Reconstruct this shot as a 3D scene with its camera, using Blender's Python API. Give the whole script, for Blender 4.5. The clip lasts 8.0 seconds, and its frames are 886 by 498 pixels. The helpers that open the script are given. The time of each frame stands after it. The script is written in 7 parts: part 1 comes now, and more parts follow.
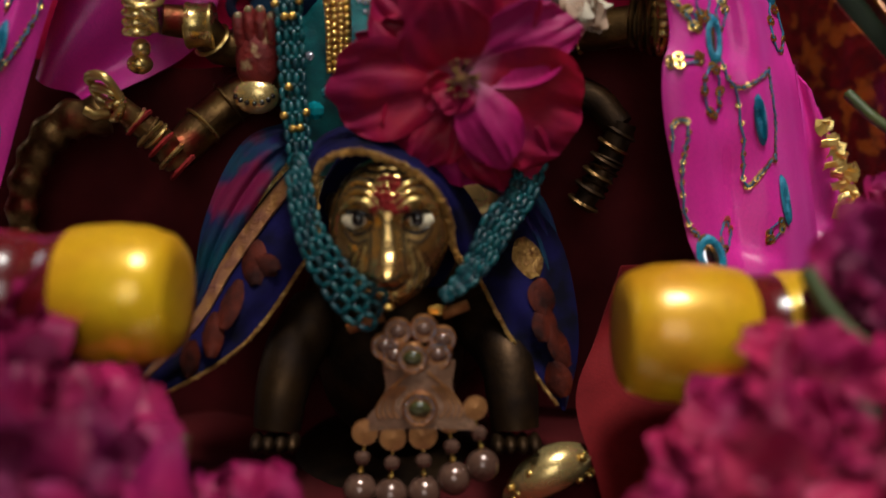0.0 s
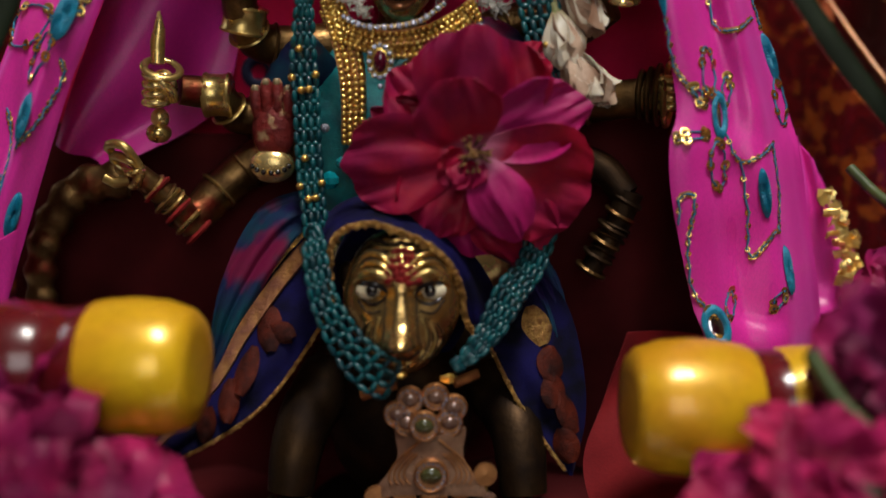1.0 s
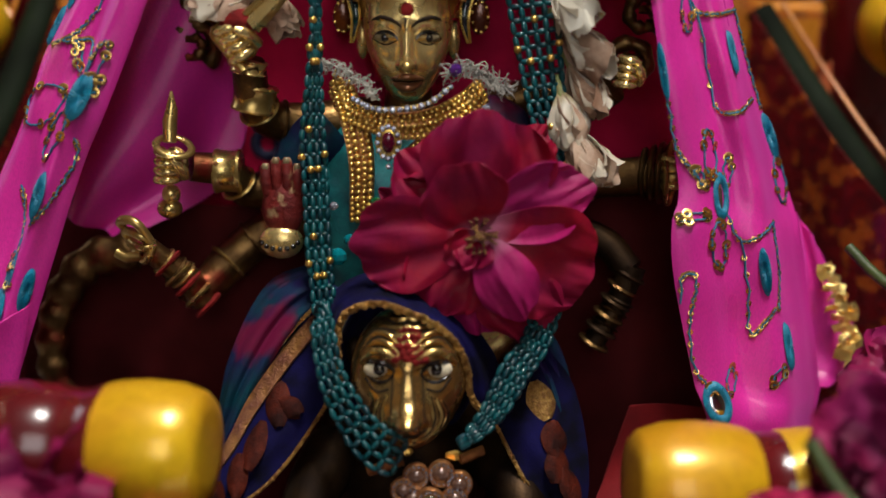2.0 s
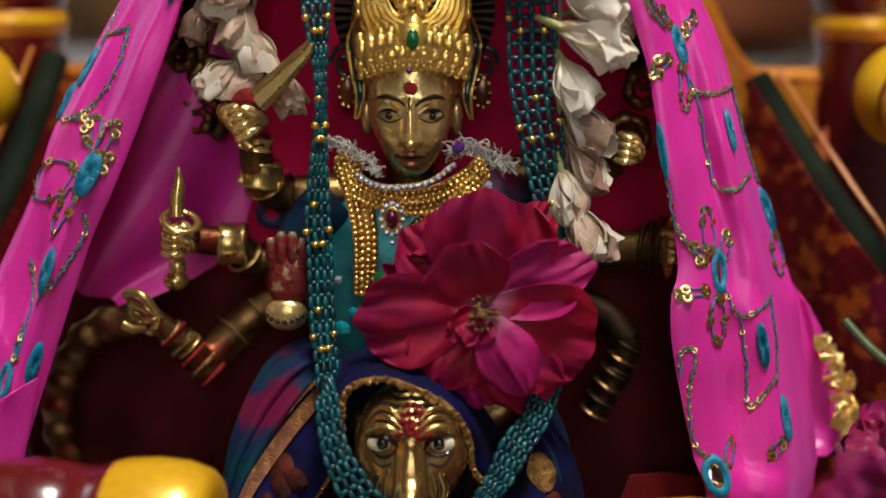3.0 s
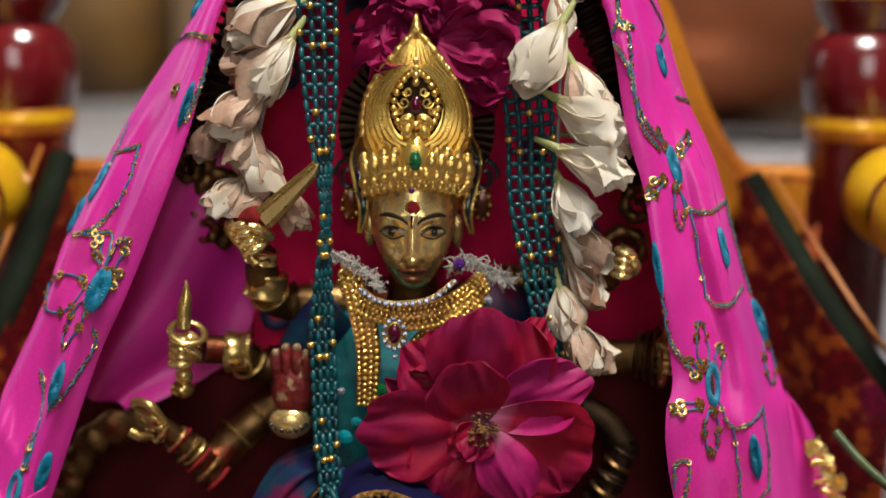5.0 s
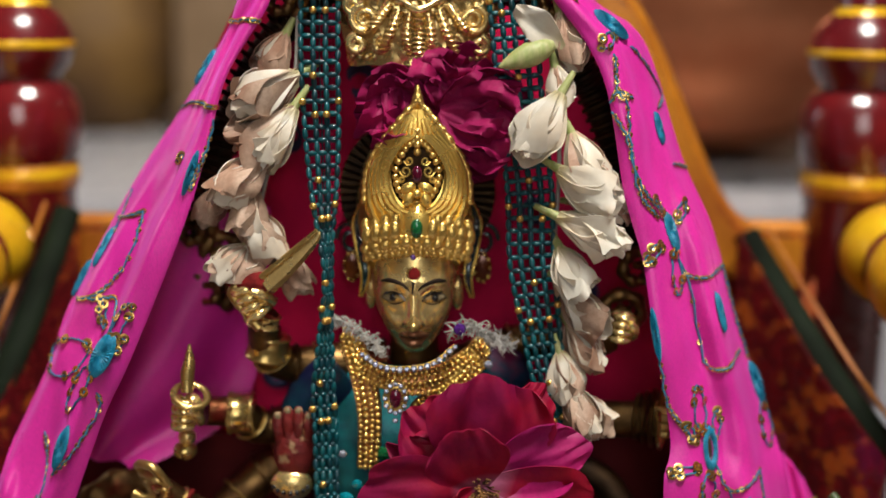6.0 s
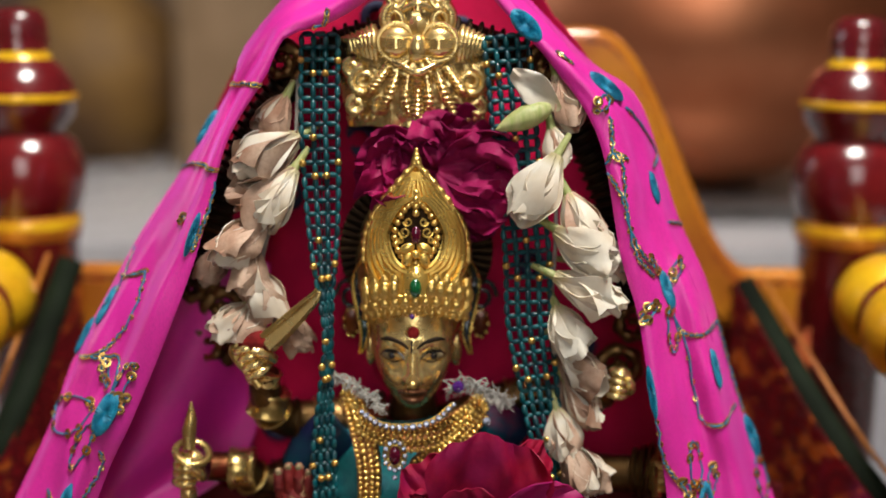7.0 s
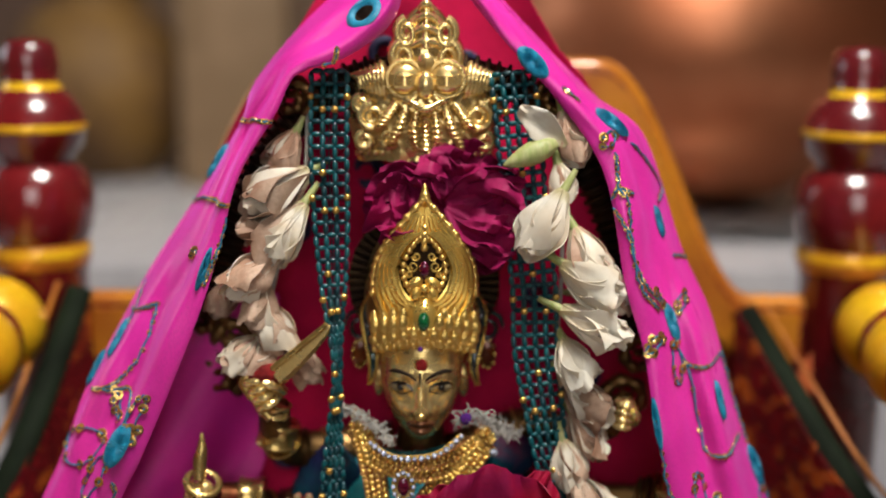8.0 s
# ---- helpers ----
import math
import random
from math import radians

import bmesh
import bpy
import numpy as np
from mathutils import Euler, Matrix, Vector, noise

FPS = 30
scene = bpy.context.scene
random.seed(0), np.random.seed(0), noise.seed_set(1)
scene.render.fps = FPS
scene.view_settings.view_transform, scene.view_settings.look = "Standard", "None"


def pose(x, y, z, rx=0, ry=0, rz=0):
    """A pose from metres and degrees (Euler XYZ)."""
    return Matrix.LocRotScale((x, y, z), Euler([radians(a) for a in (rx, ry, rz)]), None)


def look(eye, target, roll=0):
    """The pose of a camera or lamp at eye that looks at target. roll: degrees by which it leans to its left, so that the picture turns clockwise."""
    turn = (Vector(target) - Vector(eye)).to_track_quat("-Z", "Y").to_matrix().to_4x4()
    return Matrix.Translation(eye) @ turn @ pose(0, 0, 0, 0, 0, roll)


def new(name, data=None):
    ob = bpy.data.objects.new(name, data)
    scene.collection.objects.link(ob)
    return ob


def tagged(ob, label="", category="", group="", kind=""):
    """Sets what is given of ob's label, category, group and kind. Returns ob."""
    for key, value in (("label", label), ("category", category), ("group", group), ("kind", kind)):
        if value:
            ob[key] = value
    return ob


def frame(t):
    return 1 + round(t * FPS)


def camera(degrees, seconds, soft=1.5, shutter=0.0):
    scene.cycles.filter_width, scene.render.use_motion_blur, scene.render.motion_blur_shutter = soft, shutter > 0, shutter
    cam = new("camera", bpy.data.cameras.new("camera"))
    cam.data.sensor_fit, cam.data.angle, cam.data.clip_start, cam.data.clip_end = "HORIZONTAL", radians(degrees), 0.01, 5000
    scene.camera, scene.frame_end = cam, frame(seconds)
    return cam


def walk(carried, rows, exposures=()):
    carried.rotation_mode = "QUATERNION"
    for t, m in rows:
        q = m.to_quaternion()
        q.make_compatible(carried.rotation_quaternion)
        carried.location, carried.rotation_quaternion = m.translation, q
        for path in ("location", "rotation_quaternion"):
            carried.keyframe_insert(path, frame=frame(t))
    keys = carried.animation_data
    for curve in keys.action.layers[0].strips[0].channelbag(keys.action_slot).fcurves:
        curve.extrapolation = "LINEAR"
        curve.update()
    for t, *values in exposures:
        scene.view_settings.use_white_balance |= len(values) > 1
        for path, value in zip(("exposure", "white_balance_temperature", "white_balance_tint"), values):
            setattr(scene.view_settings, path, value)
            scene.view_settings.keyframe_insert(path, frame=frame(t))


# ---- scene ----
cam = camera(42.9, 8.0, soft=1.7)
METRES, EYE, TILT, LEAN, TURN = 0.17, 0.17, -16.0, 0.5, 0.0
ROWS = [
    (0.0, 0.0, 0.0, 0.0, 0.0, 0.0, -0.0),
    (0.5, -0.0181, -0.0278, 0.0616, -0.1, 0.18, -0.2),
    (1.0, -0.0345, -0.0593, 0.1273, -0.18, 0.63, -0.36),
    (1.5, -0.0467, -0.0836, 0.1936, -0.25, 1.0, -0.51),
    (3.0, -0.07, -0.1507, 0.3937, -0.45, 2.44, -0.73),
    (3.5, -0.073, -0.1685, 0.4335, -0.5, 2.72, -0.79),
    (4.0, -0.0733, -0.1875, 0.4879, -0.57, 2.86, -0.88),
    (4.5, -0.0757, -0.2079, 0.5495, -0.64, 3.04, -0.84),
    (5.0, -0.09, -0.2312, 0.6176, -0.75, 3.37, -0.92),
    (6.5, -0.1007, -0.2935, 0.7949, -0.88, 4.41, -1.0),
    (7.0, -0.1014, -0.317, 0.8478, -0.92, 4.73, -0.87),
    (7.5, -0.1101, -0.3379, 0.8903, -0.97, 4.93, -0.85),
    (8.0, -0.1272, -0.3589, 0.9151, -1.02, 4.97, -0.85),
]
walk(cam, [(t, pose(0, 0, EYE, TILT, LEAN, TURN) @ pose(METRES * x, METRES * y, METRES * z, 90 + pitch, roll, yaw)) for t, x, y, z, yaw, pitch, roll in ROWS],
     exposures=[(0.0, -0.72), (1.5, -0.58), (3.5, -0.30), (5.0, -0.18), (8.0, -0.14)])
cam.data.dof.use_dof = True
cam.data.dof.focus_distance = 0.449
cam.data.dof.aperture_fstop = 2.5

# ---- world and light ----
world = bpy.data.worlds.new("sky")
scene.world = world
world.use_nodes = True
sky = world.node_tree.nodes.new("ShaderNodeTexSky")
sky.sky_type, sky.sun_disc = "NISHITA", False
sky.sun_elevation, sky.sun_rotation = radians(48), radians(200)
world.node_tree.links.new(sky.outputs[0], world.node_tree.nodes["Background"].inputs[0])
world.node_tree.nodes["Background"].inputs[1].default_value = 0.1


def window_light(name, eye, target, w, h, power, colour):
    d = bpy.data.lights.new(name, "AREA")
    d.shape, d.size, d.size_y, d.energy, d.color = "RECTANGLE", w, h, power, colour
    ob = new(name, d)
    ob.matrix_world = look(eye, target)
    return ob


# daylight that falls in through the three openings of the room
window_light("skylight_daylight", (0.18, 0.03, 1.54), (0.0, 0.44, 0.15), 0.40, 0.40, 40, (1.0, 0.96, 0.90))
window_light("window_daylight", (0.05, -1.42, 0.90), (0.0, 0.45, 0.15), 0.80, 1.05, 10.0, (1.0, 0.95, 0.88))
window_light("side_window_daylight", (-1.44, 0.9, 0.75), (0.0, 0.9, 0.2), 0.5, 0.6, 3.0, (0.9, 0.95, 1.0))


# ---- mesh building ----
class Mesh:
    """Collects vertices, faces, a material number a face and a length-wise value a vertex."""

    def __init__(self):
        self.v, self.f, self.k, self.u = [], [], [], []

    def add(self, v, f, k=0, m=None, u=None):
        n = len(self.v)
        v = [Vector(p) for p in v]
        if m is not None:
            v = [m @ p for p in v]
        self.v += [tuple(p) for p in v]
        self.f += [tuple(n + i for i in q) for q in f]
        self.k += [k] * len(f)
        self.u += list(u) if u is not None else [0.0] * len(v)
        return self

    def ball(self, c, r, seg=12, rings=8, k=0, rot=None, u=0.0):
        r = (r, r, r) if not hasattr(r, "__len__") else r
        v, f = [(0, 0, 1)], []
        for i in range(1, rings):
            a = math.pi * i / rings
            v += [(math.sin(a) * math.cos(2 * math.pi * j / seg), math.sin(a) * math.sin(2 * math.pi * j / seg), math.cos(a)) for j in range(seg)]
        v.append((0, 0, -1))
        for j in range(seg):
            f.append((0, 1 + j, 1 + (j + 1) % seg))
            for i in range(rings - 2):
                a, b = 1 + i * seg, 1 + (i + 1) * seg
                f.append((a + j, b + j, b + (j + 1) % seg, a + (j + 1) % seg))
            a = 1 + (rings - 2) * seg
            f.append((a + j, len(v) - 1, a + (j + 1) % seg))
        m = Matrix.Translation(c) @ (rot.to_4x4() if rot is not None else Matrix()) @ Matrix.Diagonal((*r, 1))
        return self.add(v, f, k, m, [u] * len(v))

    def tube(self, pts, r, seg=8, k=0, flat=1.0, cap=True):
        """A round rod along points; r: one radius or one a point; flat: depth as a part of the width."""
        pts = [Vector(p) for p in pts]
        n = len(pts)
        rs = list(r) if hasattr(r, "__len__") else [r] * n
        v, f, up = [], [], None
        for i, p in enumerate(pts):
            t = (pts[min(i + 1, n - 1)] - pts[max(i - 1, 0)]).normalized()
            if up is None:
                up = Vector((0, -1, 0)) if abs(t.y) < 0.9 else Vector((0, 0, 1))
            a = t.cross(up).normalized()
            up = a.cross(t).normalized()
            for j in range(seg):
                q = 2 * math.pi * j / seg
                v.append(p + rs[i] * (math.cos(q) * a + flat * math.sin(q) * up))
        for i in range(n - 1):
            for j in range(seg):
                f.append((i * seg + j, i * seg + (j + 1) % seg, (i + 1) * seg + (j + 1) % seg, (i + 1) * seg + j))
        if cap:
            f += [tuple(range(seg - 1, -1, -1)), tuple((n - 1) * seg + j for j in range(seg))]
        return self.add(v, f, k, None, [i / (n - 1) for i in range(n) for _ in range(seg)])

    def lathe(self, prof, seg=32, k=0, m=None, ks=None):
        """Turns (radius, height) pairs round z; ks: a material number for each step of the profile."""
        v, f = [], []
        for r, z in prof:
            v += [(r * math.cos(2 * math.pi * j / seg), r * math.sin(2 * math.pi * j / seg), z) for j in range(seg)]
        base = len(self.k)
        for i in range(len(prof) - 1):
            f += [(i * seg + j, i * seg + (j + 1) % seg, (i + 1) * seg + (j + 1) % seg, (i + 1) * seg + j) for j in range(seg)]
        self.add(v, f, k, m)
        if ks:
            for i in range(len(prof) - 1):
                for j in range(seg):
                    self.k[base + i * seg + j] = ks[i]
        return self

    def sheet(self, fn, nu, nv, th=0.0006, k=0, m=None):
        """A sheet with thickness from fn(s, w), s along and w across, both 0 to 1."""
        g = [[Vector(fn(i / (nu - 1), j / (nv - 1))) for j in range(nv)] for i in range(nu)]
        top, low, u = [], [], []
        for i in range(nu):
            for j in range(nv):
                a = g[min(i + 1, nu - 1)][j] - g[max(i - 1, 0)][j]
                b = g[i][min(j + 1, nv - 1)] - g[i][max(j - 1, 0)]
                n = a.cross(b)
                n = n.normalized() if n.length > 1e-12 else Vector((0, -1, 0))
                top.append(g[i][j] + n * th / 2)
                low.append(g[i][j] - n * th / 2)
                u.append(i / (nu - 1))
        c, f = nu * nv, []
        for i in range(nu - 1):
            for j in range(nv - 1):
                q = (i * nv + j, (i + 1) * nv + j, (i + 1) * nv + j + 1, i * nv + j + 1)
                f += [q, tuple(c + x for x in reversed(q))]
        rim = [(i, 0) for i in range(nu)] + [(nu - 1, j) for j in range(1, nv)] + [(i, nv - 1) for i in range(nu - 2, -1, -1)] + [(0, j) for j in range(nv - 2, 0, -1)]
        for (i, j), (i2, j2) in zip(rim, rim[1:] + rim[:1]):
            f.append((i * nv + j, c + i * nv + j, c + i2 * nv + j2, i2 * nv + j2))
        return self.add(top + low, f, k, m, u + u)

    def box(self, lo, hi, bevel=0.002, k=0, m=None):
        bm = bmesh.new()
        bmesh.ops.create_cube(bm, size=1)
        for q in bm.verts:
            q.co = [(a + b) / 2 + c * (b - a) for a, b, c in zip(lo, hi, q.co)]
        if bevel:
            bmesh.ops.bevel(bm, geom=bm.edges[:], offset=bevel, segments=2, affect="EDGES", profile=0.6)
        bm.verts.index_update()
        self.add([q.co.copy() for q in bm.verts], [[q.index for q in p.verts] for p in bm.faces], k, m)
        bm.free()
        return self

    def ring(self, c, rot, R, r, seg=14, sub=6, k=0, sx=1.0):
        """A small ring in the plane of rot's x and y; sx stretches it along its y."""
        v, f = [], []
        for i in range(seg):
            a = 2 * math.pi * i / seg
            for j in range(sub):
                b = 2 * math.pi * j / sub
                q = R + r * math.cos(b)
                v.append((q * math.cos(a), q * sx * math.sin(a), 0.7 * r * math.sin(b)))
        for i in range(seg):
            for j in range(sub):
                f.append((i * sub + j, ((i + 1) % seg) * sub + j, ((i + 1) % seg) * sub + (j + 1) % sub, i * sub + (j + 1) % sub))
        return self.add(v, f, k, Matrix.Translation(c) @ rot.to_4x4())

    def data(self, name, mats, flat=False):
        me = bpy.data.meshes.new(name)
        me.from_pydata(self.v, [], self.f)
        for q in mats:
            me.materials.append(q)
        me.polygons.foreach_set("material_index", self.k)
        me.polygons.foreach_set("use_smooth", [not flat] * len(self.f))
        me.attributes.new("along", "FLOAT", "POINT").data.foreach_set("value", self.u)
        if not flat:
            me.set_sharp_from_angle(angle=radians(50))
        return me


def thing(name, base, label, category, group="", kind=""):
    ob = new(name)
    ob.empty_display_size = 0.01
    ob.location = base
    return tagged(ob, label, category, group, kind)


def part(name, mb, mats, parent, label="", flat=False, kind=""):
    """Links a mesh as one part under a thing or a part."""
    mats = mats if isinstance(mats, (list, tuple)) else [mats]
    ob = new(name, mb.data(name, mats, flat) if isinstance(mb, Mesh) else mb)
    ob.parent = parent
    if parent.parent is None:
        ob.matrix_parent_inverse = Matrix.Translation(-parent.location)
    return tagged(ob, label, "", "", kind)


def single(name, mb, mats, label, category, kind="", flat=False, group=""):
    mats = mats if isinstance(mats, (list, tuple)) else [mats]
    return tagged(new(name, mb.data(name, mats, flat)), label, category, group, kind)


def spline(pts, n):
    """n points evenly along a smooth curve through pts (tuples of any length)."""
    p = [np.array(q, float) for q in pts]
    p = [2 * p[0] - p[1]] + p + [2 * p[-1] - p[-2]]
    out = []
    for i in range(1, len(p) - 2):
        for s in np.linspace(0, 1, 24, endpoint=False):
            a, b, c, d = p[i - 1:i + 3]
            out.append(0.5 * (2 * b + (c - a) * s + (2 * a - 5 * b + 4 * c - d) * s * s + (3 * b - a - 3 * c + d) * s ** 3))
    out.append(p[-2])
    out = np.array(out)
    l = np.concatenate([[0], np.cumsum(np.linalg.norm(np.diff(out[:, :3], axis=0), axis=1))])
    at = np.linspace(0, l[-1], n)
    return [tuple(np.interp(at, l, out[:, c]) for c in range(out.shape[1]))] if n == 1 else [tuple(r) for r in np.stack([np.interp(at, l, out[:, c]) for c in range(out.shape[1])], 1)]


def between(rows, s):
    """The point at s (0 to 1) on rows of points."""
    x = min(max(s, 0), 1) * (len(rows) - 1)
    i = min(int(x), len(rows) - 2)
    return Vector(rows[i]).lerp(Vector(rows[i + 1]), x - i)


def facing(n, up=(0, 0, 1)):
    """A turn whose z is n and whose y is as near up as can be."""
    n = Vector(n).normalized()
    x = Vector(up).cross(n).normalized()
    y = n.cross(x)
    return Matrix((x, y, n)).transposed()


# ---- materials ----
def material(name, c1, c2=None, rough=0.5, metal=0.0, scale=60, fine=600, bump=0.15, depth=0.0006, rough_var=0.1, sheen=0.0, coat=0.0, along=None, through_light=0.0, stretch=None, spec=0.5, dirt=0.3, random_tint=0.0, spread=(0.35, 0.65), stain=None):
    """A node material: two colours mixed by noise of two scales, grain relief, uneven gloss. stretch: scales of the noise by axis. along: a third colour towards the root of a petal or so. stain: a colour in patches."""
    mt = bpy.data.materials.new(name)
    mt.use_nodes = True
    nt = mt.node_tree
    N, L = nt.nodes, nt.links
    b = N["Principled BSDF"]
    c2 = c2 or tuple(x * 0.7 for x in c1)
    co = N.new("ShaderNodeTexCoord").outputs["Object"]
    if stretch:
        mp = N.new("ShaderNodeMapping")
        mp.inputs["Scale"].default_value = stretch
        L.new(co, mp.inputs[0])
        co = mp.outputs[0]

    def noise_node(sc, det=4):
        q = N.new("ShaderNodeTexNoise")
        q.inputs["Scale"].default_value, q.inputs["Detail"].default_value = sc, det
        L.new(co, q.inputs["Vector"])
        return q.outputs["Fac"]

    def ramp(src, lo, hi, a, z):
        q = N.new("ShaderNodeMapRange")
        q.inputs[1].default_value, q.inputs[2].default_value, q.inputs[3].default_value, q.inputs[4].default_value = lo, hi, a, z
        L.new(src, q.inputs[0])
        return q.outputs[0]

    def mix(f, a, z):
        q = N.new("ShaderNodeMix")
        q.data_type = "RGBA"
        for s, i in ((f, 0), (a, 6), (z, 7)):
            if isinstance(s, tuple):
                q.inputs[i].default_value = (*s, 1)
            else:
                L.new(s, q.inputs[i])
        return q.outputs[2]

    big, small = noise_node(scale), noise_node(fine, 3)
    col = mix(ramp(big, spread[0], spread[1], 0, 1), c1, c2)
    col = mix(ramp(small, 0.4, 0.75, 0, dirt), col, tuple(x * 0.55 for x in c2))
    if stain:
        col = mix(ramp(noise_node(scale * 0.45, 5), 0.55, 0.63, 0, 0.85), col, stain)
    if along:
        at = N.new("ShaderNodeAttribute")
        at.attribute_name = "along"
        col = mix(ramp(at.outputs["Fac"], 0.05, along[1], 0.95, 0), col, along[0])
    if random_tint:
        oi = N.new("ShaderNodeObjectInfo")
        hs = N.new("ShaderNodeHueSaturation")
        L.new(ramp(oi.outputs["Random"], 0, 1, 1 - random_tint, 1 + random_tint), hs.inputs["Value"])
        L.new(col, hs.inputs["Color"])
        col = hs.outputs[0]
    L.new(col, b.inputs["Base Color"])
    b.inputs["Metallic"].default_value = metal
    b.inputs["Specular IOR Level"].default_value = spec
    L.new(ramp(big, 0.3, 0.7, max(rough - rough_var, 0.03), min(rough + rough_var, 1)), b.inputs["Roughness"])
    if sheen:
        b.inputs["Sheen Weight"].default_value, b.inputs["Sheen Roughness"].default_value = sheen, 0.4
        b.inputs["Sheen Tint"].default_value = (*[min(1, x * 2 + 0.1) for x in c1], 1)
    if coat:
        b.inputs["Coat Weight"].default_value, b.inputs["Coat Roughness"].default_value = coat, 0.08
    bp = N.new("ShaderNodeBump")
    bp.inputs["Strength"].default_value, bp.inputs["Distance"].default_value = bump, depth
    L.new(small, bp.inputs["Height"])
    bp2 = N.new("ShaderNodeBump")
    bp2.inputs["Strength"].default_value, bp2.inputs["Distance"].default_value = bump, depth * 4
    L.new(big, bp2.inputs["Height"])
    L.new(bp.outputs[0], bp2.inputs["Normal"])
    L.new(bp2.outputs[0], b.inputs["Normal"])
    if through_light:
        tr = N.new("ShaderNodeBsdfTranslucent")
        L.new(col, tr.inputs[0])
        L.new(bp2.outputs[0], tr.inputs[1])
        ms = N.new("ShaderNodeMixShader")
        ms.inputs[0].default_value = through_light
        L.new(b.outputs[0], ms.inputs[1])
        L.new(tr.outputs[0], ms.inputs[2])
        L.new(ms.outputs[0], N["Material Output"].inputs[0])
    return mt


def glassy(name, colour, rough=0.05, coat=0.6, spec=0.5):
    mt = material(name, colour, rough=rough, scale=300, rough_var=0.03, bump=0.05, coat=0.6)
    b = mt.node_tree.nodes["Principled BSDF"]
    b.inputs["Transmission Weight"].default_value = 0.35
    b.inputs["Coat Weight"].default_value, b.inputs["Specular IOR Level"].default_value = coat, spec
    return mt


BRASS = material("aged_brass", (0.95, 0.73, 0.32), (0.74, 0.52, 0.20), 0.24, 0.80, 70, 900, 0.22, 0.0003, 0.10)
# near-black tone also carries the shade on lion body, legs and lower arm
BRASS_DARK = material("tarnished_shaded_brass", (0.050, 0.026, 0.010), (0.014, 0.007, 0.004), 0.55, 0.85, 60, 700, 0.4, 0.0004, 0.12)
BRASS_LION = material("browned_polished_brass", (0.66, 0.45, 0.17), (0.34, 0.20, 0.07), 0.24, 0.92, 70, 800, 0.3, 0.0003, 0.09)
BRASS_OLD = material("stained_old_brass", (0.22, 0.125, 0.045), (0.07, 0.035, 0.014), 0.42, 0.95, 90, 700, 0.45, 0.0005, 0.12, stain=(0.16, 0.012, 0.010))
BRASS_CLEAN = material("polished_brass", (0.74, 0.54, 0.20), (0.46, 0.31, 0.10), 0.30, 0.92, 90, 900, 0.15, 0.0002, 0.1)
GROOVE = material("dark_groove_lines", (0.03, 0.017, 0.010), (0.012, 0.008, 0.006), 0.8, 0.0, spec=0.1)
EYE_BRASS = material("brass_eye", (0.36, 0.30, 0.18), (0.24, 0.18, 0.09), 0.35, 0.3, coat=0.4)
LIP = material("rubbed_copper_lips", (0.50, 0.25, 0.14), (0.33, 0.14, 0.07), 0.3, 0.8, 90, 900)
VERMILION = material("vermilion_powder", (0.24, 0.012, 0.012), (0.11, 0.008, 0.008), 0.8, 0.0, 200, 1200, 0.5, spec=0.15)
VERMILION_WORN = material("worn_vermilion", (0.20, 0.012, 0.010), (0.12, 0.008, 0.008), 0.6, 0.2, 220, 1200, 0.5, stain=(0.42, 0.28, 0.14))
EYE_WHITE = material("painted_eye_white", (0.78, 0.70, 0.50), (0.62, 0.52, 0.34), 0.45, 0, coat=0.1)
EYE_DARK = material("painted_eye_dark", (0.012, 0.008, 0.007), None, 0.2, 0, coat=0.6)
GOLD = material("gilt_metal", (1.0, 0.72, 0.20), (0.84, 0.52, 0.11), 0.28, 0.82, 120, 1200, 0.2, 0.0002, 0.1)
GOLD_BEAD = material("gilt_beads", (0.95, 0.67, 0.21), (0.74, 0.47, 0.12), 0.27, 0.92, 200, 1200, 0.1, 0.0002)
COPPER_GILT = material("copper_gilt", (0.55, 0.25, 0.09), (0.30, 0.12, 0.045), 0.4, 0.8, 150, 1000, 0.2, 0.0002)
TEAL_BEAD = glassy("teal_glass_bead", (0.001, 0.105, 0.125), 0.36, 0.12, 0.3)
TEAL_DARK = glassy("deep_teal_glass_bead", (0.001, 0.055, 0.075), 0.36, 0.12, 0.3)
PINK = material("pink_satin", (0.80, 0.036, 0.39), (0.58, 0.017, 0.29), 0.34, 0.0, 25, 1800, 0.40, 0.0003, 0.08, sheen=0.4, spec=0.6, stretch=(1, 1, 0.35), through_light=0.12)
LINING = material("crimson_cloth", (0.64, 0.007, 0.075), (0.42, 0.004, 0.05), 0.75, 0.0, 30, 1200, 0.3, 0.0004, spec=0.15, through_light=0.1)
MAROON = material("maroon_cloth", (0.095, 0.007, 0.009), (0.05, 0.004, 0.005), 0.85, 0.0, 25, 1000, 0.3, 0.0005, spec=0.15)
RED_CLOTH = material("deep_red_cloth", (0.20, 0.008, 0.011), (0.10, 0.004, 0.006), 0.8, 0.0, 25, 1000, 0.3, 0.0005, spec=0.15, sheen=0.2)
FOIL = material("crumpled_gold_foil", (1.0, 0.76, 0.28), (0.92, 0.60, 0.16), 0.34, 0.85, 120, 900, 0.2, 0.0003)
NAVY = material("navy_thread", (0.010, 0.012, 0.06), None, 0.7, 0, 200, 1500, 0.4)
THREAD = material("turquoise_thread", (0.003, 0.22, 0.36), (0.003, 0.14, 0.25), 0.45, 0, 300, 2500, 0.6, 0.0004, sheen=0.3)
CHAIN = material("steel_blue_thread", (0.012, 0.20, 0.32), (0.02, 0.10, 0.20), 0.6, 0.0, 300, 2500, 0.6, 0.0004)
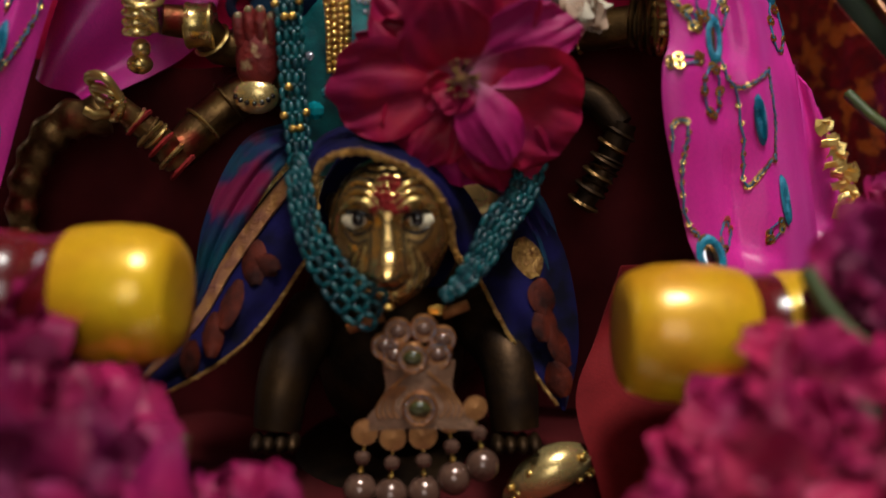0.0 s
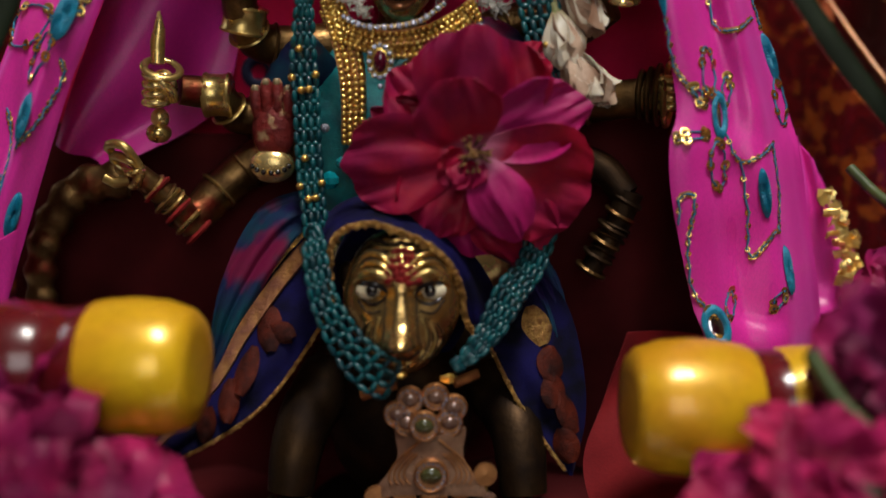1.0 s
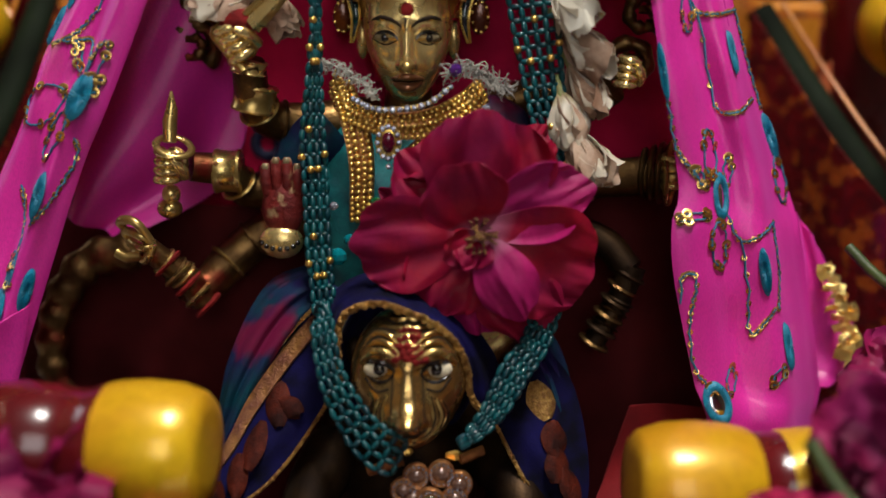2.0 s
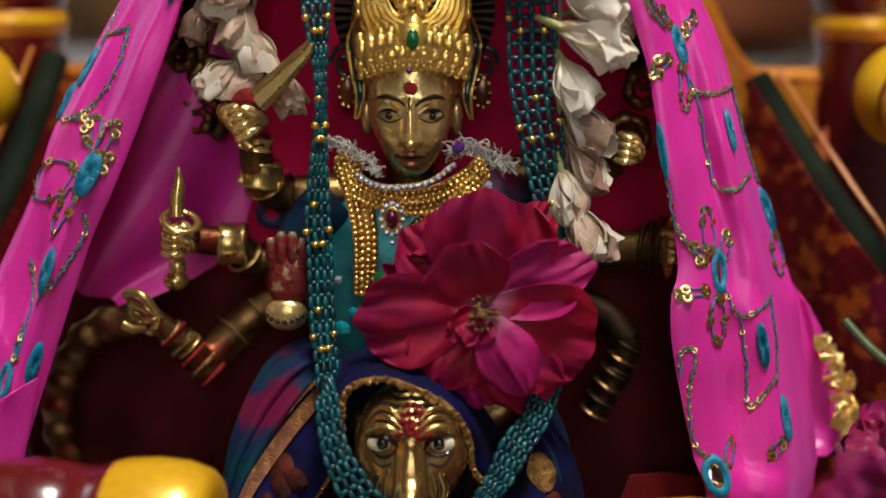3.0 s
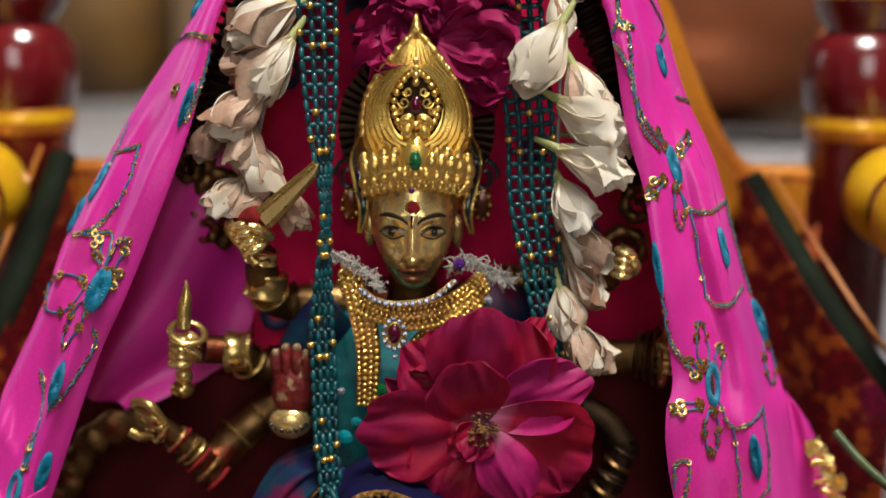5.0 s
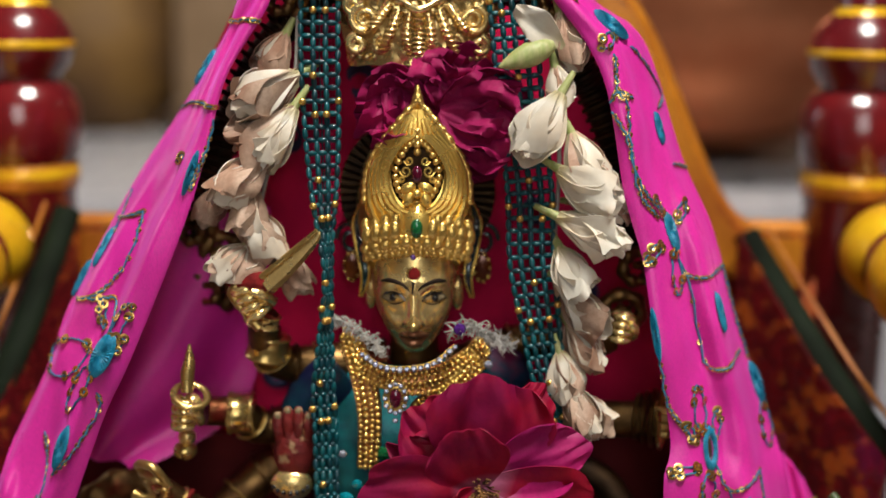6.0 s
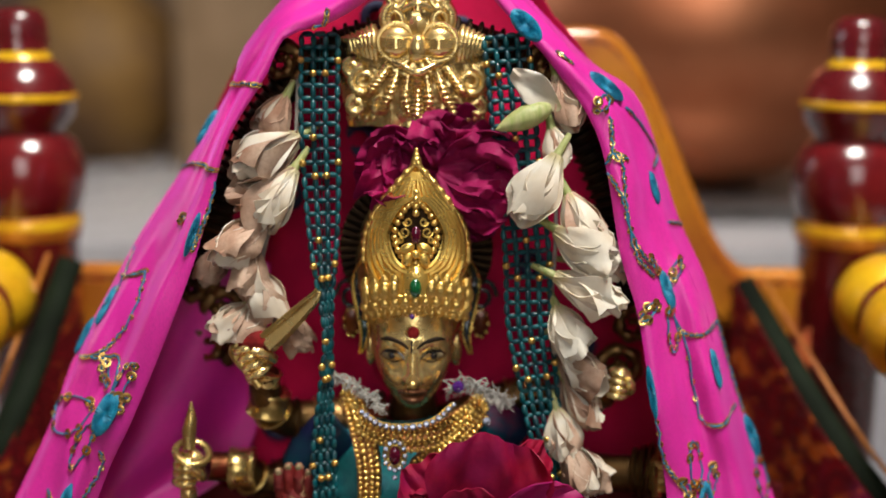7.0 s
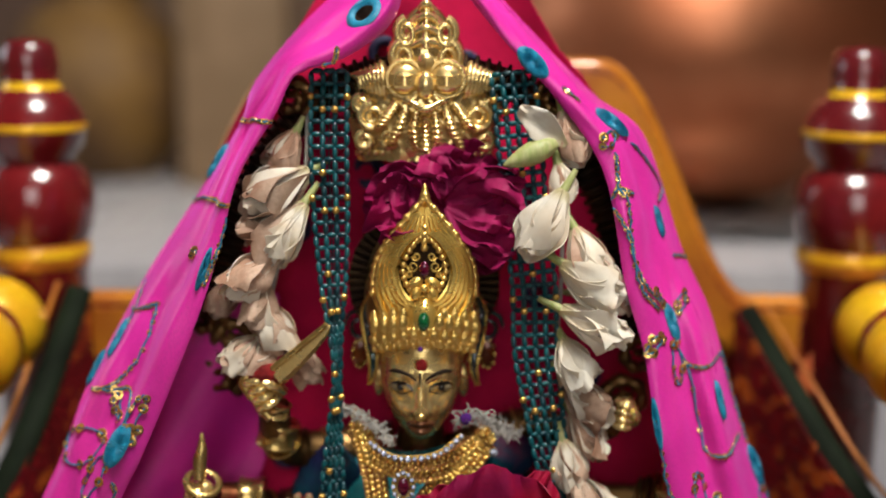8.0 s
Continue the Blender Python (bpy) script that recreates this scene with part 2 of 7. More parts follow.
SEQUIN = material("gold_sequin", (0.85, 0.56, 0.18), (0.70, 0.42, 0.12), 0.3, 1.0, 250, 900, 0.1, 0.0002)
MIRROR = material("small_mirror", (0.75, 0.75, 0.78), (0.6, 0.6, 0.65), 0.08, 1.0, 80, 300, 0.03)
VELVET = material("royal_blue_velvet", (0.004, 0.0025, 0.055), (0.0012, 0.001, 0.007), 0.85, 0, 60, 1500, 0.4, 0.0004, sheen=0.12, spec=0.15)
TRIM = material("gold_lace", (0.55, 0.33, 0.10), (0.28, 0.14, 0.05), 0.38, 0.9, 400, 1600, 0.8, 0.0006)
BROCADE = material("copper_brocade", (0.36, 0.17, 0.05), (0.20, 0.07, 0.045), 0.5, 0.55, 150, 1400, 0.8, 0.0006)
ORANGE = material("orange_applique", (0.10, 0.013, 0.005), (0.02, 0.004, 0.003), 0.7, 0.1, 120, 1500, 0.7, 0.0006, spec=0.15, dirt=0.6)
PRINT = material("printed_skirt_cloth", (0.002, 0.045, 0.06), (0.012, 0.006, 0.06), 0.6, 0, 55, 1200, 0.3, 0.0004, spec=0.15, stain=(0.15, 0.004, 0.035))
TEALCLOTH = material("teal_silk", (0.003, 0.19, 0.20), (0.003, 0.09, 0.11), 0.5, 0, 120, 1500, 0.4, sheen=0.4)
ROSE = material("rose_petal", (0.34, 0.005, 0.026), (0.22, 0.003, 0.050), 0.55, 0, 45, 500, 0.25, 0.0005, spec=0.2, along=((0.48, 0.16, 0.27), 0.26), through_light=0.22)
ROSE_PALE = material("rose_petal_pale", (0.42, 0.012, 0.13), (0.30, 0.006, 0.10), 0.5, 0, 45, 500, 0.25, 0.0005, spec=0.2, along=((0.50, 0.20, 0.30), 0.35), through_light=0.22)
ROSE_WILT = material("wilted_rose_petal", (0.34, 0.008, 0.085), (0.20, 0.004, 0.055), 0.6, 0, 60, 600, 0.4, 0.0006, spec=0.2, through_light=0.15)
STAMEN = material("dry_stamens", (0.28, 0.13, 0.03), (0.09, 0.03, 0.015), 0.8, 0, 200)
WHITEPETAL = material("ivory_petal", (0.86, 0.82, 0.72), (0.76, 0.66, 0.52), 0.4, 0, 60, 500, 0.15, 0.0004, along=((0.62, 0.54, 0.30), 0.25), through_light=0.42, dirt=0.08, random_tint=0.12)
BROWNPETAL = material("browned_petal", (0.62, 0.45, 0.33), (0.40, 0.22, 0.14), 0.65, 0, 70, 700, 0.35, 0.0006, through_light=0.3, random_tint=0.2)
BUD = material("green_bud", (0.30, 0.36, 0.10), (0.45, 0.45, 0.20), 0.5, 0, 150, 700, 0.2, stretch=(3, 3, 0.5), through_light=0.15)
COTTON = material("white_cotton", (0.46, 0.43, 0.38), (0.30, 0.28, 0.26), 0.9, 0, 150, 1500, 0.5)
FRONTPETAL = material("pink_petal", (0.55, 0.030, 0.10), (0.34, 0.010, 0.09), 0.5, 0, 40, 400, 0.3, 0.0006, spec=0.2, along=((0.60, 0.10, 0.20), 0.5), through_light=0.25, random_tint=0.45)
FRONTPETAL_DARK = material("dark_pink_petal", (0.30, 0.012, 0.075), (0.16, 0.005, 0.06), 0.5, 0, 40, 400, 0.3, 0.0006, spec=0.2, along=((0.36, 0.05, 0.16), 0.5), through_light=0.2, random_tint=0.45)
STEM = material("green_stem", (0.06, 0.085, 0.02), (0.03, 0.05, 0.012), 0.5, 0, 80, 500, 0.2)
LEAF = material("dull_green_leaf", (0.05, 0.09, 0.045), (0.03, 0.055, 0.03), 0.5, 0, 60, 400, 0.3)
LACQ_YELLOW = material("yellow_lacquer", (0.82, 0.50, 0.014), (0.66, 0.31, 0.010), 0.33, 0.2, 22, 300, 0.06, 0.0005, 0.06, coat=0.35)
LACQ_RED = material("burgundy_lacquer", (0.15, 0.008, 0.010), (0.08, 0.005, 0.008), 0.25, 0, 25, 300, 0.06, 0.0005, 0.05, coat=0.8)
LACQ_PAINTED = material("burgundy_lacquer_with_painted_tendrils", (0.15, 0.008, 0.010), (0.06, 0.004, 0.006), 0.28, 0, 190, 300, 0.06, 0.0005, 0.05, coat=0.7, stain=(0.36, 0.075, 0.012))
LACQ_ORANGE = material("amber_lacquer", (0.58, 0.22, 0.016), (0.34, 0.09, 0.010), 0.3, 0.15, 18, 300, 0.08, 0.0005, 0.06, coat=0.6)
LACQ_LEAF = material("orange_paint", (0.55, 0.12, 0.03), (0.35, 0.06, 0.02), 0.5, 0, 60, 400, 0.1)
LACQ_GREEN = material("dark_green_paint", (0.008, 0.014, 0.006), (0.004, 0.006, 0.003), 0.75, 0, 25, 300, 0.05, spec=0.1)
COPPER = material("hammered_copper", (0.56, 0.22, 0.11), (0.42, 0.14, 0.065), 0.45, 1.0, 9, 120, 0.15, 0.002, 0.08)
STEEL = material("steel_plate", (0.62, 0.60, 0.58), (0.48, 0.46, 0.45), 0.3, 0.9, 20, 300, 0.1)
MARBLE = material("white_marble", (0.52, 0.50, 0.50), (0.34, 0.33, 0.35), 0.3, 0, 4, 60, 0.05, 0.001, 0.08)
WALL = material("tan_wall_paint", (0.15, 0.09, 0.055), (0.10, 0.06, 0.035), 0.85, 0, 3, 80, 0.2, 0.002)
DARKWOOD = material("dark_wood", (0.10, 0.05, 0.028), (0.05, 0.025, 0.015), 0.5, 0, 12, 150, 0.2, 0.001, stretch=(1, 1, 6))
CREAM = material("cream_card", (0.24, 0.15, 0.08), (0.15, 0.09, 0.04), 0.6, 0, 12, 200, 0.1)
OCHRE = material("ochre_brass", (0.20, 0.10, 0.012), (0.08, 0.035, 0.008), 0.7, 0, 14, 300, 0.3, 0.001)
PEARL = material("smoky_pearl", (0.16, 0.085, 0.06), (0.10, 0.05, 0.035), 0.22, 0.3, 100, 600, 0.05, coat=0.8)
PEARL_PLATE = material("mother_of_pearl_enamel", (0.36, 0.20, 0.12), (0.20, 0.10, 0.06), 0.3, 0.55, 140, 900, 0.3, 0.0003, coat=0.6)
DIAMOND = material("cut_glass", (0.55, 0.57, 0.64), (0.35, 0.37, 0.5), 0.05, 0.7, 500, 1500, 0.3, coat=1.0)
GEM_GREEN = glassy("green_stone", (0.01, 0.16, 0.05))
GEM_OLIVE = glassy("olive_stone", (0.10, 0.10, 0.035), 0.15)
GEM_RED = glassy("garnet_stone", (0.14, 0.006, 0.03))
GEM_PURPLE = glassy("purple_stone", (0.12, 0.03, 0.25))
GEM_TEAL = glassy("turquoise_stone", (0.005, 0.30, 0.36))
ENAMEL = material("peacock_enamel", (0.008, 0.05, 0.045), (0.02, 0.012, 0.02), 0.2, 0.2, 200, 800, 0.05, coat=0.8)
ENAMEL_ORANGE = material("orange_enamel", (0.20, 0.05, 0.008), (0.09, 0.015, 0.006), 0.25, 0.3, 200, 800, 0.1, coat=0.6)

# ---- room ----
def room():
    def slab(name, lo, hi, mt, label, hole=None):
        mb = Mesh()
        if hole is None:
            mb.box(lo, hi, 0)
        else:
            ax, (a0, a1), (b0, b1) = hole
            i, j = [n for n in range(3) if n != ax]
            for (p0, p1), (q0, q1) in (((lo[i], a0), (lo[j], hi[j])), ((a1, hi[i]), (lo[j], hi[j])), ((a0, a1), (lo[j], b0)), ((a0, a1), (b1, hi[j]))):
                l, h = list(lo), list(hi)
                l[i], h[i], l[j], h[j] = p0, p1, q0, q1
                mb.box(l, h, 0)
        return single(name, mb, mt, label, "room", "structure", flat=True)

    slab("floor", (-1.6, -1.6, -1.0), (1.6, 1.9, -0.9), MARBLE, "pale stone floor of a small shrine room")
    slab("ceiling", (-1.6, -1.6, 1.6), (1.6, 1.9, 1.7), WALL, "plain tan ceiling with a skylight opening", (2, (-0.06, 0.42), (-0.21, 0.27)))
    slab("wall_north", (-1.6, 1.8, -0.9), (1.6, 1.9, 1.6), WALL, "tan painted wall behind the altar")
    slab("wall_south", (-1.6, -1.6, -0.9), (1.6, -1.5, 1.6), WALL, "tan painted wall with a window opening", (1, (-0.37, 0.47), (0.34, 1.46)))
    slab("wall_east", (1.5, -1.5, -0.9), (1.6, 1.8, 1.6), WALL, "plain tan painted wall")
    slab("wall_west", (-1.6, -1.5, -0.9), (-1.5, 1.8, 1.6), WALL, "tan painted wall with a window opening", (0, (0.6, 1.2), (0.4, 1.1)))
    mb = Mesh().box((-0.9, 0.12, -0.9), (0.9, 1.75, -0.105), 0.006)
    single("altar_platform", mb, MARBLE, "white marble altar platform carrying the lacquered chair", "altar", "structure")
    mb = Mesh().box((-0.9, 0.80, -0.105), (0.9, 1.75, 0.165), 0.006)
    single("altar_step", mb, MARBLE, "white marble step behind the lacquered chair", "altar", "structure")


room()


def copper_pot():
    base = Vector((0.245, 1.16, 0.172))
    t = thing("copper_pot", base, "large round copper water pot standing on a steel plate", "pot")
    prof = [(0.0, 0.0), (0.08, 0.0), (0.13, 0.02), (0.185, 0.07), (0.215, 0.13), (0.215, 0.19), (0.19, 0.25), (0.14, 0.295), (0.10, 0.315), (0.095, 0.335), (0.12, 0.36), (0.125, 0.365), (0.115, 0.365), (0.088, 0.335), (0.09, 0.31)]
    pts = spline(prof, 50)
    part("body", Mesh().lathe(pts, 64, m=Matrix.Translation(base)), COPPER, t)
    part("neck_band", Mesh().lathe([(0.1, 0.312), (0.107, 0.318), (0.1, 0.324)], 48, m=Matrix.Translation(base)), COPPER, t)


copper_pot()
p = Mesh().lathe(spline([(0.0, 0.0), (0.2, 0.0), (0.25, 0.004), (0.265, 0.014), (0.272, 0.014), (0.25, 0.001)], 24), 64, m=Matrix.Translation((0.245, 1.16, 0.1655)))
single("steel_plate", p, STEEL, "round steel plate under the copper pot", "plate")


def far_things():
    base = Vector((-0.40, 1.30, 0.166))
    t = thing("brass_vessel", base, "ochre brass vessel standing on the marble step", "vessel")
    part("body", Mesh().lathe(spline([(0, 0), (0.06, 0), (0.10, 0.05), (0.11, 0.11), (0.08, 0.17), (0.05, 0.20), (0.07, 0.24), (0.06, 0.24), (0.04, 0.20)], 40), 40, m=Matrix.Translation(base)), OCHRE, t)
    part("rim", Mesh().lathe([(0.065, 0.236), (0.074, 0.24), (0.065, 0.245)], 40, m=Matrix.Translation(base)), OCHRE, t)
    base = Vector((-0.225, 1.22, 0.166))
    t = thing("cream_box", base, "tall cream cardboard box standing on the marble step", "box")
    part("carton", Mesh().box((-0.285, 1.20, 0.166), (-0.17, 1.26, 0.50), 0.003), CREAM, t)
    part("lid_flap", Mesh().box((-0.284, 1.197, 0.43), (-0.171, 1.1995, 0.497), 0.0005), OCHRE, t)
    base = Vector((-0.66, 1.5, 0.166))
    t = thing("wooden_cabinet", base, "dark wooden cabinet behind the altar", "cabinet")
    part("body", Mesh().box((-0.88, 1.42, 0.166), (-0.47, 1.7, 0.95), 0.006), DARKWOOD, t)
    part("door", Mesh().box((-0.86, 1.408, 0.19), (-0.49, 1.4175, 0.93), 0.003), DARKWOOD, t)


far_things()


# ---- lacquered chair ----
def lacquered_chair():
    base = Vector((-0.018, 0.47, -0.105))
    t = thing("lacquered_chair", base, "miniature burgundy and yellow lacquered wooden throne chair on the altar", "chair")
    R, Y, O, G = 0, 1, 2, 3
    mats = [LACQ_RED, LACQ_YELLOW, LACQ_ORANGE, LACQ_GREEN]
    top = POST_TOP
    prof = [(0.0, 0.0), (0.010, 0.001), (0.0135, 0.005), (0.0145, 0.014), (0.0135, 0.022), (0.0155, 0.026), (0.0205, 0.030), (0.0250, 0.037), (0.0265, 0.043), (0.0272, 0.0445), (0.0265, 0.047), (0.0245, 0.055), (0.0195, 0.061), (0.0190, 0.063), (0.0245, 0.067), (0.0285, 0.076), (0.0290, 0.090), (0.0270, 0.100), (0.0245, 0.105), (0.0255, 0.107), (0.0262, 0.112), (0.0250, 0.118), (0.0235, 0.121)]
    prof = [(r, top - h) for r, h in prof] + [(0.0235, 0.02), (0.029, 0.01), (0.029, -0.04), (0.022, -0.06), (0.02, -0.105), (0.0, -0.105)]
    ks = [R, R, R, R, Y, R, R, R, Y, Y, R, R, R, R, R, R, R, R, O, Y, O, R, R, R, R, R, R, R]
    for x in (POST_L, POST_R):
        m = Matrix.Translation((x, 0.575, 0))
        part("back_post", Mesh().lathe(prof, 40, m=m, ks=ks), mats, t)

    # back board with an ogee crest
    def back(s, w):
        x = POST_L + (POST_R - POST_L) * w
        q = abs(w - 0.5) * 2
        crest = 0.192 + 0.125 * (0.5 + 0.5 * math.cos(math.pi * min(1, max(0, (q - 0.36) / 0.40))))
        return (x, 0.575, -0.03 + (crest + 0.03) * s)
    part("backrest", Mesh().sheet(back, 20, 60, 0.014), [LACQ_PAINTED], t)

    def crest_band(s, w):
        q = Vector(back(1.0, 0.06 + 0.88 * w))
        return q + Vector((0, -0.0095, -0.002 - 0.026 * s))
    part("crest_band", Mesh().sheet(crest_band, 6, 60, 0.004), [LACQ_ORANGE], t, "amber lacquered band along the crest")

    def rail(s):
        w = 0.02 + 0.96 * s
        return Vector(back(1.0, w)) + Vector((0, -0.001, 0))
    part("crest_rail", Mesh().tube([rail(i / 70) for i in range(71)], 0.006, 10), [LACQ_ORANGE], t)
    mb = Mesh().box((POST_L, 0.33, -0.075), (POST_R, 0.58, -0.05), 0.004)
    part("seat", mb, [LACQ_RED], t)
    # arms of turned wood, yellow with burgundy rings
    arm = [(0.0, 0.0), (0.012, 0.0)]
    ka = [R]
    for i in range(7):
        z = 0.004 + i * 0.037
        arm += [(0.0205, z), (0.0245, z + 0.007), (0.0258, z + 0.016), (0.0245, z + 0.026), (0.0210, z + 0.031), (0.0220, z + 0.034)]
        ka += [R, Y, Y, Y, Y, R]
    arm += [(0.0, arm[-1][1])]
    ka += [R]
    for x in (POST_L - 0.012, POST_R + 0.009):
        m = Matrix.Translation((x, 0.553, 0.190)) @ Euler((radians(96), 0, 0)).to_matrix().to_4x4()
        part("armrest", Mesh().lathe(arm, 32, m=m, ks=ka), mats, t)
    for sx, ed in ((-1, SIDE_L), (1, SIDE_R)):
        ed = spline(ed, 25)

        def side(s, w, ed=ed):
            q = between(ed, s)
            return (q.x, q.y, -0.05 + (q.z + 0.05) * w)
        panel = part("side_panel", Mesh().sheet(side, 24, 12, 0.012), [LACQ_PAINTED], t)
        edge = [Vector(side(i / 24, 1.0)) for i in range(25)]
        part("edge_strip", Mesh().tube(edge, 0.0068, 10, flat=0.6), [LACQ_GREEN], panel)
        part("gilt_line", Mesh().tube([q + Vector((sx * 0.0100, -0.003, 0.004)) for q in edge], 0.0013, 6), [LACQ_ORANGE], panel)
    # painted leaves on the back board
    for c, a in ((LEAF_L, 18), (LEAF_R, -18)):
        def pad(s, w):
            q = 2 * w - 1
            return (q * 0.016 * math.sin(math.pi * (0.04 + 0.92 * s)), (s - 0.5) * 0.085, 0.0012 * (1 - q * q))
        m = Matrix.Translation(c) @ facing((0, -1, 0)).to_4x4() @ Euler((0, 0, radians(a))).to_matrix().to_4x4()
        part("painted_leaf", Mesh().sheet(pad, 16, 9, 0.0012, m=m), [LACQ_LEAF], t, "painted orange leaf")
    # front posts and the barrel ends that point inward
    for sx, a, b in ((-1, BAR_L[0], BAR_L[1]), (1, BAR_R[0], BAR_R[1])):
        a, b = Vector(a), Vector(b)
        n = (b - a).length
        rot = (b - a).to_track_quat("Z", "Y").to_matrix().to_4x4()
        pr = [(0.0, n), (0.012, n), (0.0180, n - 0.0005), (0.0206, n - 0.003), (0.0232, n - 0.011), (0.0240, n - 0.022), (0.0234, n - 0.032), (0.0222, n - 0.0395), (0.0212, n - 0.0415), (0.0205, n - 0.0425), (0.0205, n - 0.0525), (0.0212, n - 0.0535), (0.0225, n - 0.066), (0.0205, n - 0.085), (0.0, n - 0.085)]
        kk = [Y] * 9 + [R] + [Y] * 4
        if sx < 0:
            pr[7] = (0.0226, n - 0.0360)
            kk = [Y] * 7 + [R] * 7
        part("front_knob", Mesh().lathe(pr, 40, m=Matrix.Translation(a) @ rot, ks=kk), mats, t)
        x = a.x + sx * 0.006
        m = Matrix.Translation((x, a.y, 0))
        part("front_post", Mesh().lathe([(0.0, a.z + 0.026), (0.014, a.z + 0.022), (0.018, a.z), (0.018, -0.06), (0.015, -0.08), (0.018, -0.105), (0.0, -0.105)], 28, m=m, ks=[R] * 6), mats, t)


SIDE_L = ((-0.1990, 0.5550, 0.2030), (-0.2070, 0.5300, 0.1680), (-0.2130, 0.5000, 0.1380), (-0.2260, 0.4800, 0.1060))
SIDE_R = ((0.1460, 0.5550, 0.1940), (0.1650, 0.5300, 0.1590), (0.1810, 0.5000, 0.1290), (0.2000, 0.4800, 0.1030))
LEAF_L, LEAF_R = (-0.2140, 0.5620, 0.1340), (0.1940, 0.5620, 0.1500)
POST_TOP = 0.3300
POST_L, POST_R = -0.2250, 0.2050
BAR_L = ((-0.1820, 0.3680, 0.0510), (-0.0890, 0.3580, 0.0520))
BAR_R = ((0.1670, 0.3680, 0.0320), (0.0590, 0.3600, 0.0370))
lacquered_chair()


# ---- cloths ----
def drape(inner, outer, bulge, folds, seed):
    """The surface of a draped strip between two edges: a function of s along and w across, 0 to 1."""
    A, B = spline(inner, 60), spline(outer, 60)

    def fn(s, w, lift=0.0):
        p = between(A, s).lerp(between(B, s), w)
        y = -bulge * math.sin(math.pi * min(1, w * 1.05)) ** 0.8 if w < 0.95 else 0.0
        broad = min(1.0, (between(B, s) - between(A, s)).length / 0.055) ** 1.6
        for i, (at, width, d) in enumerate(folds):
            c = at + 0.10 * math.sin(3.0 * s + seed + i)
            y += broad * d * math.exp(-((w - c) / width) ** 2)
        p.y += y + 0.0012 * math.sin(9 * s + 5 * w + seed) * math.sin(math.pi * w) - lift
        p.y += 0.0045 * (noise.noise((s * 9 + seed, w * 2.5, 0.5))) * math.sin(math.pi * w) + 0.0005 * noise.noise((s * 6 + seed, w * 7, 2.5)) * math.sin(math.pi * w)
        p.y += 0.0016 * noise.noise((s * 21 + seed, w * 4.5 + 3 * s, 7.5)) * math.sin(math.pi * w)
        return p
    return fn


RIGHT_IN = [(-0.0100, 0.4620, 0.3580),(0.0110, 0.4570, 0.3330),(0.0330, 0.4520, 0.3090),(0.0530, 0.4450, 0.2790),(0.0630, 0.4400, 0.2320),(0.0710, 0.4370, 0.2060),(0.0760, 0.4300, 0.1750),(0.0840, 0.4250, 0.1320),(0.0810, 0.4200, 0.1210),(0.0820, 0.4170, 0.0990),(0.0920, 0.4130, 0.0550),(0.0960, 0.4100, 0.0460),(0.1000, 0.4100, 0.0250)]
RIGHT_OUT = [(-0.0050, 0.4780, 0.3660),(0.0260, 0.4760, 0.3340),(0.0530, 0.4750, 0.3080),(0.0740, 0.4750, 0.2920),(0.0920, 0.4700, 0.2430),(0.1050, 0.4650, 0.2150),(0.1190, 0.4600, 0.1700),(0.1380, 0.4550, 0.1190),(0.1390, 0.4500, 0.1120),(0.1460, 0.4500, 0.0820),(0.1530, 0.4450, 0.0400),(0.1500, 0.4400, 0.0360),(0.1520, 0.4400, 0.0110)]
LEFT_IN = [(-0.0300, 0.4640, 0.3550),(-0.0360, 0.4570, 0.3380),(-0.0560, 0.4500, 0.3240),(-0.0740, 0.4470, 0.3180),(-0.0820, 0.4450, 0.3020),(-0.0970, 0.4400, 0.2770),(-0.1050, 0.4370, 0.2470),(-0.1130, 0.4350, 0.2220),(-0.1270, 0.4330, 0.1870),(-0.1390, 0.4300, 0.1590),(-0.1500, 0.4300, 0.1360),(-0.1700, 0.4250, 0.0800),(-0.1800, 0.4200, 0.0500),(-0.1700, 0.4200, 0.0870),(-0.1790, 0.4200, 0.0500)]
LEFT_OUT = [(-0.0340, 0.4780, 0.3670),(-0.0580, 0.4760, 0.3520),(-0.0770, 0.4750, 0.3340),(-0.0950, 0.4750, 0.3120),(-0.1000, 0.4750, 0.2970),(-0.1210, 0.4750, 0.2630),(-0.1400, 0.4700, 0.2340),(-0.1530, 0.4600, 0.2090),(-0.1680, 0.4550, 0.1800),(-0.1770, 0.4500, 0.1540),(-0.1920, 0.4450, 0.1220),(-0.1940, 0.4400, 0.1140),(-0.2090, 0.4400, 0.0740),(-0.2170, 0.4350, 0.0430),(-0.2080, 0.4300, 0.0470)]
right_fn = drape(RIGHT_IN, RIGHT_OUT, 0.010, [(0.40, 0.15, 0.0060), (0.74, 0.12, -0.0045)], 1.0)
left_fn = drape(LEFT_IN, LEFT_OUT, 0.010, [(0.52, 0.14, 0.0060), (0.80, 0.11, -0.0045), (0.22, 0.10, -0.003)], 4.0)

dup = thing("pink_veil", (-0.02, 0.47, -0.03), "pink satin veil with turquoise embroidery and sequins draped over the statue", "veil")
drape_r = part("right_drape", Mesh().sheet(right_fn, 120, 36, 0.0009), [PINK], dup)
drape_l = part("left_drape", Mesh().sheet(left_fn, 120, 36, 0.0009), [PINK], dup)


def crown_fold(s, w):
    a = Vector(left_fn(0, 1 - w)).lerp(right_fn(0, 1 - w), s)
    a.z += 0.010 * math.sin(math.pi * s)
    return a


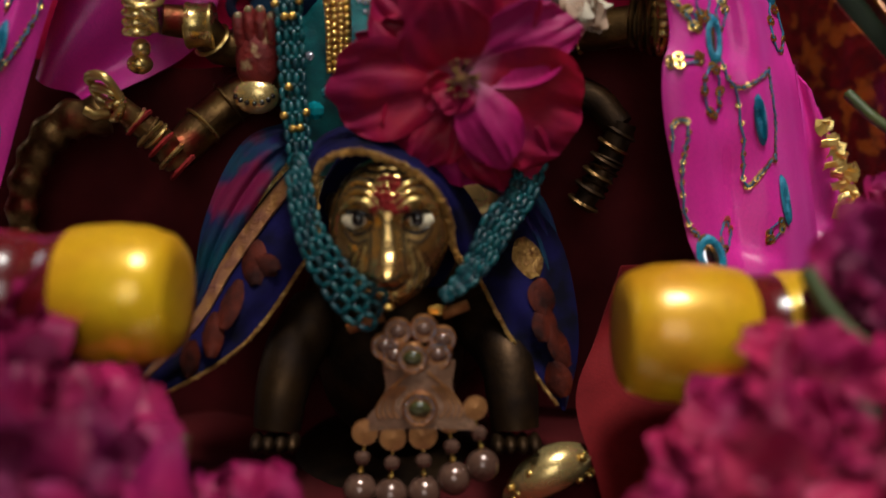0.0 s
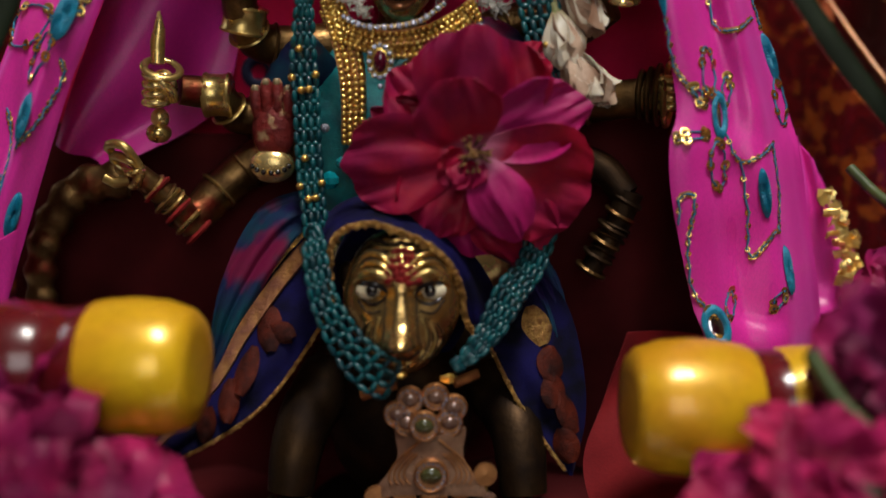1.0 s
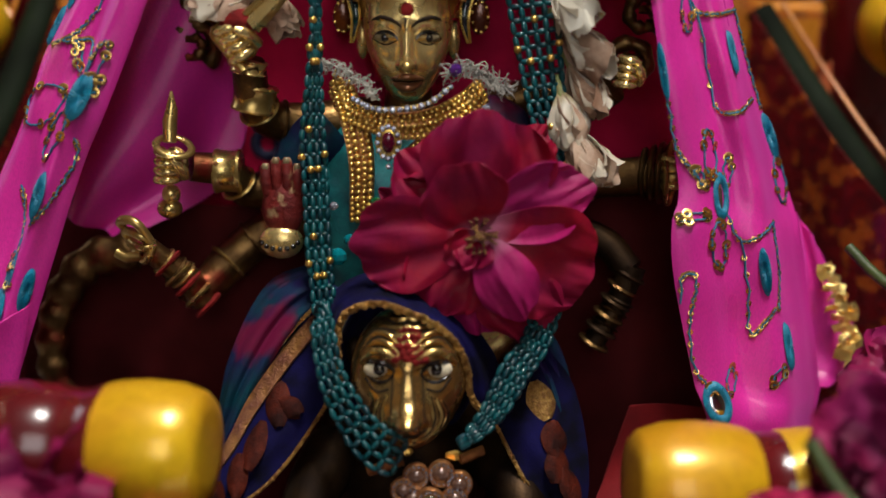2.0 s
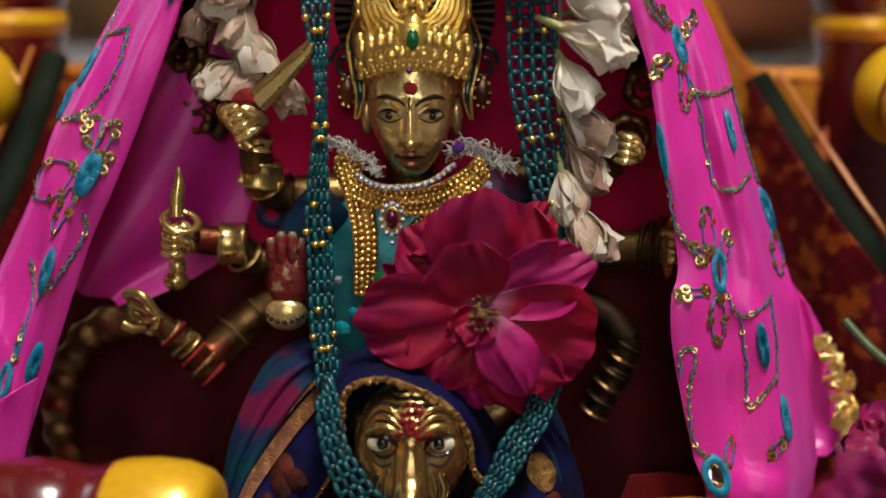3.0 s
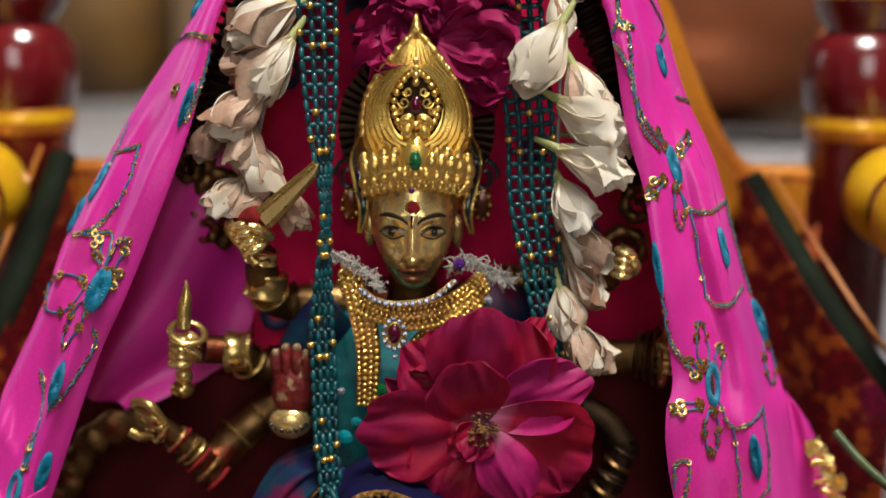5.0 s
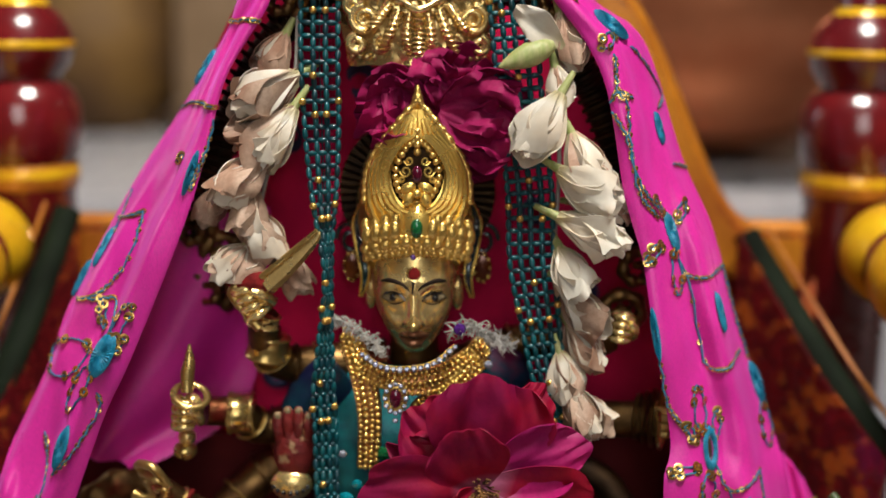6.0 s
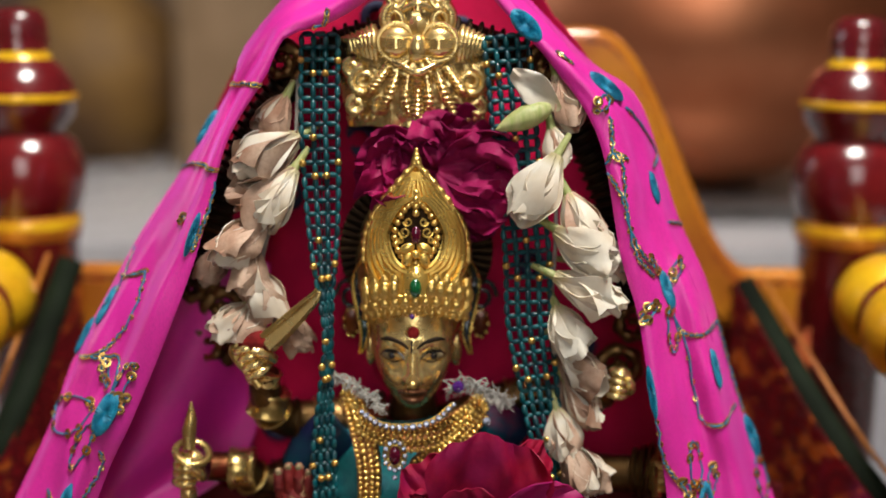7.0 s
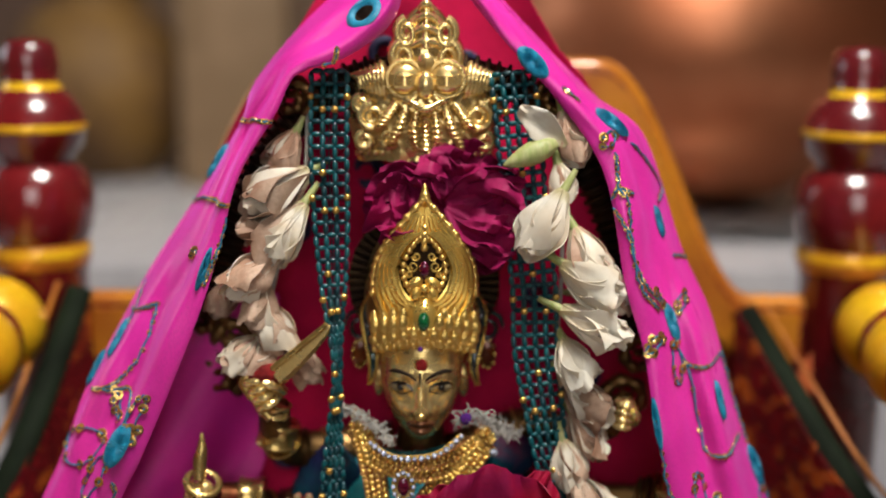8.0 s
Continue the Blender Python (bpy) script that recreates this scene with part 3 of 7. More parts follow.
IN_A = spline([(-0.1150, 0.4680, 0.2360), (-0.1360, 0.4640, 0.1870), (-0.1550, 0.4600, 0.1420), (-0.1650, 0.4570, 0.1120)], 30)
IN_B = spline([(-0.0880, 0.4860, 0.2160), (-0.0900, 0.4840, 0.1680), (-0.1020, 0.4800, 0.1240), (-0.1460, 0.4660, 0.1000)], 30)


def inner_fold(s, w):
    q = between(IN_A, s).lerp(between(IN_B, s), w)
    q.y += 0.004 * math.sin(8 * w + 3 * s)
    return q


part("inner_fold", Mesh().sheet(inner_fold, 40, 24, 0.0009), [PINK], dup)
part("top_fold", Mesh().sheet(crown_fold, 24, 14, 0.0009), [PINK], dup)


def lining(s, w):
    z = 0.09 + 0.265 * s
    half = 0.062 + 0.115 * min(1, (0.325 - z) / 0.26) ** 0.75 if z < 0.325 else 0.062 - 0.6 * (z - 0.325)
    x = -0.022 + half * (2 * w - 1)
    return (x, 0.492 + 0.006 * math.sin(38 * x + 2 * s) + 0.004 * math.sin(90 * x + 7 * s) + 0.01 * abs(x + 0.02) / 0.15, z)


def backing(s, w):
    x = -0.195 + 0.345 * w
    z = -0.046 + 0.165 * s + 0.006 * math.sin(21 * x + 1)
    return (x, 0.484 + 0.006 * math.sin(46 * x + 3 * s) + 0.004 * math.sin(97 * x - 5 * s) - 0.012 * (1 - s) ** 2, z)


single("backing_cloth", Mesh().sheet(backing, 36, 80, 0.0012), MAROON, "dark maroon cloth hung behind the lion statue", "cloth")
back_cloth = part("back_cloth", Mesh().sheet(lining, 50, 90, 0.0009), [LINING], dup, "crimson back of the veil with navy rings")


# ---- goddess statue ----
def gauss(x, z, cx, cz, sx, sz):
    return math.exp(-((x - cx) / sx) ** 2 - ((z - cz) / sz) ** 2)


K = 0.000232
HEAD = Vector((-0.0220, 0.4570, 0.1880))


def face_front(x, z):
    """How far the goddess's face stands forward at x across and z up from the eye line."""
    zc = z - 0.006
    a, c = 0.0182, 0.0305
    wide = a * (1 - 0.22 * max(0, -zc / c) ** 1.9)
    r = 1 - (x / wide) ** 2 - (zc / c) ** 2
    d = 0.0200 * math.sqrt(max(r, 0)) ** 0.85
    d -= 0.0022 * (gauss(x, z, -37 * K, 0, 0.0050, 0.0030) + gauss(x, z, 37 * K, 0, 0.0050, 0.0030))
    d += 0.0010 * gauss(x, z, -36 * K, 30 * K, 0.006, 0.0025) + 0.0010 * gauss(x, z, 36 * K, 30 * K, 0.006, 0.0025)
    d += 0.0012 * (gauss(x, z, -42 * K, -40 * K, 0.0055, 0.005) + gauss(x, z, 42 * K, -40 * K, 0.0055, 0.005))
    t = min(max((12 * K - z) / (52 * K), 0), 1)
    d += (0.0016 + 0.0040 * t) * math.exp(-(x / (0.0017 + 0.0010 * t)) ** 2) * (1 if z > -40 * K else math.exp(-((z + 40 * K) / 0.0011) ** 2)) * (1 if z < 12 * K else math.exp(-((z - 12 * K) / 0.004) ** 2))
    d += 0.0014 * (gauss(x, z, -12 * K, -37 * K, 0.0013, 0.0016) + gauss(x, z, 12 * K, -37 * K, 0.0013, 0.0016))
    d += 0.0014 * gauss(x, z, 0, -57 * K, 0.0050, 0.0014) + 0.0014 * gauss(x, z, 0, -70 * K, 0.0042, 0.0015) - 0.0012 * gauss(x, z, 0, -63.5 * K, 0.0058, 0.0006)
    d -= 0.0008 * gauss(x, z, 0, -78 * K, 0.004, 0.0012)
    d += 0.0017 * gauss(x, z, 0, -88 * K, 0.0045, 0.0028)
    return d


def full_face(v):
    """Widens the face a little and lengthens its lower half."""
    return Vector((v.x * 0.98, v.y * 1.05, v.z * (1.14 if v.z < 0 else 1.0)))


def on_face(x, y, out=0.0):
    """A place on the face from x and y in small units right of and below the eye line."""
    return HEAD + full_face(Vector((x * K, -face_front(x * K, -y * K) - out, -y * K)))


def fist(mb, c, s, spin, k=0):
    """A clenched hand: palm, four curled fingers and a thumb, spin degrees in the x-z plane."""
    c, m = Vector(c), Euler((0, radians(spin), 0)).to_matrix()
    mb.ball(c, (s * 0.62, s * 0.5, s * 0.8), 12, 8, k, m)
    for i in range(4):
        z = s * (0.58 - 0.39 * i)
        pts = [(-0.5, -0.1, z), (-0.62, -0.5, z), (-0.2, -0.78, z * 0.95), (0.3, -0.6, z * 0.9)]
        mb.tube(spline([c + m @ Vector((a * s, b * s, d)) for a, b, d in pts], 10), [s * 0.2] * 8 + [s * 0.17, s * 0.10], 8, k)
    pts = [(0.5, -0.2, -0.4), (0.45, -0.65, 0.0), (0.1, -0.92, 0.45)]
    mb.tube(spline([c + m @ (Vector(q) * s) for q in pts], 8), [s * 0.24] * 6 + [s * 0.2, s * 0.12], 8, k)


def goddess_statue():
    mb = Mesh()
    B, G, V, W, D, C = 0, 1, 2, 3, 4, 5
    # head: front with features, round back
    n = 90

    def front(s, w):
        z = -0.0240 + 0.0595 * s
        zc = z - 0.006
        wide = 0.0182 * (1 - 0.22 * max(0, -zc / 0.0305) ** 1.9) * math.sqrt(max(0, 1 - (zc / 0.0306) ** 2))
        a = (w - 0.5) * math.pi
        x = wide * math.sin(a)
        return HEAD + full_face(Vector((x, -face_front(x, z), z)))
    mb.sheet(front, n, n, 0.0004, B)
    mb.ball(HEAD + Vector((0, 0.001, 0.005)), (0.0172, 0.018, 0.029), 24, 16, B)
    mb.tube([HEAD + Vector((0, 0.006, -0.012)), HEAD + Vector((0, 0.008, -0.034))], [0.0080, 0.011], 16, 6)
    for sx in (-1, 1):
        e = 37 * sx
        c = on_face(e, 0.5, -0.0006)
        tilt = Euler((0, radians(-5 * sx), 0)).to_matrix()
        mb.ball(c, (0.0043, 0.0015, 0.0019), 16, 10, W, tilt)
        mb.ball(c + Vector((0.0002 * sx, -0.0010, 0.0001)), (0.0017, 0.0009, 0.0016), 12, 8, D)
        # pale dot as a painted glint on the pupil
        mb.ball(c + Vector((0.0005, -0.0017, 0.0006)), 0.00035, 6, 5, W)
        lid = [on_face(e - 23, 3, 0.0002), on_face(e - 13, -7, 0.0003), on_face(e, -10, 0.0004), on_face(e + 13, -7, 0.0003), on_face(e + 23, 3, 0.0002)]
        mb.tube(spline(lid, 14), [0.0002 + 0.0006 * math.sin(math.pi * i / 13) for i in range(14)], 6, D)
        low = [on_face(e - 21, 3, 0.0001), on_face(e, 10, 0.0002), on_face(e + 21, 3, 0.0001)]
        mb.tube(spline(low, 12), 0.00028, 5, G)
        fold = [on_face(e - 24, -6, 0.0001), on_face(e, -17, 0.0002), on_face(e + 24, -6, 0.0001)]
        mb.tube(spline(fold, 12), 0.0004, 6, B)
        brow = [on_face(8 * sx, -18, 0.0002), on_face(22 * sx, -29, 0.0003), on_face(45 * sx, -34, 0.0003), on_face(68 * sx, -24, 0.0002)]
        mb.tube(spline(brow, 18), [0.0002 + 0.0007 * math.sin(math.pi * (i + 1) / 20) for i in range(18)], 6, G, 0.6)
        mb.ball(on_face(7 * sx, 43, 0.0002), (0.0009, 0.0006, 0.0006), 8, 6, G)
        # ear
        mb.ball(HEAD + Vector((0.0185 * sx, 0.002, -0.002)), (0.0028, 0.004, 0.008), 10, 8, B)
    mouth = [on_face(-26, 61, 0.0001), on_face(-12, 63, 0.0002), on_face(0, 65, 0.0002), on_face(12, 63, 0.0002), on_face(26, 61, 0.0001)]
    mb.tube(spline(mouth, 16), 0.0005, 5, G)
    up = [on_face(-32, 61, -0.0003), on_face(-16, 58, 0.0004), on_face(-5, 55.5, 0.0008), on_face(0, 57, 0.0008), on_face(5, 55.5, 0.0008), on_face(16, 58, 0.0004), on_face(32, 61, -0.0003)]
    mb.tube(spline(up, 24), [0.0003 + 0.0011 * math.sin(math.pi * i / 23) for i in range(24)], 10, 7)
    dn = [on_face(-27, 64, -0.0002), on_face(-12, 71, 0.0006), on_face(0, 73, 0.0010), on_face(12, 71, 0.0006), on_face(27, 64, -0.0002)]
    mb.tube(spline(dn, 24), [0.0003 + 0.0017 * math.sin(math.pi * i / 23) for i in range(24)], 10, 7)
    mb.ball(on_face(0, 40, -0.0004), (0.0023, 0.0018, 0.0019), 12, 10, 5)
    for y in (-56, -62):
        ln = [on_face(-60, y + 6, 0.0001), on_face(0, y, 0.0002), on_face(60, y + 6, 0.0001)]
        mb.tube(spline(ln, 16), 0.00035, 5, B)
    mb.ball(on_face(0, -46, 0.0), (0.0031, 0.0006, 0.0034), 16, 8, C)
    mb.ball(on_face(1, -47, 0.0004), (0.0024, 0.0005, 0.0028), 16, 8, V)
    mb.tube([on_face(-1, -34, 0.0002), on_face(-2, -14, 0.0004)], [0.0006, 0.0003], 6, G)
    # trunk and seat
    mb.ball((-0.0280, 0.4660, 0.1070), (0.032, 0.020, 0.040), 24, 16, B)
    mb.ball((-0.0300, 0.4700, 0.0580), (0.055, 0.028, 0.026), 24, 14, B)
    # arms with bangles, and what they hold
    def arm(pts, r, k=6):
        p = spline(pts, 18)
        mb.tube(p, [r[0] + (r[1] - r[0]) * i / 17 for i in range(18)], 12, k)
        for f in (7, 9, 12):
            d = Vector(p[f + 1]) - Vector(p[f - 1])
            mb.ring(p[f], facing(d, (0.1, 1, 0.2)), (r[0] + (r[1] - r[0]) * f / 17) * 1.04, 0.0011, 18, 6, k if f == 9 or k == 9 else C)
        return p

    def bangle(c, axis, R, n=3, k=C):
        ax = Vector(axis).normalized()
        h = 0.0014 * n
        mb.tube([Vector(c) + ax * h * f for f in (-1, -0.96, -0.8, -0.6, 0, 0.6, 0.8, 0.96, 1)], [R * f for f in (0.9, 1.06, 1.10, 1.02, 1.0, 1.02, 1.10, 1.06, 0.9)], 20, k)
    # raised hand with the dagger
    arm([(-0.0440, 0.4680, 0.1420), (-0.0850, 0.4620, 0.1230), (-0.0970, 0.4520, 0.1330), (-0.1100, 0.4460, 0.1360)], (0.010, 0.006))
    bangle((-0.0960, 0.4520, 0.1330), (1, 0, 0), 0.0085, 4)
    fist(mb, (-0.1160, 0.4440, 0.1370), 0.0095, 5)
    mb.tube([(-0.1160, 0.4380, 0.1470), (-0.1160, 0.4400, 0.1550), (-0.1150, 0.4400, 0.1600), (-0.1150, 0.4410, 0.1670)], [0.0026, 0.0030, 0.0024, 0.0005], 10, C)
    mb.ball((-0.1190, 0.4440, 0.1190), (0.0052, 0.0052, 0.004), 14, 10, C)
    mb.ball((-0.1180, 0.4440, 0.1250), (0.0038, 0.0038, 0.004), 14, 10, B)
    mb.ring((-0.1150, 0.4400, 0.1450), facing((0.3, -0.4, 1)), 0.0070, 0.0016, 20, 8, C)
    # lower hand with the mace
    arm([(-0.0490, 0.4680, 0.1110), (-0.0790, 0.4660, 0.1060), (-0.0980, 0.4600, 0.0930), (-0.1080, 0.4520, 0.0830), (-0.1150, 0.4490, 0.0860)], (0.010, 0.0075))
    arm([(-0.1080, 0.4480, 0.0790), (-0.1140, 0.4450, 0.0890), (-0.1230, 0.4420, 0.0980), (-0.1290, 0.4400, 0.1040)], (0.006, 0.0048))
    for i in range(5):
        f = i / 4
        c = Vector((-0.1060, 0.4470, 0.0770)).lerp(Vector((-0.1210, 0.4430, 0.0960)), f)
        mb.ring(c, facing(Vector((0.7, 0, -0.7)), (0, 1, 0)), 0.0056, 0.0017, 16, 6, C if i % 2 else V)
    for i in range(4):
        a, b = Vector((-0.1250, 0.4360, 0.1060)), Vector((-0.1380, 0.4380, 0.1150)) + Vector((0.0012 * i, 0.002 * i, -0.0045 * i))
        mid = a.lerp(b, 0.55) + Vector((0.002, -0.004, 0.0045 - 0.003 * i))
        mb.tube(spline([a, mid, b, b + Vector((0.002, 0.002, -0.005))], 12), [0.0020] * 10 + [0.0016, 0.001], 8, C)
    mb.tube([(-0.1400, 0.4380, 0.1020), (-0.1360, 0.4370, 0.1000), (-0.1300, 0.4370, 0.1010)], 0.0022, 8, C)
    # upper hand with the knife and red paste
    arm([(-0.0350, 0.4700, 0.1520), (-0.0750, 0.4620, 0.1520), (-0.0840, 0.4520, 0.1620), (-0.0850, 0.4460, 0.1780)], (0.010, 0.0065))
    bangle((-0.0840, 0.4520, 0.1630), (0.2, 0, 1), 0.0085, 4)
    bangle((-0.0850, 0.4470, 0.1760), (0.2, 0, 1), 0.0068, 2, B)
    fist(mb, (-0.0870, 0.4440, 0.1870), 0.0105, -25)
    mb.ball((-0.0870, 0.4380, 0.1940), (0.0075, 0.004, 0.0055), 14, 10, V)
    for i in range(4):
        c = Vector((-0.0970, 0.4400, 0.1900)) + Vector((0.0026 * i, -0.0005 * i, -0.0030 * i))
        mb.tube(spline([c + Vector((0.006, 0.002, 0.004)), c, c + Vector((0.004, -0.002, -0.006))], 8), 0.0019, 8, C)

    def blade(s, w):
        a, b = Vector((-0.0850, 0.4380, 0.1970)), Vector((-0.0610, 0.4360, 0.2170))
        d = (b - a).normalized()
        nrm = d.cross(Vector((0, -1, 0))).normalized()
        wd = 0.0075 * (1 - s) ** 0.45 + 0.0008
        return a.lerp(b, s) + nrm * (w * wd) + Vector((0, -0.0040 * min(w / 0.75, (1 - w) / 0.25) * (1 - 0.7 * s), 0))
    mb.sheet(blade, 16, 9, 0.0022, B)
    mb.tube([(-0.0840, 0.4360, 0.1970), (-0.0610, 0.4340, 0.2170)], [0.0013, 0.0009], 8, C)
    # open blessing palm with red paste
    pc = Vector((-0.0720, 0.4380, 0.1210))
    mb.ball(pc, (0.0085, 0.0045, 0.0125), 18, 12, 8)
    for i in range(4):
        x = -0.0062 + 0.0042 * i
        h = (0.014, 0.0165, 0.0165, 0.014)[i]
        mb.tube(spline([pc + Vector((x * 0.9, -0.001, 0.006)), pc + Vector((x, -0.002, h * 0.8)), pc + Vector((x, -0.001, h + 0.004))], 10), [0.0023] * 8 + [0.0021, 0.0012], 8, 8)
        mb.ball(pc + Vector((x, -0.0028, h + 0.0025)), (0.0014, 0.0008, 0.0018), 8, 6, W)
    mb.ball(pc + Vector((-0.001, -0.001, -0.014)), (0.0090, 0.005, 0.007), 16, 10, B)
    for i in range(7):
        a = math.pi * (0.15 + 0.7 * i / 6)
        mb.ball(pc + Vector((-0.001 - 0.008 * math.cos(a), -0.0060, -0.011 - 0.005 * math.sin(a))), 0.0011, 8, 6, D)
    # arms on the other side
    arm([(-0.0100, 0.4700, 0.1310), (0.0490, 0.4620, 0.1290), (0.0650, 0.4560, 0.1300), (0.0800, 0.4500, 0.1330)], (0.011, 0.0075))
    for i, R in enumerate((0.0085, 0.0098, 0.0112, 0.0118)):
        mb.ring(Vector((0.0750, 0.4520, 0.1330)) + Vector((0.0034 * i, -0.0008 * i, 0)), facing((1, -0.35, 0), (0, 1, 0)), R, 0.0018, 24, 8, C if i == 3 else 6)
    fist(mb, (0.0870, 0.4470, 0.1350), 0.0095, 0)
    arm([(-0.0100, 0.4680, 0.1470), (0.0270, 0.4720, 0.1610), (0.0480, 0.4660, 0.1570), (0.0620, 0.4560, 0.1670)], (0.009, 0.006))
    fist(mb, (0.0670, 0.4500, 0.1740), 0.0085, 10)
    # this arm takes near-black brass, so its shade is in the colour
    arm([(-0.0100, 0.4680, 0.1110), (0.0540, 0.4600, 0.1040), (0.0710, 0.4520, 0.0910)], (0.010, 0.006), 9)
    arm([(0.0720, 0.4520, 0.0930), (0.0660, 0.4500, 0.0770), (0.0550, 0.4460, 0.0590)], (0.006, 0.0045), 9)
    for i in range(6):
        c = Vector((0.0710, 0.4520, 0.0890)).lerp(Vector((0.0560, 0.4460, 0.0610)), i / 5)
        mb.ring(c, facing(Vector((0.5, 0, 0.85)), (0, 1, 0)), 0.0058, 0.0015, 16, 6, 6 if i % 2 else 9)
    return single("goddess_statue", mb, [BRASS, GROOVE, VERMILION, EYE_BRASS, EYE_DARK, BRASS_CLEAN, BRASS_OLD, LIP, VERMILION_WORN, BRASS_DARK], "small brass deity statue with many arms, seated on a lion", "statue")


goddess_statue()


# ---- brass back plate with arch, halo and lion mask ----
def back_plate():
    t = thing("brass_back_plate", (-0.02, 0.476, -0.05), "aged brass arched back plate with a lion mask crest", "back plate")
    arch = spline([(-0.1170, 0.4760, 0.2050), (-0.1110, 0.4740, 0.2310), (-0.0940, 0.4740, 0.2730), (-0.0690, 0.4720, 0.3050), (-0.0450, 0.4700, 0.3170), (-0.0210, 0.4700, 0.3190), (0.0030, 0.4700, 0.3170), (0.0270, 0.4720, 0.3060), (0.0510, 0.4740, 0.2750), (0.0690, 0.4740, 0.2330), (0.0750, 0.4740, 0.2020)], 150)
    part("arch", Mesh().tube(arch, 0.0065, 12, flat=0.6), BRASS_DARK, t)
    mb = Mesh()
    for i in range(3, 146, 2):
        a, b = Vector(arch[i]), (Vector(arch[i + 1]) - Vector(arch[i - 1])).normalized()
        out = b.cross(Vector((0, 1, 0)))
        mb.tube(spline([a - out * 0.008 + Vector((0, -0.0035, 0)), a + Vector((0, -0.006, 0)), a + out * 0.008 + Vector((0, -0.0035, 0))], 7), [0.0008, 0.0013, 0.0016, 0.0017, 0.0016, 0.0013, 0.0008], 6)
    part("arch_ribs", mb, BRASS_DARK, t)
    # scrolls of the lower frame
    mb = Mesh()
    for pts in ([(-0.1390, 0.4620, 0.0970), (-0.1590, 0.4600, 0.0920), (-0.1730, 0.4580, 0.0720), (-0.1770, 0.4560, 0.0490), (-0.1730, 0.4550, 0.0310), (-0.1790, 0.4550, 0.0170)],
                ):
        p = spline(pts, 60)
        mb.tube(p, [0.0085 - 0.0035 * i / 59 + 0.0009 * math.sin(i * 0.95) for i in range(60)], 14, 0, 0.5)
    part("scroll", mb, BRASS_OLD, t)
    # foliage curls of the frame, cast in high relief
    for c, R, turn in (((-0.1120, 0.4760, 0.1830), 0.009, 1), ((-0.1050, 0.4760, 0.1990), 0.009, -1), ((-0.1180, 0.4760, 0.2090), 0.008, 1), ((-0.1090, 0.4760, 0.2270), 0.009, 1), ((0.0690, 0.4660, 0.1760), 0.010, -1), ((0.0740, 0.4660, 0.1960), 0.009, 1), ((-0.0770, 0.4660, 0.3070), 0.008, 1), ((0.0330, 0.4660, 0.3080), 0.008, -1)):
        p = [Vector(c) + Vector((turn * math.cos(a) * R * (1 - a / 11), -0.003 - 0.0004 * a, math.sin(a) * R * (1 - a / 11))) for a in np.linspace(-1, 9, 40)]
        part("curl", Mesh().tube(p, [0.0036 - 0.0018 * i / 39 + 0.0006 * math.sin(i * 1.6) for i in range(40)], 8), BRASS_OLD, t)
    # ribbed halo behind the head
    hc = Vector((-0.0210, 0.4680, 0.2280))
    mb = Mesh()
    mb.lathe([(0.0, 0.0), (0.031, 0.0), (0.033, 0.002), (0.033, -0.002), (0.0, -0.003)], 48, m=Matrix.Translation(hc) @ facing((0, -1, 0)).to_4x4())
    ribs = []
    for i in range(56):
        a = 2 * math.pi * i / 56
        d = Vector((math.cos(a), 0, math.sin(a)))
        ribs.append(Mesh().tube([hc + d * 0.012 + Vector((0, -0.0012, 0)), hc + d * 0.033 + Vector((0, -0.0018, 0))], [0.0007, 0.0016], 6))
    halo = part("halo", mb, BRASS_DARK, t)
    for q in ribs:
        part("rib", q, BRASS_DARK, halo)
    # lion mask crest
    O = Vector((-0.0210, 0.4670, 0.3150))
    k = 0.000242

    def at(x, y, d=0.0):
        y = y if y > -40 else -40 + (y + 40) * 1.38
        return O + Vector((x * k, -d, -y * k))
    mb = Mesh()

    def plate(s, w):
        y = -100 + 240 * s
        wd = 18 + 44 * s ** 0.5 if y < -10 else (132 if y < 60 else 132 - 0.2 * (y - 60))
        if -35 < y <= -10:
            wd = 62 + (132 - 62) * (y + 35) / 25
        if y <= -35:
            wd = 12 + 50 * min(1, (y + 100) / 50) ** 0.7
        x = (2 * w - 1) * wd
        dome = 0.010 * math.cos((2 * w - 1) * math.pi / 2) ** 0.6 + 0.0012 * noise.noise((x * 0.06, y * 0.06, 3))
        return at(x, y, dome - 0.004)
    mb.sheet(plate, 60, 50, 0.003)
    for sx in (-1, 1):
        e = at(36 * sx, -5, 0.009)
        mb.ball(e, (0.0072, 0.0040, 0.0064), 20, 12)
        for j in range(4):
            y = -4 + 4.5 * j
            ln = [e + Vector((x * k, -0.0046 + abs(x) * 0.00011, -(y - 0.010 * x * x * 0.5) * k)) for x in (-24, -12, 0, 12, 24)]
            mb.tube(spline(ln, 12), 0.0007, 6)
        mb.ring(e + Vector((0, -0.001, 0)), facing((0, -1, 0)), 0.0074, 0.0010, 24, 6)
        # fans of ribs at the sides
        for j in range(7):
            x0, x1 = 70 + 7 * j, 84 + 9.5 * j
            mb.tube(spline([at(x0 * sx, 26 - 2 * j, 0.006), at((x0 + 4) * sx, -6, 0.0085 - 0.0006 * j), at(x1 * sx * 0.93, -34 + 4 * j, 0.004)], 10), [0.0012, 0.0014, 0.0016, 0.0017, 0.0018, 0.0018, 0.0018, 0.0016, 0.0014, 0.0008], 8)
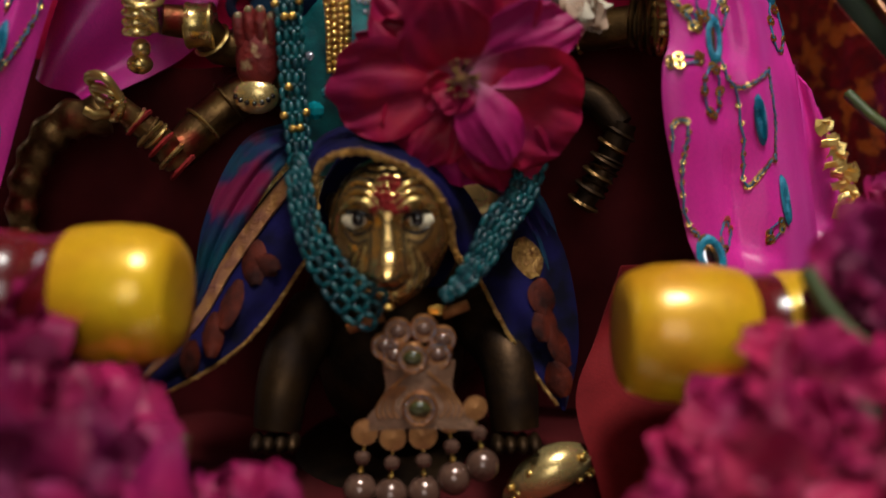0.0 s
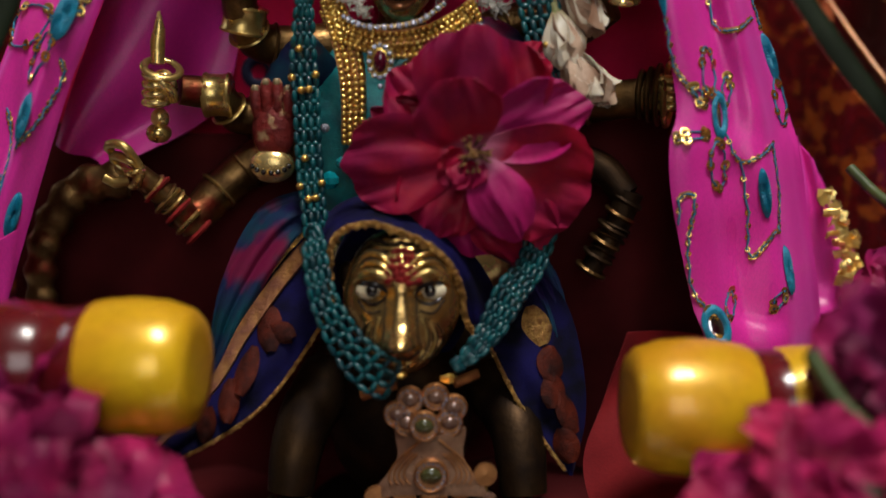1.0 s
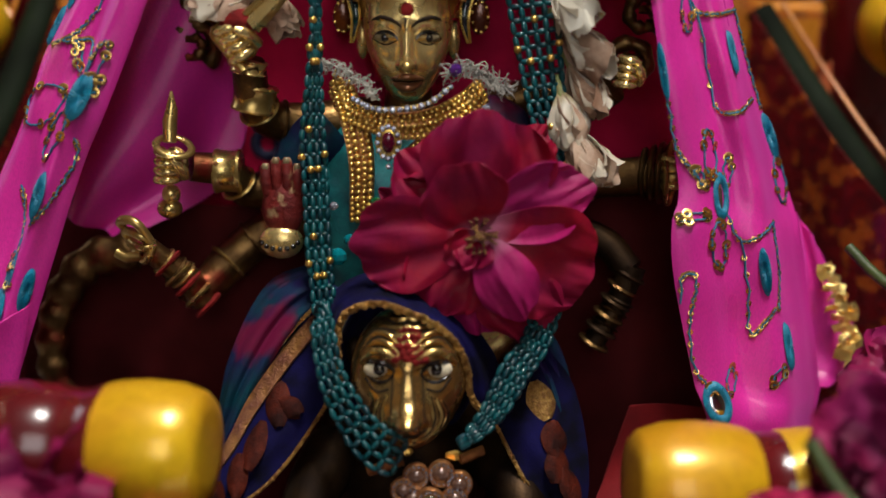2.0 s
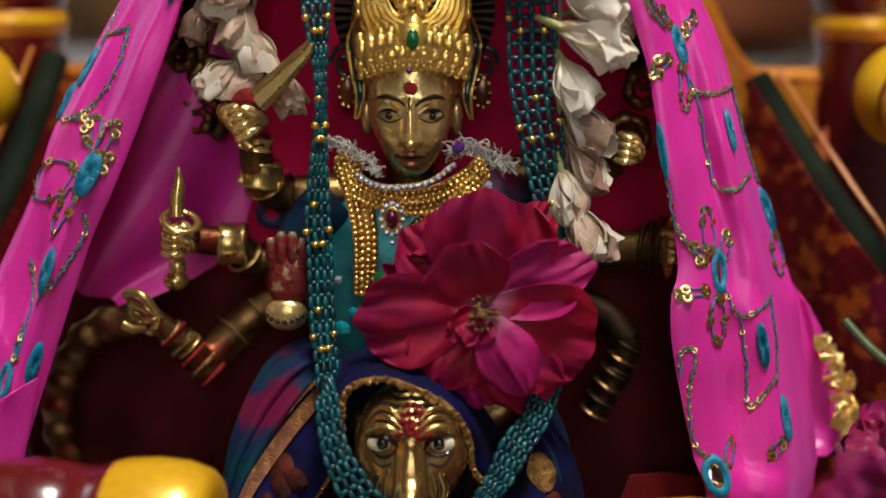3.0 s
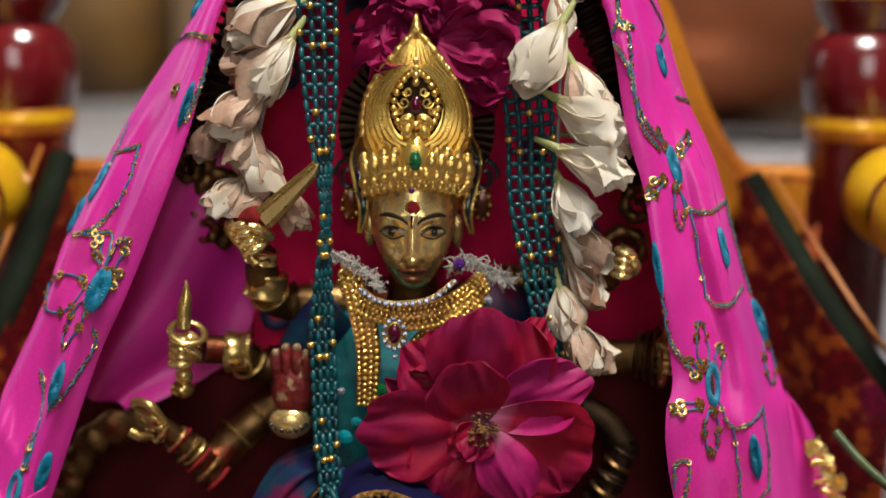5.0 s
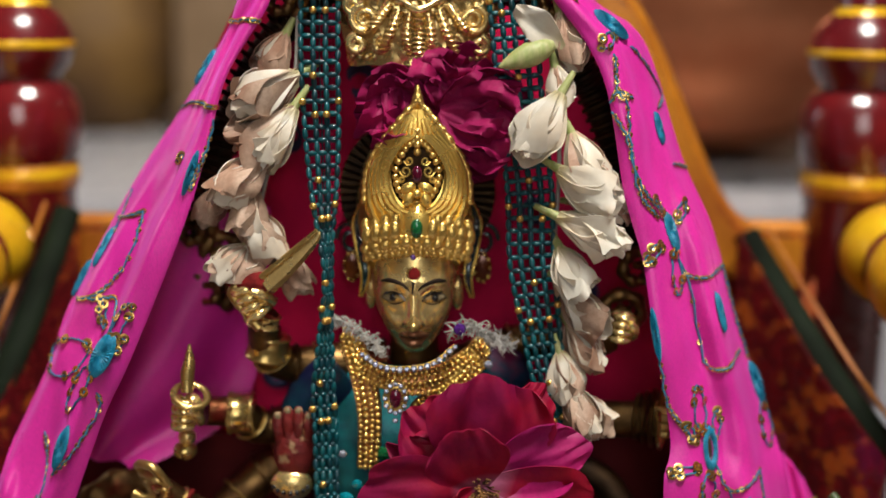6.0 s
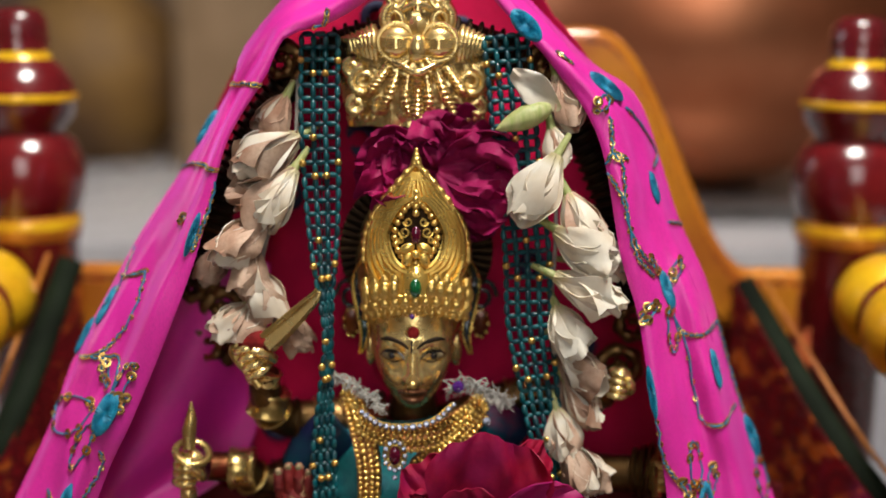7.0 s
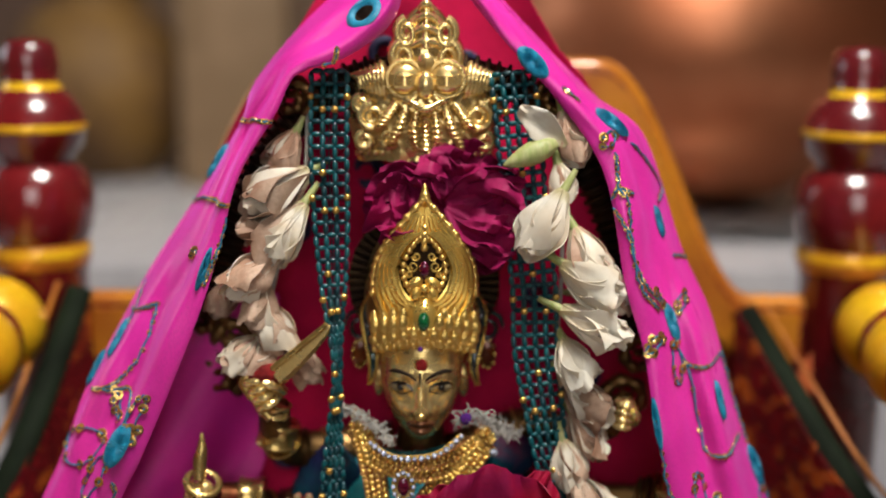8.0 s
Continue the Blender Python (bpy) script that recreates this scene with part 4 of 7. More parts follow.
        # curls
        for cx, cy, R in ((92, 62, 22), (62, 102, 14), (105, 104, 13), (34, -70, 16), (40, -40, 18), (112, 40, 12)):
            p = [at((cx + math.cos(a) * R * (1 - a / 13)) * sx, cy + math.sin(a) * R * (1 - a / 13), 0.0065 if cx < 60 else 0.0055) for a in np.linspace(-1.5, 9, 36)]
            mb.tube(p, [0.0021 - 0.0011 * i / 35 for i in range(36)], 8)
        # beard strands, ringed
        for j, (x0, y0, x1, y1, x2, y2) in enumerate(((16, 52, 20, 90, 14, 120), (34, 46, 48, 84, 62, 112), (50, 36, 74, 70, 84, 84))):
            p = spline([at(x0 * sx, y0, 0.0075), at(x1 * sx, y1, 0.0085), at(x2 * sx, y2, 0.0055)], 16)
            mb.tube(p, [0.0026 - 0.0007 * i / 15 for i in range(16)], 8)
            for q in p[1::2]:
                mb.ball(Vector(q) + Vector((0, -0.0012, 0)), (0.0027, 0.0018, 0.0008), 8, 6)
        mb.tube(spline([at(8 * sx, 18, 0.009), at(26 * sx, 32, 0.0095), at(52 * sx, 22, 0.008)], 14), [0.0012, 0.0014, 0.0016, 0.0018, 0.0018, 0.0018, 0.0018, 0.0018, 0.0018, 0.0018, 0.0016, 0.0014, 0.0012, 0.0008], 8)
    mb.tube([at(0, 56, 0.0085), at(0, 120, 0.0065)], [0.0026, 0.002], 8)
    for j in range(8):
        mb.ball(at(0, 60 + 8 * j, 0.0095), (0.0030, 0.0018, 0.0009), 8, 6)
    mb.ball(at(0, -30, 0.010), (0.0040, 0.0030, 0.0050), 4, 4)
    mb.ball(at(0, 6, 0.0115), (0.0040, 0.0040, 0.0062), 14, 10)
    mb.tube(spline([at(-30, 30, 0.0115), at(-12, 42, 0.0125), at(0, 45, 0.013), at(12, 42, 0.0125), at(30, 30, 0.0115)], 18), [0.0006 + 0.0012 * math.sin(math.pi * i / 17) for i in range(18)], 8)
    for y, w in ((-58, 26), (-74, 24), (-90, 16), (-104, 10)):
        mb.tube(spline([at(-w, y + 4, 0.006), at(0, y - 3, 0.0085), at(w, y + 4, 0.006)], 10), 0.0016, 8)
    mb.tube([at(0, -52, 0.008), at(0, -112, 0.006)], [0.0022, 0.0012], 8)
    for i in range(-9, 10):
        mb.ball(at(i * 12.5, 128 - 0.06 * i * i, 0.0035), (0.0016, 0.0016, 0.0018), 8, 6)
    part("lion_mask", mb, BRASS, t, "brass lion mask crest with round eyes")


back_plate()


# ---- crown ----
def crown():
    t = thing("crown", HEAD + Vector((0, 0, 0.012)), "openwork gilt crown with a green stone on the statue's head", "crown")
    O = Vector((-0.0210, 0.4370, 0.2200))
    k = 0.000232
    R = 0.026

    def at(x, y, d=0.0):
        """x across and y down in small units from the middle of the crown, bent round the head; d outward."""
        u = x * k
        yy = R - math.sqrt(max(R * R - u * u, 1e-6))
        lean = 0.022 * max(0, -y * k) + 0.0
        return O + Vector((u, yy * 0.9 + lean - d, -y * k))

    def half(y):
        """Half width of the leaf at y."""
        return float(np.interp(y, (-214, -200, -185, -152, -119, -87, -58, -32, -10, 6, 18), (0, 10, 24, 50, 74, 88, 93, 93, 88, 74, 52)))

    # leaf-shaped front plate with an open middle: two side wings
    for sx in (-1, 1):
        def wing(s, w, sx=sx):
            y = -214 + 232 * s
            h = half(y)
            q = (y + 84) / 62
            hole = 46 * math.sqrt(max(0, 1 - q * q)) * (1 - 0.35 * max(0, -q))
            return at(sx * (hole + (h - hole) * (w if sx > 0 else 1 - w) if sx > 0 else hole + (h - hole) * w), y, 0.0012 * math.sin(math.pi * w))
        part("wing_plate", Mesh().sheet(wing, 60, 14, 0.0012), GOLD, t)
    # flowing ridges
    for sx in (-1, 1):
        for j in range(5):
            pts = []
            for i in range(30):
                y = -196 + 208 * i / 29
                h = half(y)
                q = (y + 84) / 66
                hole = 50 * math.sqrt(max(0, 1 - q * q)) * (1 - 0.3 * max(0, -q))
                x = hole + (h * 0.93 - hole) * (0.12 + 0.20 * j)
                pts.append(at(sx * x, y, 0.0016))
            part("flame_ridge", Mesh().tube(pts, [0.0005 + 0.0011 * math.sin(math.pi * (i + 1) / 31) for i in range(30)], 6), GOLD, t)
    # rim beads
    small = Mesh().ball((0, 0, 0), 1.0, 8, 6).data("bead", [GOLD_BEAD])

    def bead(q, r):
        ob = part("bead", small, [GOLD_BEAD], t)
        ob.location, ob.scale = q, (r if hasattr(r, "__len__") else (r, r, r))
    for sx in (-1, 1):
        for i in range(34):
            y = -210 + 178 * i / 33
            bead(at(sx * half(y), y, 0.0014), 0.00135 if i % 3 else 0.0018)
    bead(at(0, -216, 0.001), 0.0022)
    for i in range(3):
        bead(at(0, -224 - 5 * i, 0.001), 0.0015 - 0.0003 * i)
    # openwork: small balls, petals and scrolls before a dark sheet of painted shade
    mb = Mesh()
    for sx in (-1, 1):
        for i in range(13):
            a = math.pi * (-0.42 + 0.92 * i / 12)
            x, y = 38 * math.cos(a), -86 + 50 * math.sin(a) * (1 if a > 0 else 1.15)
            bead(at(sx * x * (1 if a > 0 else 1 - 0.3 * math.sin(-a)), y, 0.0012), 0.0015)
        mb.ball(at(15 * sx, -62, 0.002), (0.0034, 0.0014, 0.0022), 12, 8, rot=Euler((0, radians(25 * sx), 0)).to_matrix())
        mb.ball(at(15 * sx, -42, 0.002), (0.0022, 0.0014, 0.0034), 12, 8, rot=Euler((0, radians(-18 * sx), 0)).to_matrix())
        for cx, cy, r in ((20, -90, 10), (14, -108, 8), (27, -76, 6)):
            p = [at((cx + r * (1 - a / 11) * math.cos(a)) * sx, cy + r * (1 - a / 11) * math.sin(a), 0.0012) for a in np.linspace(0, 8, 24)]
            mb.tube(p, 0.0005, 6)
    for i in range(4):
        bead(at(0, -124 - 12 * i, 0.0015), 0.0017)
    mb.ball(at(0, -52, 0.0024), 0.0020, 10, 8)
    part("openwork", mb, GOLD, t)

    # dark sheet added behind the opening so that its gaps look shaded
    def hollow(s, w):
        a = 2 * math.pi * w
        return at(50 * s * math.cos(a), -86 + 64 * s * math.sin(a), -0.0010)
    part("hollow", Mesh().sheet(hollow, 6, 40, 0.0004), BRASS_DARK, t, "dark sheet that stands in for shade behind the openwork")
    cap = Mesh().lathe(spline([(0.0230, -0.012), (0.0246, 0.004), (0.0248, 0.020), (0.0205, 0.036), (0.0110, 0.048), (0.0, 0.052)], 24), 40, m=Matrix.Translation(HEAD + Vector((0, 0.0085, 0.019))))
    part("cap", cap, BRASS_CLEAN, t)
    mb = Mesh().ball(at(0, -86, 0.0024), (0.0022, 0.0014, 0.0036), 12, 8)
    part("garnet", mb, GEM_RED, t, "dark red drop-shaped stone")
    mb = Mesh()
    mb.ball(at(0, 8, 0.0030), (0.0025, 0.0016, 0.0040), 12, 8)
    part("green_stone", mb, GEM_GREEN, t, "green drop-shaped stone")
    mb = Mesh()
    mb.ball(at(0, 2, 0.0012), (0.0058, 0.0018, 0.0085), 18, 12)
    mb.tube([at(0, -34, 0.0012), at(0, -20, 0.0015)], [0.0006, 0.003], 8)
    part("drop_setting", mb, GOLD, t)
    # band of beads and scallops over the forehead
    mb = Mesh()
    rows = ((-2, 11, 0.0026, 0.0008), (14, 12, 0.0029, 0.0018), (28, 21, 0.0014, 0.0020), (37, 11, 0.0027, 0.0014), (48, 25, 0.0014, 0.0014), (56, 16, 0.0017, 0.0008))
    for y, n, r, d in rows:
        for i in range(n):
            x = -90 + 180 * i / (n - 1) + (3 if y in (14, 39) else 0)
            if abs(x) < 26 and y < 20:
                continue
            z = y + 0.0026 * x * x - 4
            bead(at(min(max(x, -104), 104), z, d), (r, r * 0.8, r * (1.5 if y < 15 else 1)))

    def band(s, w):
        x = -94 + 188 * s
        return at(x, -14 + 70 * w + 0.0026 * x * x - 4, -0.0006)
    part("band", Mesh().sheet(band, 40, 6, 0.0014), GOLD, t)
    mb = Mesh()
    for i in range(11):
        x = -75 + 15 * i
        mb.ring(at(x, 58 + 0.0026 * x * x - 4, 0.001), facing((x * 0.008, -1, 0)), 0.0013, 0.0005, 12, 6)
    part("scallops", mb, GOLD, t)
    part("purple_stone", Mesh().ball(at(-6, 60, 0.0022), 0.0012, 10, 8), GEM_PURPLE, t)
    # enamelled side pieces that hang over the ears
    for sx in (-1, 1):
        mb = Mesh()
        pts = spline([at(95 * sx, -30, -0.004), at(109 * sx, 20, -0.006), at(99 * sx, 70, -0.004), at(93 * sx, 110, -0.003), at(101 * sx, 150, -0.003)], 30)
        mb.tube(pts, [0.0006 + 0.0016 * math.sin(math.pi * i / 29) for i in range(30)], 8, 0, 0.6)
        ear = part("ear_piece", mb, ENAMEL, t, "dark green enamel ear piece")
        mb = Mesh()
        for off in (-1, 1):
            mb.tube([Vector(q) + Vector((off * (0.0005 + 0.0017 * math.sin(math.pi * i / 29)), -0.0004, 0)) for i, q in enumerate(pts)], 0.0006, 6)
        part("gilt_wire", mb, GOLD, ear)
        mb = Mesh()
        c = at(126 * sx, 60, -0.012)
        p = [c + Vector((math.cos(a) * 0.006 * (1 - a / 12) * sx, 0, math.sin(a) * 0.008 * (1 - a / 12))) for a in np.linspace(0, 8, 30)]
        mb.tube(p, 0.0011, 8)
        part("scroll", mb, ENAMEL, t)
        mb = Mesh()
        mb.ball(at(122 * sx, 110, -0.010), (0.0042, 0.002, 0.0072), 16, 12)
        disc = part("ear_disc", mb, ENAMEL_ORANGE, t, "orange enamel ear disc")
        mb = Mesh()
        for i in range(9):
            a = 2 * math.pi * i / 9
            mb.ball(at(122 * sx, 110, -0.0066) + Vector((0.0034 * math.cos(a), 0.0018, 0.0062 * math.sin(a))), 0.0007, 6, 5)
        part("dots", mb, GOLD_BEAD, disc)


crown()


# ---- clothing and necklaces of the goddess ----
def blouse():
    t = thing("silk_dress", (-0.0280, 0.4600, 0.0720), "teal silk dress on the brass statue", "dress")
    c = Vector((-0.0280, 0.4640, 0.1180))

    def torso(s, w):
        a = math.pi * (1.15 * w - 0.075)
        z = -0.045 + 0.082 * s
        r = 0.034 + 0.005 * math.sin(s * 3) - 0.016 * max(0, s - 0.65) / 0.35
        r += 0.0012 * math.sin(17 * w + 5 * s)
        return c + Vector((-r * math.cos(a), -r * 0.62 * math.sin(a), z))
    part("bodice", Mesh().sheet(torso, 30, 40, 0.001), TEALCLOTH, t)
    for sx, e in ((-1, (-0.0710, 0.4580, 0.1290)), (1, (0.0230, 0.4620, 0.1430))):
        a = Vector((-0.0530, 0.4620, 0.1500)) if sx < 0 else Vector((0.0070, 0.4620, 0.1510))
        part("sleeve", Mesh().tube(spline([a, a.lerp(Vector(e), 0.6) + Vector((0, 0, 0.003)), e], 14), [0.012, 0.0125, 0.013, 0.013, 0.013, 0.013, 0.0125, 0.012, 0.012, 0.0115, 0.011, 0.011, 0.0105, 0.010], 16), PRINT, t)
    # printed skirt that spreads over the lion's back
    for sx in (-1, 1):
        if sx < 0:
            A = spline([(-0.0590, 0.4450, 0.0960), (-0.0790, 0.4400, 0.0890), (-0.0950, 0.4320, 0.0600), (-0.1010, 0.4280, 0.0320)], 20)
            B = spline([(-0.0480, 0.4300, 0.0870), (-0.0600, 0.4250, 0.0840), (-0.0750, 0.4200, 0.0640), (-0.0930, 0.4120, 0.0290)], 20)
        else:
            A = spline([(0.0160, 0.4450, 0.0760), (0.0370, 0.4420, 0.0670), (0.0460, 0.4360, 0.0440), (0.0510, 0.4300, 0.0060)], 20)
            B = spline([(0.0110, 0.4300, 0.0750), (0.0290, 0.4250, 0.0630), (0.0400, 0.4200, 0.0360), (0.0450, 0.4150, -0.0070)], 20)

        def skirt(s, w, A=A, B=B):
            p = between(A, s).lerp(between(B, s), w)
            p.y -= 0.004 * math.sin(math.pi * w) + 0.0022 * math.sin(14 * w + 4 * s)
            return p
        part("skirt", Mesh().sheet(skirt, 24, 24, 0.001), PRINT, t, "skirt printed in teal, purple and pink")


blouse()


def bead_rows(mb, pts, r, step, wave=0.0):
    p = [Vector(q) for q in pts]
    l = sum((b - a).length for a, b in zip(p, p[1:]))
    for q in spline([tuple(x) for x in p], max(3, int(l / step))):
        mb.ball(q, r, 7, 5)


def necklaces():
    t = thing("gold_necklace", (-0.0280, 0.4320, 0.1500), "broad gold bead necklace with copper backing on the statue", "necklace")
    # backing: collar and two hanging bands
    IN = [(-0.0500, 0.4460, 0.1760), (-0.0450, 0.4380, 0.1670), (-0.0360, 0.4310, 0.1620), (-0.0250, 0.4280, 0.1600), (-0.0120, 0.4300, 0.1620), (-0.0010, 0.4370, 0.1670), (0.0060, 0.4450, 0.1720)]
    OUT = [(-0.0530, 0.4460, 0.1650), (-0.0480, 0.4380, 0.1570), (-0.0380, 0.4310, 0.1530), (-0.0250, 0.4280, 0.1500), (-0.0110, 0.4300, 0.1510), (0.0030, 0.4370, 0.1580), (0.0100, 0.4450, 0.1620)]
    BANDS = ((((-0.0530, 0.4430, 0.1700), (-0.0490, 0.4370, 0.1580), (-0.0450, 0.4320, 0.1400), (-0.0450, 0.4320, 0.1170)), ((-0.0440, 0.4400, 0.1710), (-0.0380, 0.4340, 0.1580), (-0.0350, 0.4300, 0.1410), (-0.0360, 0.4300, 0.1180))),
             (((0.0040, 0.4400, 0.1670), (-0.0090, 0.4310, 0.1550), (-0.0220, 0.4290, 0.1460), (-0.0260, 0.4290, 0.1310)), ((0.0100, 0.4400, 0.1600), (-0.0030, 0.4310, 0.1480), (-0.0150, 0.4290, 0.1410), (-0.0180, 0.4290, 0.1290))))
    sets = [(IN, OUT, 5)] + [(a, b, 4) for a, b in BANDS]
    for j, (a, b, rows) in enumerate(sets):
        A, B = spline(a, 40), spline(b, 40)

        def fn(s, w, A=A, B=B):
            p = between(A, s).lerp(between(B, s), w)
            p.y += 0.0016 - 0.0006 * math.cos(2 * math.pi * w * 2)
            return p
        bk = part("collar" if j == 0 else "band", Mesh().sheet(fn, 40, 12, 0.0012), COPPER_GILT, t)
        mb = Mesh()
        for i in range(rows):
            w = (i + 0.5) / rows
            pts = [fn(s, w) + Vector((0, -0.0014, 0)) for s in np.linspace(0, 1, 16)]
            bead_rows(mb, pts, 0.00135 if i % 2 else 0.00105, 0.0026 if i % 2 else 0.0021)
        part("bead_row", mb, GOLD_BEAD, bk, kind="stuff")
    # cut-glass choker
    ch = thing("glass_choker", (-0.0250, 0.4280, 0.1620), "choker of sparkling cut-glass stones round the statue's neck", "choker")
    for i, q in enumerate(spline([(-0.0430, 0.4370, 0.1650), (-0.0350, 0.4300, 0.1620), (-0.0250, 0.4270, 0.1620), (-0.0140, 0.4280, 0.1640), (-0.0050, 0.4320, 0.1700)], 17)):
        st = Mesh().ball(Vector(q) + Vector((0, -0.002, 0)), 0.0015 if i % 2 else 0.0012, 6, 4)
        part("stone", st, DIAMOND, ch, flat=True)
    part("cord", Mesh().tube(spline([(-0.0430, 0.4370, 0.1650), (-0.0350, 0.4300, 0.1620), (-0.0250, 0.4270, 0.1620), (-0.0140, 0.4280, 0.1640), (-0.0050, 0.4320, 0.1700)], 20), 0.0009, 6), GOLD, ch)
    pd = thing("pendant", (-0.0290, 0.4270, 0.1490), "garnet pendant ringed with cut-glass stones", "pendant")
    c = Vector((-0.0290, 0.4270, 0.1490))
    part("garnet", Mesh().ball(c, (0.0026, 0.0016, 0.0042), 14, 10), GEM_RED, pd)
    part("setting", Mesh().ball(c + Vector((0, 0.0012, 0)), (0.0050, 0.0014, 0.0070), 18, 10), GOLD, pd)
    for i in range(12):
        a = 2 * math.pi * i / 12
        part("stone", Mesh().ball(c + Vector((0.0042 * math.cos(a), -0.0004, 0.0062 * math.sin(a))), 0.0012, 6, 4), DIAMOND, pd, flat=True)
    part("drop", Mesh().ball(c + Vector((0, -0.0004, -0.0094)), 0.0012, 6, 4), DIAMOND, pd, flat=True)
    # loose stones on the dress
    for nm, mt, lb, q, r in (("turquoise_stone", GEM_TEAL, "bright turquoise glass stone sewn on the dress", (-0.0500, 0.4320, 0.1020), 0.0038), ("turquoise_stone", GEM_TEAL, "small turquoise glass stone sewn on the dress", (-0.0450, 0.4320, 0.1090), 0.0025), ("purple_stone", GEM_PURPLE, "purple glass stone beside the statue's neck", (-0.0030, 0.4350, 0.1760), 0.0028), ("glass_stone", DIAMOND, "clear glass stone sewn on the dress", (-0.0510, 0.4310, 0.1230), 0.0018), ("glass_stone", DIAMOND, "clear glass stone sewn on the dress", (0.0090, 0.4350, 0.1610), 0.0020), ("green_stone", GEM_GREEN, "green glass stone sewn on the dress", (-0.0340, 0.4300, 0.1240), 0.0030)):
        mb = Mesh().ball(q, (r, r * 0.6, r), 8, 5)
        single(nm, mb, mt, lb, "stone", flat=True)


necklaces()


def cotton(name, pts, n, r, seed, label):
    """A tuft of teased cotton: many short curved strands."""
    rnd = random.Random(seed)
    t = Mesh()
    c = spline(pts, n)
    for i, q in enumerate(c):
        q = Vector(q)
        for _ in range(20):
            d = Vector((rnd.uniform(-1, 1), rnd.uniform(-0.8, 0.1), rnd.uniform(-1, 0.7))).normalized()
            e = q + d * r * rnd.uniform(0.5, 1.15)
            m = q.lerp(e, 0.5) + Vector((rnd.uniform(-1, 1), rnd.uniform(-0.5, 0.5), rnd.uniform(-1, 1))) * r * 0.55
            t.tube(spline([q, m, e], 7), [0.0002, 0.0003, 0.0003, 0.0002, 0.0002, 0.0002, 0.0001], 4)
    single(name, t, COTTON, label, "cotton", "stuff")


cotton("cotton_tuft", [(-0.0550, 0.4440, 0.1780), (-0.0480, 0.4400, 0.1760), (-0.0410, 0.4370, 0.1720), (-0.0350, 0.4340, 0.1670)], 8, 0.0040, 1, "grey-white cotton tuft at the statue's neck")
cotton("cotton_tuft", [(-0.0050, 0.4380, 0.1750), (0.0020, 0.4380, 0.1770), (0.0090, 0.4380, 0.1730), (0.0170, 0.4380, 0.1690)], 9, 0.0056, 2, "grey-white cotton tuft at the statue's shoulder")


